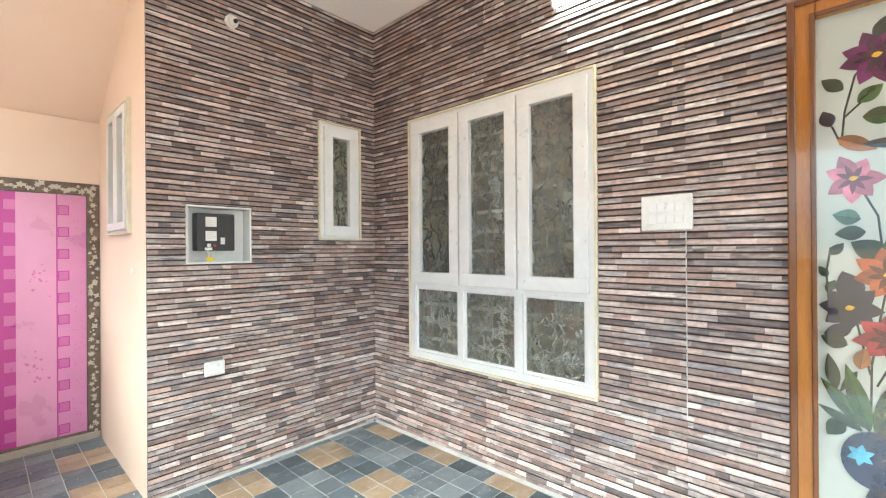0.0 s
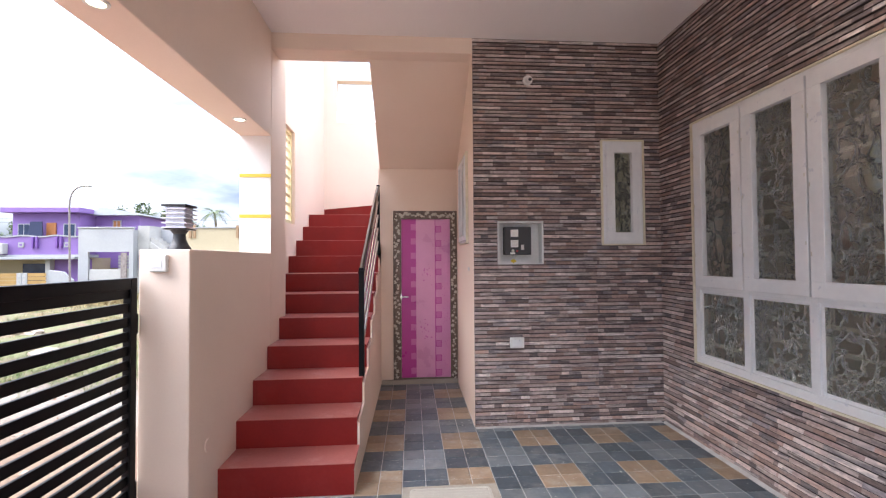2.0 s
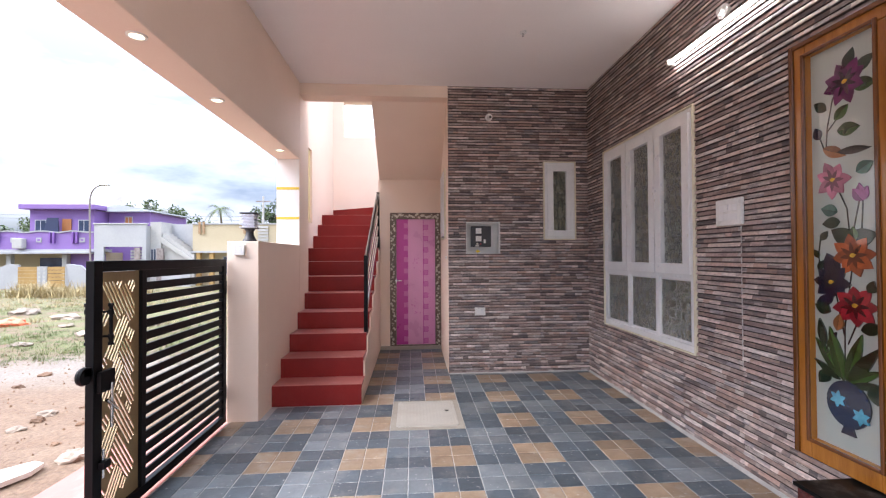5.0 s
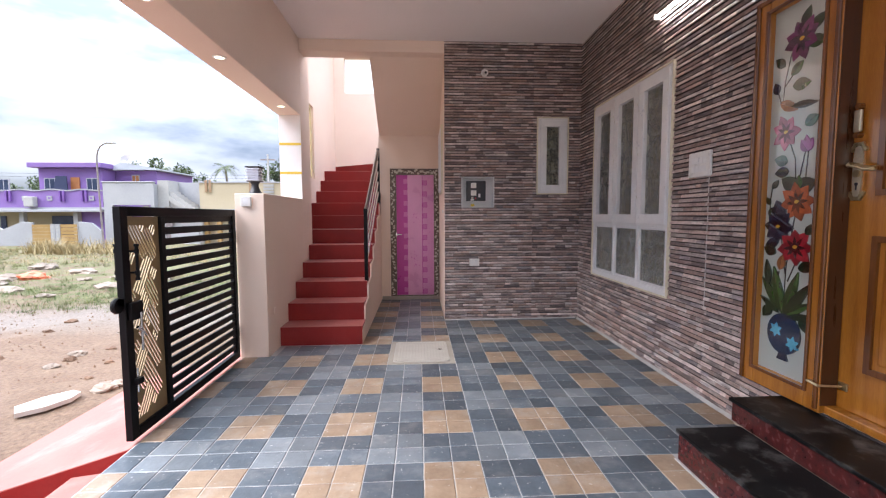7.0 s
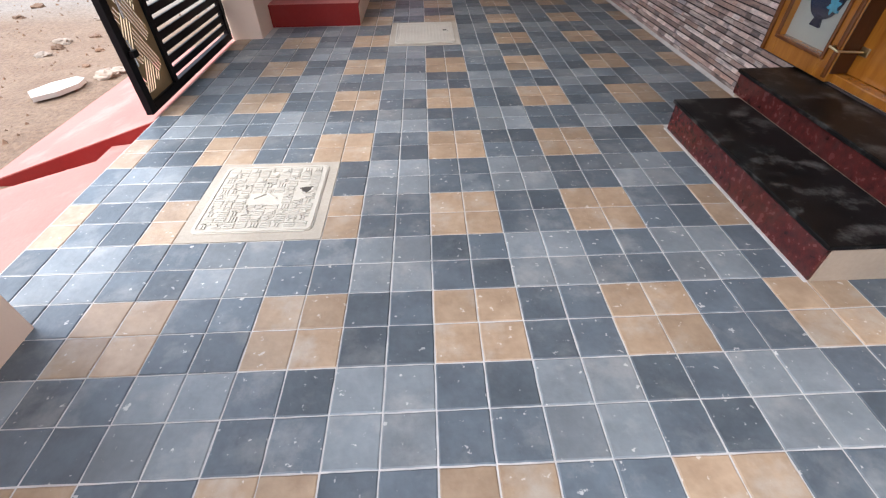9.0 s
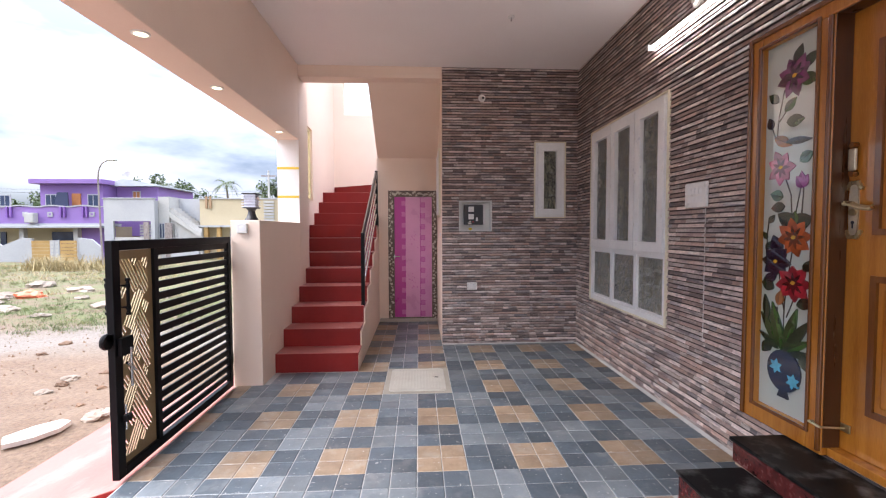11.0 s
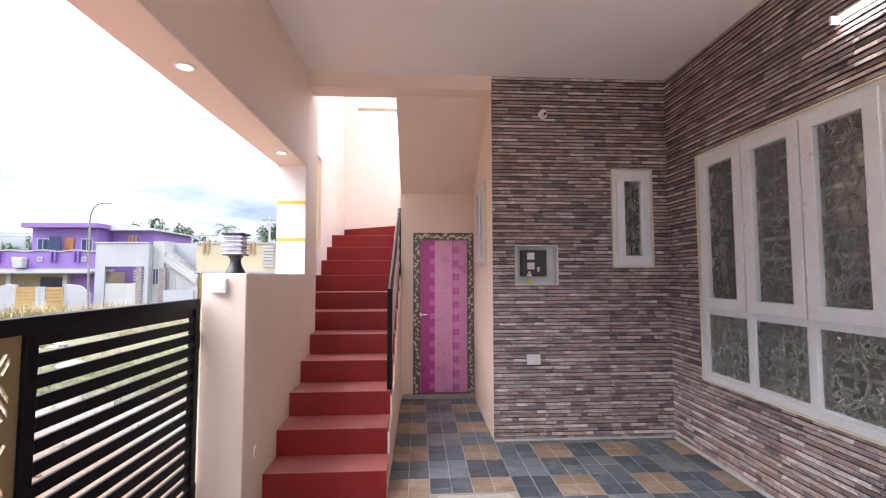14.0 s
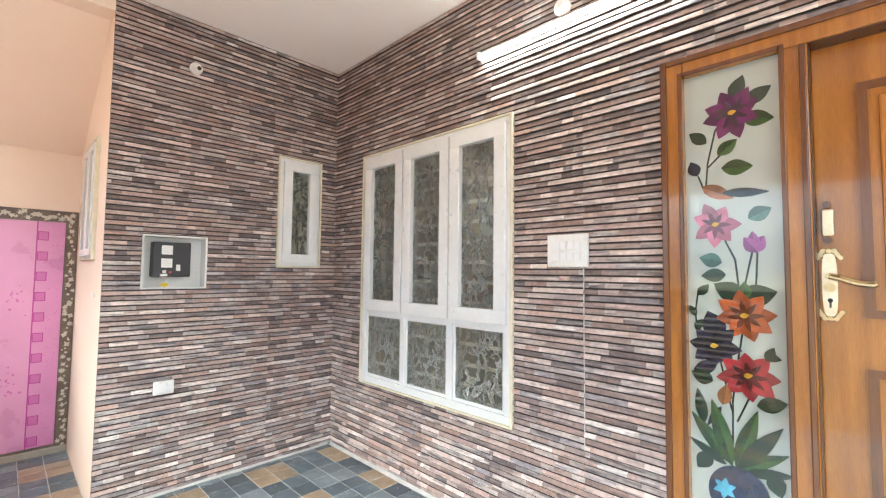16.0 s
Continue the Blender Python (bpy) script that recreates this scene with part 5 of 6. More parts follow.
art("vase", [[(cy + 0.105 * math.cos(2 * math.pi * k / 28), cz + 0.112 * math.sin(2 * math.pi * k / 28)) for k in range(28)]], "blue")
art("vase_foot", [[(cy + 0.02, cz - 0.105), (cy - 0.02, cz - 0.105), (cy - 0.035, cz - 0.145), (cy + 0.035, cz - 0.145)]], "navy")
for s, v in ((0.36, 0.878), (0.68, 0.905)):
    fy, fz = spot(s, v)
    art("vase_flower", [petal(fy, fz, 0.4 + 2 * math.pi * k / 6, 0.042, 0.012) for k in range(6)], "sky")

# door leaf with raised panels
XD = XR + 0.017
dl = part("door_leaf", boxm(XD + 0.050, XD + 0.088, Y0 + 0.097, -0.207, Z0 + 0.042, PZ1 - 0.002, bevel=0.003), M_TEAK, md, "polished teak leaf")
ya, yb = Y0 + 0.097 + 0.125, -0.207 - 0.125
for z0, z1 in ((Z0 + 0.25, 1.18), (1.36, PZ1 - 0.17)):
    m = bmesh.new()
    slab(m, "x", XD + 0.036, XD + 0.0505, (ya, yb), (z0, z1), [(ya + 0.028, yb - 0.028, z0 + 0.028, z1 - 0.028)])
    part("panel_moulding", m, M_TEAKD, dl)
    part("raised_panel", boxm(XD + 0.040, XD + 0.0505, ya + 0.055, yb - 0.055, z0 + 0.055, z1 - 0.055, bevel=0.008), M_TEAK, dl)
# lever handle on an ornate plate
hy, hz = -0.240, 1.475
M_PLATE = mat("pale_antique_brass", (0.80, 0.72, 0.55), (0.62, 0.52, 0.36), 0.36, 20, 90, 0.05, metal=0.85)
pts = []
for k in range(40):
    t = 2 * math.pi * (k + 0.5) / 40
    pts.append((hy + 0.022 * math.copysign(abs(math.cos(t)) ** 0.45, math.cos(t)), hz + 0.116 * math.copysign(abs(math.sin(t)) ** 0.75, math.sin(t))))
hp = part("handle_plate", prism(bmesh.new(), pts, "x", XD + 0.042, XD + 0.0505), M_PLATE, dl, "pale antique brass plate")
for s in (1, -1):
    sc = bmesh.new()
    for k in range(7):
        a = math.pi * k / 6
        r = 0.032 if k % 2 == 0 else 0.027
        c = (hy + r * math.cos(a), hz + s * (0.100 + 0.9 * r * math.sin(a)))
        rod(sc, (XD + 0.0395, *c), (XD + 0.0502, *c), 0.0085, 10, 0.010)
    part("scroll_end", sc, M_BRASS, hp, "scrolled brass plate end", smooth=True)
lv = rod(bmesh.new(), (XD + 0.045, hy, hz + 0.03), (XD - 0.005, hy, hz + 0.03), 0.011, 12)
for (p, q) in (((hy, 0.030), (hy - 0.03, 0.022)), ((hy - 0.03, 0.022), (hy - 0.07, 0.006)), ((hy - 0.07, 0.006), (hy - 0.115, 0.0)), ((hy - 0.115, 0.0), (hy - 0.125, 0.006))):
    rod(lv, (XD - 0.004, p[0], hz + p[1]), (XD - 0.004, q[0], hz + q[1]), 0.0085, 10)
    rod(lv, (XD + 0.002, p[0], hz + p[1] + 0.010), (XD + 0.002, q[0], hz + q[1] + 0.010), 0.005, 8)
part("lever", lv, M_BRASS, hp, smooth=True)
kh = rod(bmesh.new(), (XD + 0.0425, hy, hz - 0.01), (XD + 0.036, hy, hz - 0.01), 0.017, 18)
part("keyhole_cover", kh, M_BRASS, hp, smooth=True)
kd = rod(bmesh.new(), (XD + 0.0425, hy, hz - 0.058), (XD + 0.040, hy, hz - 0.058), 0.008, 12)
box(kd, XD + 0.040, XD + 0.0425, hy - 0.003, hy + 0.003, hz - 0.085, hz - 0.058)
part("keyhole", kd, M_DARKPL, hp)
kn = part("door_knocker", boxm(XD + 0.025, XD + 0.038, hy - 0.018, hy + 0.018, 1.655, 1.755, bevel=0.005), M_PLATE, dl, "brass bar knocker")
for z in (1.640, 1.772):
    part("knocker_mount", rod(bmesh.new(), (XD + 0.051, hy, z), (XD + 0.022, hy, z), 0.013, 12), M_TEAKD, kn)
hk = rod(bmesh.new(), (XF - 0.004, -0.165, 0.455), (XF - 0.03, -0.165, 0.455), 0.006, 8)
rod(hk, (XF - 0.026, -0.165, 0.455), (XF - 0.02, -0.215, 0.447), 0.006, 8)
rod(hk, (XF - 0.02, -0.215, 0.447), (XD + 0.048, -0.235, 0.447), 0.006, 8)
part("door_hook", hk, M_BRASS, md, "brass hook and eye", smooth=True)
part("hook_plate", boxm(XD + 0.042, XD + 0.0502, -0.262, -0.215, 0.43, 0.468, bevel=0.003), M_BRASS, dl)

# ---------- the street beyond ----------
M_PURPLE = mat("purple_house_paint", (0.235, 0.135, 0.36), (0.205, 0.115, 0.32), 0.6, 0.6, 12, 0.05, stain=(0.24, 0.10, 0.44), stain_amt=0.3)
M_HWHITE = mat("weathered_white_paint", (0.38, 0.38, 0.385), (0.32, 0.32, 0.325), 0.7, 0.5, 10, 0.05, stain=(0.48, 0.47, 0.44), stain_amt=0.35)
M_CREAM = mat("cream_house_paint", (0.47, 0.39, 0.255), (0.42, 0.345, 0.225), 0.7, 0.5, 10, 0.05, stain=(0.55, 0.46, 0.32), stain_amt=0.3)
M_SHEET = mat("grey_roof_sheet", (0.46, 0.48, 0.50), (0.38, 0.40, 0.42), 0.55, 1.0, 12, 0.1)
M_WGLASS = mat("dark_window_glass", (0.05, 0.07, 0.12), (0.03, 0.04, 0.07), 0.12, 2, 20, 0.0)
M_ORANGE = mat("varnished_orange_wood", (0.42, 0.16, 0.05), None, 0.45, 3, 20, 0.05)
M_GATEY = mat("yellow_wood_gate", (0.40, 0.25, 0.09), (0.32, 0.19, 0.06), 0.5, 2, 15, 0.05)
M_GREYC = mat("bare_grey_render", (0.46, 0.44, 0.41), (0.36, 0.35, 0.33), 0.85, 0.8, 10, 0.1)


def facade_window(parent, x0, x1, y, z0, z1, glass=None):
    w = part("window", boxm(x0, x1, y - 0.05, y + 0.02, z0, z1), M_HWHITE, parent)
    m = (x0 + x1) / 2
    part("glazing", boxm(x0 + 0.06, m - 0.03, y - 0.062, y - 0.045, z0 + 0.06, z1 - 0.06), glass or M_WGLASS, w)
    part("glazing", boxm(m + 0.03, x1 - 0.06, y - 0.062, y - 0.045, z0 + 0.06, z1 - 0.06), glass or M_WGLASS, w)
    return w


# purple two-storey house
HY, GZ = 28.0, -0.9
ph = thing("purple_house", "purple painted two-storey house with white trim", "house", at=(-23, HY + 3, GZ))
part("upper_wall", boxm(-25.65, -21.5, HY + 1.6, HY + 7, 1.9, 4.62), M_PURPLE, ph)
part("roof", boxm(-26.0, -21.2, HY + 1.1, HY + 7.2, 4.64, 4.97, bevel=0.03), M_PURPLE, ph, "purple flat roof slab")
facade_window(ph, -25.3, -24.55, HY + 1.6, 3.1, 3.95)
part("dark_shutter", prism(bmesh.new(), [(-24.45, 3.05), (-23.5, 3.05), (-23.55, 4.05), (-24.25, 4.05)], "y", HY + 1.2, HY + 1.26), mat("navy_sheet", (0.03, 0.04, 0.09), None, 0.4, 2, 10, 0.02), ph, "leaning navy panel")
part("door", boxm(-23.52, -22.95, HY + 1.52, HY + 1.62, 2.0, 4.0), M_ORANGE, ph, "orange varnished door")
facade_window(ph, -22.5, -21.75, HY + 1.6, 3.1, 3.95)
part("balcony_floor", boxm(-28.6, -20.3, HY - 0.1, HY + 1.58, 1.72, 1.9), M_HWHITE, ph)
bal = part("balcony_parapet", boxm(-28.6, -20.4, HY, HY + 0.15, 1.9, 3.02), M_PURPLE, ph)
wav = bmesh.new()
for k in range(82):
    x = -28.6 + k * 0.1
    z = 3.02 + 0.09 * math.sin(k * 0.16) ** 2
    box(wav, x, x + 0.1, HY - 0.06, HY + 0.2, z - 0.06, z + 0.02)
part("coping", wav, M_HWHITE, bal, "white wavy coping")
for x in (-25.3, -23.75, -21.1):
    o = part("ornament", boxm(x - 0.16, x + 0.16, HY - 0.05, HY + 0.01, 2.35, 2.66), M_HWHITE, bal)
    part("ornament_hole", boxm(x - 0.07, x + 0.07, HY - 0.06, HY - 0.045, 2.44, 2.57), M_PURPLE, o)
for x in (-26.4, -26.15, -23.05, -22.8, -21.65, -21.4):
    part("fin", boxm(x - 0.06, x + 0.06, HY - 0.14, HY - 0.001, 2.3, 3.0, bevel=0.02), mat("violet_fin", (0.20, 0.09, 0.34), None, 0.6, 2, 10, 0.0), bal)
part("lintel", boxm(-28.6, -20.3, HY - 0.5, HY - 0.11, 1.6, 1.76, bevel=0.02), M_HWHITE, ph, "white weather shade")
part("lower_wall", boxm(-28.4, -20.5, HY + 1.2, HY + 7, GZ, 1.7), M_CREAM, ph)
for x in (-27.3, -25.6, -22.2):
    part("column", boxm(x - 0.14, x + 0.14, HY - 0.02, HY + 0.26, GZ, 1.6), M_GREYC, ph)
part("lower_wing", boxm(-22.05, -20.45, HY + 0.3, HY + 1.19, GZ, 1.6), M_PURPLE, ph)
part("doorway", boxm(-24.6, -22.9, HY + 1.12, HY + 1.21, GZ, 1.35), M_WGLASS, ph)
part("door_dark", boxm(-28.2, -27.6, HY + 1.12, HY + 1.21, GZ, 1.35), M_WGLASS, ph)
part("lantern", boxm(-25.1, -24.5, HY - 0.4, HY - 0.01, 1.95, 2.6, bevel=0.05), M_GREYC, ph)
part("side_wing", boxm(-21.48, -18.6, HY + 3, HY + 8, 1.0, 4.6), M_PURPLE, ph)
part("wing_roof", prism(bmesh.new(), [(-21.6, 4.70), (-20.7, 5.15), (-18.3, 4.72), (-18.3, 4.62), (-21.6, 4.60)], "y", HY + 2.4, HY + 8), M_SHEET, ph, "grey sheet roof")
facade_window(ph, -20.35, -19.8, HY + 3, 3.7, 4.3, M_ORANGE)
dish = bmesh.new()
bmesh.ops.create_cone(dish, cap_ends=False, segments=20, radius1=0.06, radius2=0.42, depth=0.16, matrix=Matrix.Translation((-21.3, HY + 4, 5.5)) @ Matrix.Rotation(radians(65), 4, "X"))
rod(dish, (-21.3, HY + 4, 4.7), (-21.3, HY + 4, 5.45), 0.03, 8)
part("dish_aerial", dish, M_GREYC, ph, "grey dish aerial on the roof")
cw = thing("boundary_wall", "white boundary wall with sloping ends before the purple house", "wall", at=(-26.5, 24.6, GZ), kind="structure")
part("wall", prism(bmesh.new(), [(-32, GZ), (-22.05, GZ), (-22.05, 0.95), (-22.6, 1.0), (-23.7, 0.55), (-24.3, 0.85), (-32, 0.80)], "y", 24.5, 24.65), M_HWHITE, cw)
part("wall", prism(bmesh.new(), [(-19.45, GZ), (-18.2, GZ), (-18.2, 0.45), (-18.7, 0.9), (-19.45, 1.0)], "y", 24.5, 24.65), M_HWHITE, cw)
yg = thing("yellow_gate", "pair of yellow timber gates with white panels", "gate", at=(-20.7, 24.5, -0.42))
GTZ = -0.42
for x0, x1 in ((-22.0, -20.98), (-20.42, -19.5)):
    for k in range(6):
        part("board", boxm(x0, x1, 24.42, 24.46, GTZ + 0.08 + k * 0.2, GTZ + 0.26 + k * 0.2), M_GATEY, yg)
for x in (-20.96, -20.69):
    p_ = part("white_panel", boxm(x, x + 0.25, 24.40, 24.47, GTZ + 0.08, GTZ + 1.28), M_HWHITE, yg)
    for k in range(5):
        part("scroll", boxm(x + 0.08, x + 0.17, 24.385, 24.401, GTZ + 0.18 + k * 0.22, GTZ + 0.31 + k * 0.22), M_GREYC, p_)

# white house with outside stair
wh = thing("white_house", "plain white single-storey house with carport", "house", at=(-18.5, HY, GZ))
part("wall", slab(bmesh.new(), "y", HY - 2.0, HY - 1.85, (-19.0, -15.97), (GZ, 3.38), [(-18.45, -16.2, GZ, 2.0)]), M_HWHITE, wh)
part("roof", boxm(-19.0, -15.97, HY - 1.84, HY + 2.2, 3.0, 3.3), M_HWHITE, wh)
part("rear_wall", boxm(-19.0, -16.0, HY + 1.5, HY + 1.7, GZ, 3.0), M_PURPLE, wh, "purple painted rear wall of the carport")
part("side_wall", boxm(-16.12, -15.97, HY - 1.84, HY + 1.5, GZ, 3.0), M_HWHITE, wh)
part("inner_window", boxm(-17.6, -17.0, HY + 1.42, HY + 1.49, 0.9, 1.75), M_WGLASS, wh)
part("coping", boxm(-19.06, -15.93, HY - 2.05, HY - 1.8, 3.385, 3.45, bevel=0.02), M_HWHITE, wh)
for k in range(7):
    part("shutter_slat", boxm(-19.0, -18.0, HY + 1.44, HY + 1.49, 0.5 + 0.2 * k, 0.64 + 0.2 * k), M_HWHITE, wh)
part("low_gate", boxm(-18.43, -16.22, HY - 1.95, HY - 1.9, -0.42, 1.0), M_GREYC, wh, "grey low gate")
M_FARSTONE = mat("stone_cladding_far", (0.16, 0.12, 0.11), (0.3, 0.26, 0.24), 0.7, 9, 30, 0.1)
part("stone_post", boxm(-16.62, -16.3, HY - 2.06, HY - 2.01, -0.42, 1.95), M_FARSTONE, wh)
gh = thing("grey_stair_house", "bare grey rendered house with outside stair", "house", at=(-15, HY, GZ))
part("tower", boxm(-15.96, -15.3, HY - 1.6, HY + 2, GZ, 3.55), M_GREYC, gh)
for k in range(9):
    part("stair_step", boxm(-15.28 + k * 0.21, -15.28 + (k + 1) * 0.21 + 0.02, HY - 1.5, HY - 0.6, GZ, 2.85 - k * 0.16), M_GREYC, gh)
part("parapet", prism(bmesh.new(), [(-15.28, 2.25), (-13.4, 0.95), (-13.4, 1.25), (-15.28, 2.62)], "y", HY - 1.62, HY - 1.52), M_GREYC, gh)
part("post", boxm(-15.5, -15.1, HY - 1.75, HY - 1.62, GZ, 1.9), M_FARSTONE, gh)
facade_window(gh, -15.92, -15.55, HY - 1.6, 0.9, 1.9)
part("rear_wall", boxm(-15.9, -13.8, HY - 0.4, HY + 0.2, GZ, 3.5), M_HWHITE, gh, "white wall behind the stair")
part("low_wall", boxm(-15.0, -13.3, HY - 2.1, HY - 1.95, GZ, 0.6), M_HWHITE, gh, "white low boundary wall")
ch = thing("cream_house", "cream painted house with flat parapet roof", "house", at=(-9, HY, GZ))
part("wall", boxm(-13.7, -4.5, HY - 0.8, HY + 5, GZ, 3.25), M_CREAM, ch)
part("parapet", boxm(-13.75, -4.4, HY - 0.9, HY - 0.78, 1.75, 3.44), M_CREAM, ch)
part("coping", boxm(-13.8, -4.4, HY - 0.96, HY - 0.74, 3.445, 3.53), M_HWHITE, ch)
part("weather_shade", boxm(-13.8, -4.4, HY - 1.4, HY - 0.91, 1.62, 1.74), M_HWHITE, ch)
M_FIN = mat("brown_fin", (0.35, 0.22, 0.12), None, 0.6, 3, 10, 0.0)
for x in (-13.3, -13.05, -10.5, -10.25, -7.9):
    part("vent_fin", boxm(x - 0.07, x + 0.07, HY - 0.98, HY - 0.9, 2.85, 3.62), M_FIN, ch)
for k in range(7):
    part("shutter_slat", boxm(-9.65, -9.0, HY - 1.0, HY - 0.91, 2.0 + k * 0.2, 2.14 + k * 0.2), M_GREYC, ch)
for x in (-13.2, -12.4):
    part("column", boxm(x - 0.12, x + 0.12, HY - 1.35, HY - 1.1, GZ, 1.61), M_GATEY, ch)
facade_window(ph, -28.3, -27.6, HY + 1.6, 3.1, 3.9)
facade_window(ch, -11.9, -11.2, HY - 0.8, 0.2, 1.4)

# street lamp, wires
M_POLE = mat("rusty_pole", (0.30, 0.26, 0.25), (0.20, 0.16, 0.15), 0.6, 3, 30, 0.05, metal=0.3)


def tube_path(pts, r0, r1, seg=8):
    cu = bpy.data.curves.new("path", "CURVE")
    cu.dimensions, cu.bevel_depth, cu.bevel_resolution = "3D", 1.0, 2
    sp = cu.splines.new("POLY")
    sp.points.add(len(pts) - 1)
    for k, p in enumerate(pts):
        sp.points[k].co = (*p, 1)
        sp.points[k].radius = r0 + (r1 - r0) * k / (len(pts) - 1)
    ob = bpy.data.objects.new("path", cu)
    me = bpy.data.meshes.new_from_object(ob)
    bpy.data.objects.remove(ob)
    bpy.data.curves.remove(cu)
    bm = bmesh.new()
    bm.from_mesh(me)
    bpy.data.meshes.remove(me)
    return bm


sl = thing("street_lamp", "slim curved street lamp leaning over the road", "street lamp", at=(-14.5, 20, -0.75))
part("pole", tube_path([(-14.95, 20, -0.6), (-15.0, 20, 0.8), (-15.04, 20, 2.6), (-15.06, 20, 3.9), (-15.04, 20, 4.2), (-14.98, 20, 4.45), (-14.87, 20, 4.64), (-14.72, 20, 4.76), (-14.5, 20, 4.82)], 0.045, 0.026), M_POLE, sl, smooth=True)
part("lamp_head", boxm(-14.62, -14.15, 19.92, 20.08, 4.79, 4.86, bevel=0.03), M_GREYC, sl)
wr = thing("overhead_wires", "thin sagging overhead electric wires", "wires", at=(-10, 34, 4.6))
for z, s_ in ((5.0, 0.25), (4.75, 0.3)):
    part("wire", tube_path([(-40 + 4.2 * k, 36, z - s_ * math.sin(math.pi * k / 12)) for k in range(13)], 0.012, 0.012), M_DARKPL, wr)
for x in (-12.3,):
    up = thing("utility_pole", "grey concrete utility pole behind the houses", "utility pole", at=(x, 36, -0.9))
    part("pole", rod(bmesh.new(), (x, 36, -0.9), (x, 36, 6.5), 0.11, 10, 0.07), M_GREYC, up)
    part("crossarm", boxm(x - 0.6, x + 0.6, 35.95, 36.05, 6.0, 6.1), M_POLE, up)

# ---------- trees ----------
M_BARK = mat("bark", (0.17, 0.12, 0.08), (0.10, 0.07, 0.05), 0.9, 4, 30, 0.3)
M_LEAF = mat("leaves", (0.085, 0.12, 0.035), (0.04, 0.065, 0.02), 0.6, 1.2, 14, 0.0, rand=0.3)
M_PALM = mat("palm_leaves", (0.10, 0.13, 0.04), (0.05, 0.07, 0.025), 0.5, 1.2, 14, 0.0, rand=0.3)


def palm(x, y, h, r, seed):
    rp = random.Random(seed)
    ob = thing("palm_tree", "coconut palm with drooping fronds behind the houses", "tree", at=(x, y, -0.9), group="palms behind the houses")
    lean = rp.uniform(-0.5, 0.5)
    part("trunk", tube_path([(x + lean * (k / 6) ** 2, y, -0.95 + (h + 0.95) * k / 6) for k in range(7)], 0.17, 0.10), M_BARK, ob)
    cx = x + lean
    vs, fs = [], []
    for f in range(17):
        a, up = 2 * math.pi * f / 17 + rp.uniform(-0.15, 0.15), rp.uniform(-0.15, 0.95)
        prev = None
        for k in range(13):
            t = k / 12
            d = r * t * math.cos(up * 0.8)
            z = h + r * (up * t - 0.95 * t * t)
            px, py = cx + d * math.cos(a), y + d * math.sin(a)
            if k:
                w = r * 0.20 * math.sin(math.pi * min(t + 0.12, 1)) + 0.02
                nx, ny = -math.sin(a), math.cos(a)
                for sgn in (1, -1):
                    b = len(vs)
                    tipx, tipy = px + nx * w * sgn + math.cos(a) * w * 0.7, py + ny * w * sgn + math.sin(a) * w * 0.7
                    vs.extend([prev, (prev[0] * 0.45 + px * 0.55, prev[1] * 0.45 + py * 0.55, prev[2] * 0.45 + z * 0.55), (tipx, tipy, z - w * 0.45)])
                    fs.append((b, b + 1, b + 2))
            prev = (px, py, z)
    me = bpy.data.meshes.new("crown")
    me.from_pydata(vs, [], fs)
    me.materials.append(M_PALM)
    c = new("crown", me)
    c.parent = ob
    c.location = -ob.location
    return ob


def tree(x, y, h, r, seed, label="leafy green tree behind the houses", name="tree"):
    rp = random.Random(seed)
    ob = thing(name, label, "tree", at=(x, y, -0.9), group="trees behind the houses")
    tr = tube_path([(x, y, -0.95), (x + rp.uniform(-.2, .2), y, h * 0.35), (x + rp.uniform(-.3, .3), y, h * 0.75)], 0.2, 0.07)
    for k in range(6):
        a = rp.uniform(0, 6.28)
        rod(tr, (x, y, h * (0.25 + 0.07 * k)), (x + r * 0.6 * math.cos(a), y + r * 0.6 * math.sin(a), h * (0.5 + 0.07 * k)), 0.07, 6, 0.03)
    part("trunk", tr, M_BARK, ob)
    clumps = [(x + rp.gauss(0, r * 0.42), y + rp.gauss(0, r * 0.42), h * 0.68 + rp.gauss(0, h * 0.16), r * rp.uniform(0.2, 0.42)) for _ in range(18)]
    vs, fs = [], []
    for cx, cy, cz, cr in clumps:
        for _ in range(190):
            v = Vector((rp.gauss(0, 1), rp.gauss(0, 1), rp.gauss(0, 0.8))).normalized() * cr * rp.uniform(0.55, 1.1)
            p = Vector((cx, cy, cz)) + v
            a, b = Vector((rp.gauss(0, 1), rp.gauss(0, 1), rp.gauss(0, 1))).normalized(), Vector((rp.gauss(0, 1), rp.gauss(0, 1), rp.gauss(0, 1))).normalized()
            s = rp.uniform(0.10, 0.22)
            k = len(vs)
            vs += [tuple(p - a * s), tuple(p + b * s * 0.5), tuple(p + a * s), tuple(p - b * s * 0.5)]
            fs.append((k, k + 1, k + 2, k + 3))
    me = bpy.data.meshes.new("crown")
    me.from_pydata(vs, [], fs)
    me.materials.append(M_LEAF)
    c = new("crown", me)
    c.parent = ob
    c.location = -ob.location
    return ob


palm(-18.9, 44, 6.3, 1.9, 1)
palm(-30.5, 52, 6.9, 2.2, 2)
palm(-16.2, 46, 5.2, 1.5, 7)
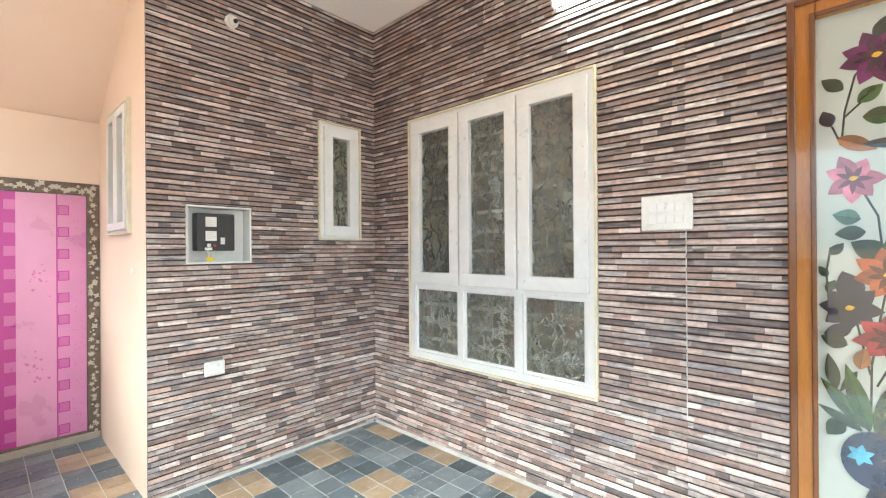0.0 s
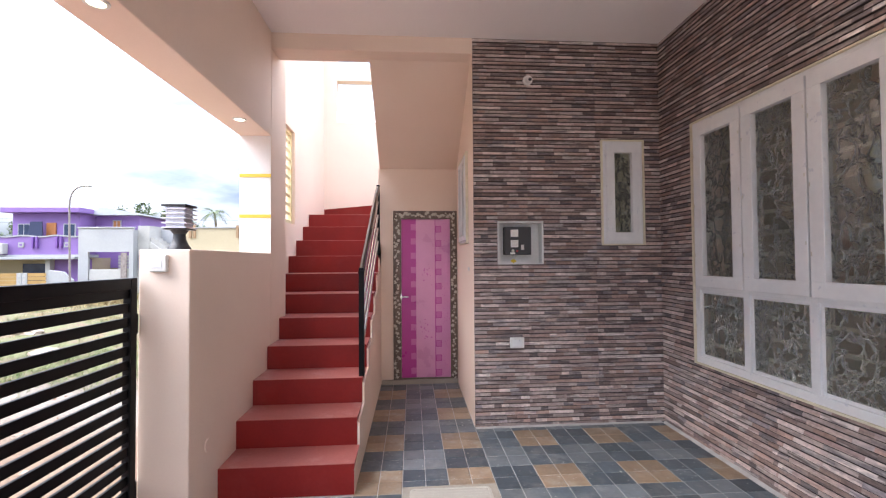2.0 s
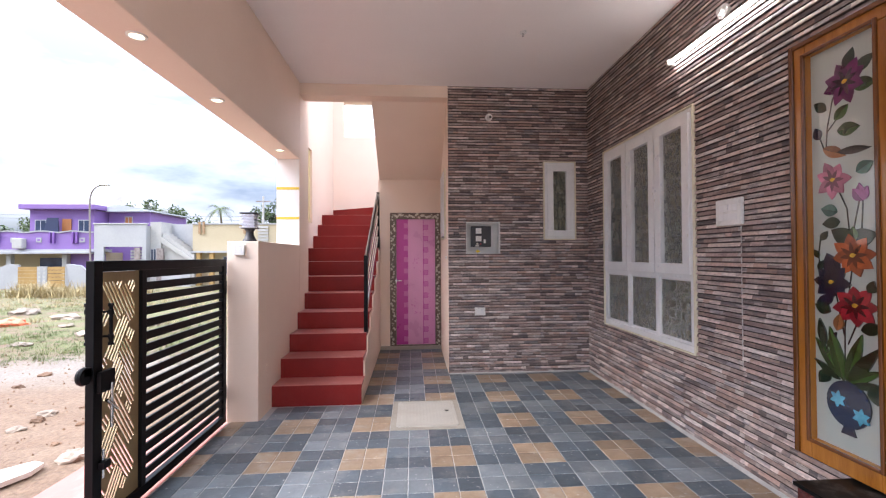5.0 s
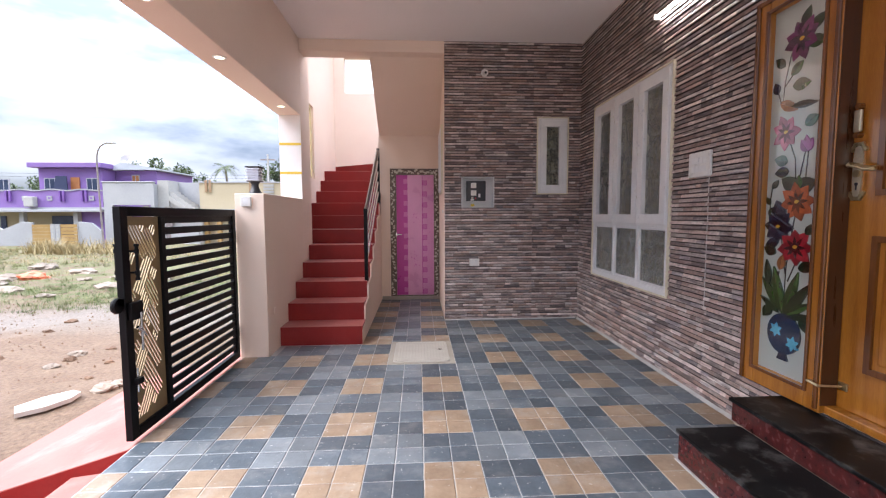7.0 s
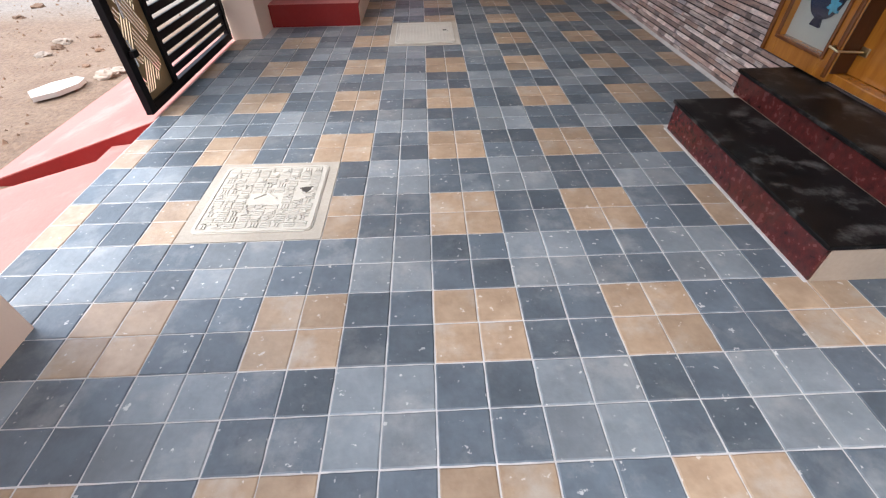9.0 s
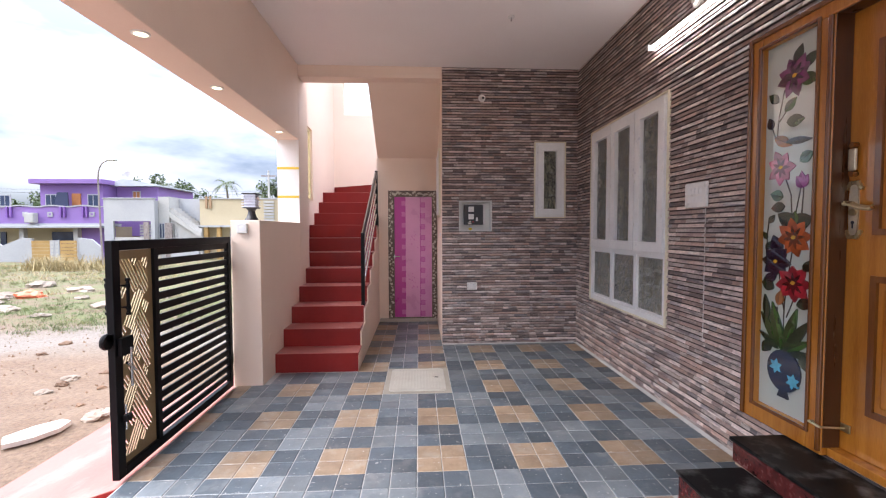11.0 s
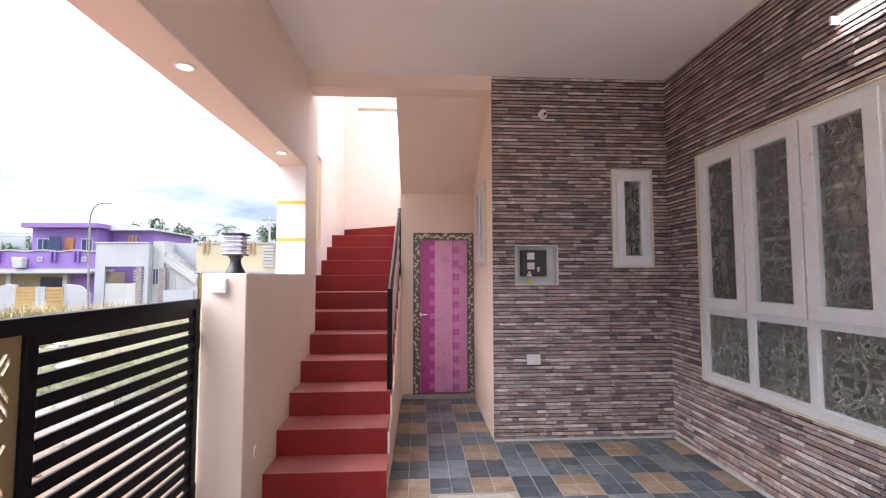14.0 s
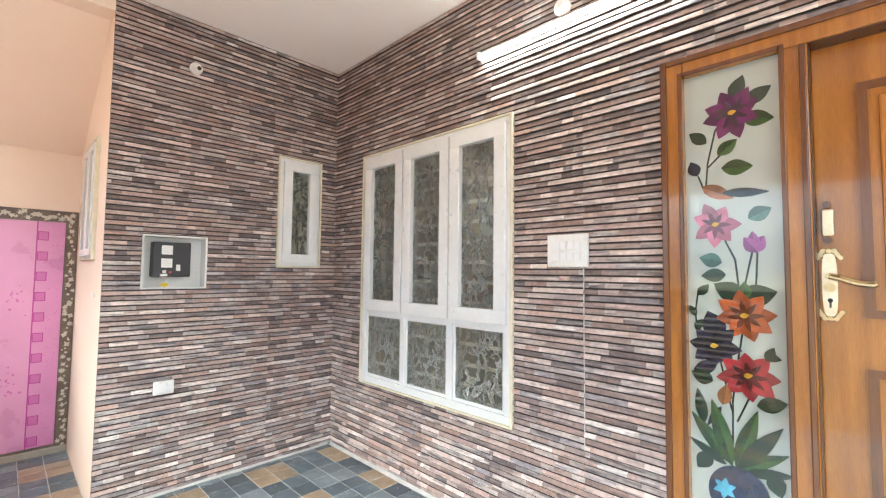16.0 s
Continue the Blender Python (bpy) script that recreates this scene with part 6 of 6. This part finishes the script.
for k, (x, y, h, r) in enumerate(((-13.0, 40, 6.2, 2.0), (-11.2, 41, 6.6, 2.2), (-25.5, 45, 5.8, 2.3), (-22.8, 46, 5.6, 2.2), (-29.2, 46, 6.5, 2.2), (-27.4, 48, 6.2, 2.0), (-46, 54, 5.2, 3.2), (-50, 52, 5.0, 3.2), (-42, 58, 5.2, 3.2), (-34, 52, 6.0, 2.6), (-8.5, 42, 6.4, 2.6), (-54, 50, 5.0, 3.2))):
    tree(x, y, h, r, 20 + k)

# ---------- weeds, stones, litter on the ground ----------
M_WEED = mat("weeds", (0.20, 0.20, 0.07), (0.10, 0.12, 0.04), 0.8, 2, 20, 0.0, rand=0.35)
M_STRAW = mat("dry_grass", (0.42, 0.33, 0.17), (0.30, 0.23, 0.11), 0.85, 2, 20, 0.0, rand=0.35)


def weeds(name, label, n, area, h, material, seed, blades=9):
    rp = random.Random(seed)
    vs, fs = [], []
    while n:
        x, y = rp.uniform(area[0], area[1]), rp.uniform(area[2], area[3])
        if noise.noise((x * 0.28, y * 0.28, seed)) < -0.05:
            if rp.random() < 0.85:
                continue
        n -= 1
        z, hh = ground_z(x, y) - 0.03, h * rp.uniform(0.4, 1.3)
        for _ in range(blades):
            a, l, w = rp.uniform(0, 6.28), hh * rp.uniform(0.5, 1.1), hh * rp.uniform(0.018, 0.045)
            bx, by = x + rp.gauss(0, hh * 0.35), y + rp.gauss(0, hh * 0.35)
            tx, ty = bx + math.cos(a) * l * 0.6, by + math.sin(a) * l * 0.6
            k = len(vs)
            vs += [(bx - math.sin(a) * w, by + math.cos(a) * w, z), (bx + math.sin(a) * w, by - math.cos(a) * w, z), (tx, ty, z + l)]
            fs.append((k, k + 1, k + 2))
    me = bpy.data.meshes.new(name)
    me.from_pydata(vs, [], fs)
    me.materials.append(material)
    tagged(new(name, me), label, "weeds", kind="stuff")


weeds("weeds", "low green weeds on the waste ground", 3400, (-26, -2.4, 5.6, 23), 0.14, M_WEED, 1, 16)
M_GREENW = mat("fresh_weeds", (0.11, 0.155, 0.045), (0.06, 0.095, 0.028), 0.8, 2, 20, 0.0, rand=0.35)
weeds("green_weeds", "fresh green weeds beyond the gravel strip", 2600, (-14, -3.6, 5.9, 9.4), 0.10, M_GREENW, 9, 14)
weeds("dry_grass", "straw-coloured dry grass on the waste ground", 1500, (-26, -3.2, 10.5, 23), 0.18, M_STRAW, 4, 14)
weeds("tall_grass", "tall dry grass round the street lamp", 170, (-17.5, -13.2, 18.6, 21.5), 0.62, M_STRAW, 6, 22)

M_STONE = mat("pale_rubble", (0.34, 0.275, 0.215), (0.21, 0.165, 0.125), 0.9, 6, 40, 0.3, rand=0.25)
M_LATER = mat("laterite_lump", (0.21, 0.125, 0.075), (0.14, 0.08, 0.048), 0.9, 6, 40, 0.3, rand=0.25)


def lump(name, label, x, y, s, seed, material, flat=0.6, group="street rubble"):
    bm = bmesh.new()
    bmesh.ops.create_icosphere(bm, subdivisions=3, radius=1.0)
    z = ground_z(x, y)
    for v in bm.verts:
        d = 1 + 0.50 * noise.noise(v.co * 1.3 + Vector((seed * 3.1, 0, 0))) + 0.28 * noise.noise(v.co * 3.7 + Vector((0, seed * 2.3, 0)))
        v.co = Vector((v.co.x * s * d * 1.25 + x, v.co.y * s * d + y, v.co.z * s * d * flat + z + s * 0.15 * flat))
    return thing(name, label, "stone", bm, material, group=group)


rs = random.Random(11)
for k in range(16):
    x, y = rs.uniform(-5.2, -2.2), rs.uniform(1.4, 5.0)
    lump("rubble_stone", "rough brown stone lying on the earth street", x, y, rs.uniform(0.025, 0.075), k, M_LATER if k % 3 else M_STONE)
for k, (x, y, s) in enumerate(((-2.62, 2.10, 0.09), (-2.56, 2.22, 0.07), (-2.70, 2.24, 0.05), (-10.9, 10.4, 0.32), (-8.9, 8.15, 0.22), (-9.5, 11.2, 0.26), (-7.3, 9.0, 0.24), (-7.64, 7.6, 0.16), (-8.5, 9.9, 0.14), (-11.6, 12.4, 0.3), (-9.9, 8.9, 0.2), (-6.6, 10.2, 0.16), (-10.4, 9.6, 0.22), (-8.0, 10.6, 0.2))):
    lump("masonry_fragment", "pale broken masonry fragment on the ground", x, y, s, 40 + k, M_STONE, 0.45)
M_BAG = mat("orange_plastic", (0.75, 0.19, 0.08), (0.60, 0.13, 0.06), 0.5, 4, 30, 0.1)
lump("plastic_bag", "crumpled orange plastic bag on the waste ground", -9.94, 10.1, 0.26, 71, M_BAG, 0.6, "")
M_SLABW = mat("white_slab", (0.56, 0.53, 0.48), (0.46, 0.42, 0.37), 0.8, 4, 40, 0.1)
zz = ground_z(-2.8, 1.8)
bm = prism(bmesh.new(), [(-3.02, 1.62), (-2.90, 1.48), (-2.76, 1.60), (-2.68, 1.78), (-2.70, 1.92), (-2.80, 1.96), (-2.94, 1.82)], "z", zz + 0.015, zz + 0.055)
thing("broken_board", "broken white board lying on the earth street", "board", bm, M_SLABW)
vs, fs = [], []
for _ in range(2600):
    x, y = rs.uniform(-9, -1.9), rs.uniform(-1.5, 9)
    if x > -2.65 and y < 2.35:
        continue
    s, z = rs.choice((0.006, 0.009, 0.014, 0.022)) * rs.uniform(0.7, 1.3), ground_z(x, y)
    a, k = rs.uniform(0, 6.28), len(vs)
    ca, sa = math.cos(a) * s, math.sin(a) * s
    vs += [(x + ca, y + sa, z - 0.01), (x - sa, y + ca, z - 0.01), (x - ca, y - sa, z - 0.01), (x + sa, y - ca, z - 0.01), (x + ca * .2, y + sa * .2, z + s * 0.9)]
    fs += [(k, k + 1, k + 4), (k + 1, k + 2, k + 4), (k + 2, k + 3, k + 4), (k + 3, k, k + 4)]
me = bpy.data.meshes.new("pebbles")
me.from_pydata(vs, [], fs)
me.materials.append(M_LATER)
tagged(new("pebbles", me), "small brown pebbles on the earth street", "pebbles", kind="stuff")
# ---------- floor tiles ----------
def tile_kind(i, j):
    bx, by = (i // 2) % 2, (j // 2) % 2
    return "brown" if (bx == 0 and by == 1) else ("grey" if (bx == 1 and by == 0) else "dark")


def tile_verts(x0, x1, y0, y1, rnd):
    """Rings of a tile with slightly uneven edges: bottom, arris, top."""
    ring = []
    for (ax, ay), (bx, by) in (((x0, y0), (x1, y0)), ((x1, y0), (x1, y1)), ((x1, y1), (x0, y1)), ((x0, y1), (x0, y0))):
        for k in range(4):
            t = k / 4
            ring.append((ax + (bx - ax) * t, ay + (by - ay) * t))
    cx, cy = (x0 + x1) / 2, (y0 + y1) / 2
    out = []
    jit = [rnd.uniform(0.0012, 0.0034) for _ in ring]
    for extra, z in ((0.0, -0.006), (0.0, -0.0022), (0.0035, 0.0)):
        for (x, y), j in zip(ring, jit):
            ux, uy = max(-1, min(1, (cx - x) / (x1 - x0) * 2.2)), max(-1, min(1, (cy - y) / (y1 - y0) * 2.2))
            ux, uy = (ux if abs(ux) > 0.95 else 0), (uy if abs(uy) > 0.95 else 0)
            out.append((x + ux * (j + extra), y + uy * (j + extra), z))
    return out


def tile_faces(b):
    fs = []
    for a in (b, b + 16):
        fs += [(a + k, a + (k + 1) % 16, a + 16 + (k + 1) % 16, a + 16 + k) for k in range(16)]
    fs.append(tuple(range(b + 32, b + 48)))
    return fs


def in_rect(x, y, r):
    return r[0] - 0.01 < x < r[1] + 0.01 and r[2] - 0.01 < y < r[3] + 0.01


floor = structure("floor", "porch floor of brown and slate blue square tiles", "floor", boxm(-1.17, XR - 0.002, YEND, YB, -0.005, -0.0035), M_GROUT)
tile_data = {}
rest = {k: ([], []) for k in M_TILE}
count = 0
rt = random.Random(5)
for i in range(-12, 15):
    for j in range(-52, 38):
        x0, y0 = GX + i * TX, GY + j * TY
        x1, y1 = x0 + TX, y0 + TY
        if in_rect((x0 + x1) / 2, 2.0, COVER1) and y0 < COVER1[3] < y1:
            y0 = COVER1[3]
        x0, x1, y1, y0 = max(x0, -1.168), min(x1, XR - 0.004), min(y1, YB - 0.002), max(y0, YEND)
        if x1 - x0 < 0.02 or y1 - y0 < 0.02:
            continue
        cx, cy = (x0 + x1) / 2, (y0 + y1) / 2
        if in_rect(cx, cy, COVER1) or in_rect(cx, cy, COVER2) or (cx > 0.74 and cy > YP) or (cx < -0.14 and cy > 2.13) or (cx < XL and cy > 1.79) or (cx > 1.785 and -1.23 < cy < -0.05):
            continue
        kind = tile_kind(i, j)
        dz = rt.uniform(-0.0007, 0.0007)
        full = abs(x1 - x0 - TX) < 1e-4 and abs(y1 - y0 - TY) < 1e-4
        if full and -1.7 < cy < 0.75 and count < 300:
            key = (kind, rt.randrange(5))
            if key not in tile_data:
                me = bpy.data.meshes.new("tile")
                me.from_pydata(tile_verts(0, TX, 0, TY, rt), [], tile_faces(0))
                me.materials.append(M_TILE[kind])
                tile_data[key] = me
            t = new("tile", tile_data[key])
            t.parent = floor
            t.location = (x0, y0, dz)
            count += 1
        else:
            vs, fs = rest[kind]
            fs += tile_faces(len(vs))
            vs += [(x, y, z + dz) for x, y, z in tile_verts(x0, x1, y0, y1, rt)]
for kind, (vs, fs) in rest.items():
    me = bpy.data.meshes.new("tiles")
    me.from_pydata(vs, [], fs)
    me.materials.append(M_TILE[kind])
    t = new("tiles", me)
    t.parent = floor
    tagged(t, "further %s floor tiles" % {"brown": "brown", "dark": "slate blue", "grey": "grey blue"}[kind], kind="stuff")

# ---------- ledge-stone cladding ----------
ROW = 0.0325


def strip_faces(vs, fs, u0, u1, z0, z1, depth, flip, back):
    """One bar with a rounded front. u runs along the wall, depth stands out of it."""
    g, h = 0.0005, z1 - z0
    j = 0.0042
    prof = [(z0 + j, 0.0), (z0 + j + 0.0008, depth * 0.84), (z0 + j + h * 0.10, depth), (z0 + h * 0.45, depth * 0.93), (z0 + h * 0.80, depth * 0.66), (z1 - 0.0026, depth * 0.40), (z1 - 0.0008, 0.0)]
    b = len(vs)
    for u in (u0 + g, u1 - g):
        for z, d in prof:
            vs.append(back(u, d, z))
    n = len(prof)
    for k in range(n - 1):
        f = (b + k, b + n + k, b + n + k + 1, b + k + 1)
        fs.append(f[::-1] if flip else f)
    e = tuple(b + k for k in range(n))
    fs.append(e if flip else e[::-1])
    e = tuple(b + n + k for k in range(n))
    fs.append(e[::-1] if flip else e)


def cladding(name, label, us, zs, holes, back, flip, near, seam, seed):
    rc = random.Random(seed)
    ob = structure(name, label, "cladding", bmesh.new(), M_MORTAR_SHADE)
    me = ob.data
    u0, u1 = us
    # backing sheet pieces come from the walls behind; this thing carries only the bars
    vs, fs, low, made = [], [], [], 0
    for r in range(int((zs[1] - zs[0]) / ROW) + 1):
        z0 = zs[0] + r * ROW
        z1 = min(z0 + ROW, zs[1])
        if z1 - z0 < 0.012:
            continue
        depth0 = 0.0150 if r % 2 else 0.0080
        u = u0 - rc.uniform(0, 0.1)
        cuts = [u0]
        while u < u1:
            u += rc.choice((0.06, 0.08, 0.10, 0.12, 0.15, 0.19, 0.26)) * rc.uniform(0.85, 1.15)
            cuts.append(min(max(u, u0), u1))
        k0 = math.ceil((u0 - seam) / 0.605)
        cuts += [seam + 0.605 * k for k in range(k0, k0 + 12) if u0 < seam + 0.605 * k < u1]
        cuts = sorted(set(cuts))
        cuts = [c for n, c in enumerate(cuts) if n == 0 or c - cuts[n - 1] > 0.015]
        # pieces end where an opening begins
        cuts = sorted(set(cuts + [e for h in holes if z1 > h[2] and z0 < h[3] for e in h[:2] if u0 < e < u1]))
        for a, b in zip(cuts, cuts[1:]):
            if b - a < 0.004:
                continue
            spans = [(a, b)]
            for h in holes:
                if z0 > h[2] - 0.004 and z1 < h[3] + 0.004:
                    nxt = []
                    for p, q in spans:
                        if q <= h[0] or p >= h[1]:
                            nxt.append((p, q))
                        else:
                            if p < h[0] - 0.004:
                                nxt.append((p, h[0]))
                            if q > h[1] + 0.004:
                                nxt.append((h[1], q))
                    spans = nxt
            for p, q in spans:
                zz0, zz1 = z0, z1
                for h in holes:
                    if q > h[0] + 0.001 and p < h[1] - 0.001:
                        if z0 < h[2] < z1:
                            zz1 = h[2]
                        if z0 < h[3] < z1:
                            zz0 = h[3]
                if zz1 - zz0 < 0.008:
                    continue
                d = depth0 + rc.uniform(-0.0012, 0.0012)
                if near(p, q, z0) and made < 300:
                    v2, f2 = [], []
                    strip_faces(v2, f2, p, q, zz0, zz1, d, flip, back)
                    m2 = bpy.data.meshes.new("strip")
                    m2.from_pydata(v2, [], f2)
                    # recessed rows get the copy with shade in its colour
                    m2.materials.append(M_CLAD if r % 2 else M_CLAD_SHADE)
                    m2.materials.append(M_MORTAR_SHADE)
                    # dark groove print and shade go into the underside and top ledge faces
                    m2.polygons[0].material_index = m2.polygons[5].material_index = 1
                    s = new("strip", m2)
                    s.parent = ob
                    made += 1
                else:
                    strip_faces(vs, fs, p, q, zz0, zz1, d, flip, back)
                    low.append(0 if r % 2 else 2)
    m3 = bpy.data.meshes.new("strips")
    m3.from_pydata(vs, [], fs)
    m3.materials.append(M_CLAD)
    m3.materials.append(M_MORTAR_SHADE)
    m3.materials.append(M_CLAD_SHADE)
    # faces 0 and 5 of every bar take the painted groove shade
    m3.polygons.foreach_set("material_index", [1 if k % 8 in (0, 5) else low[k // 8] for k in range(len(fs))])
    s = new("strips", m3)
    s.parent = ob
    tagged(s, "further narrow stone-look strips", kind="stuff")
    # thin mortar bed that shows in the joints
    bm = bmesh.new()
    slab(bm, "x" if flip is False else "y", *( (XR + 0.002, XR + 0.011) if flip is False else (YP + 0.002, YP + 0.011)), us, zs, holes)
    bm.to_mesh(me)
    bm.free()
    return ob


cladding("cladding_right", "ledge-stone look strips in brown, grey and rust on the house wall", (-2.9, YP + 0.001), (0.0, ZC), [(WIN[0] - 0.014, WIN[1] + 0.014, WIN[2] - 0.014, WIN[3] + 0.014), DOOR],
         lambda u, d, z: (XR + 0.002 - d, u, z), False, lambda p, q, z: 0.33 < p and q < 1.14 and 1.05 < z < 2.6, 0.70, 3)
cladding("cladding_pier", "ledge-stone look strips in brown, grey and rust on the pier", (0.742, XR + 0.001), (0.0, ZC), [(SWIN[0] - 0.014, SWIN[1] + 0.014, SWIN[2] - 0.014, SWIN[3] + 0.014), NICHE],
         lambda u, d, z: (u, YP + 0.002 - d, z), True, lambda p, q, z: p > 1.3 and q < 2.4 and 0.7 < z < 1.5, 1.209, 4)
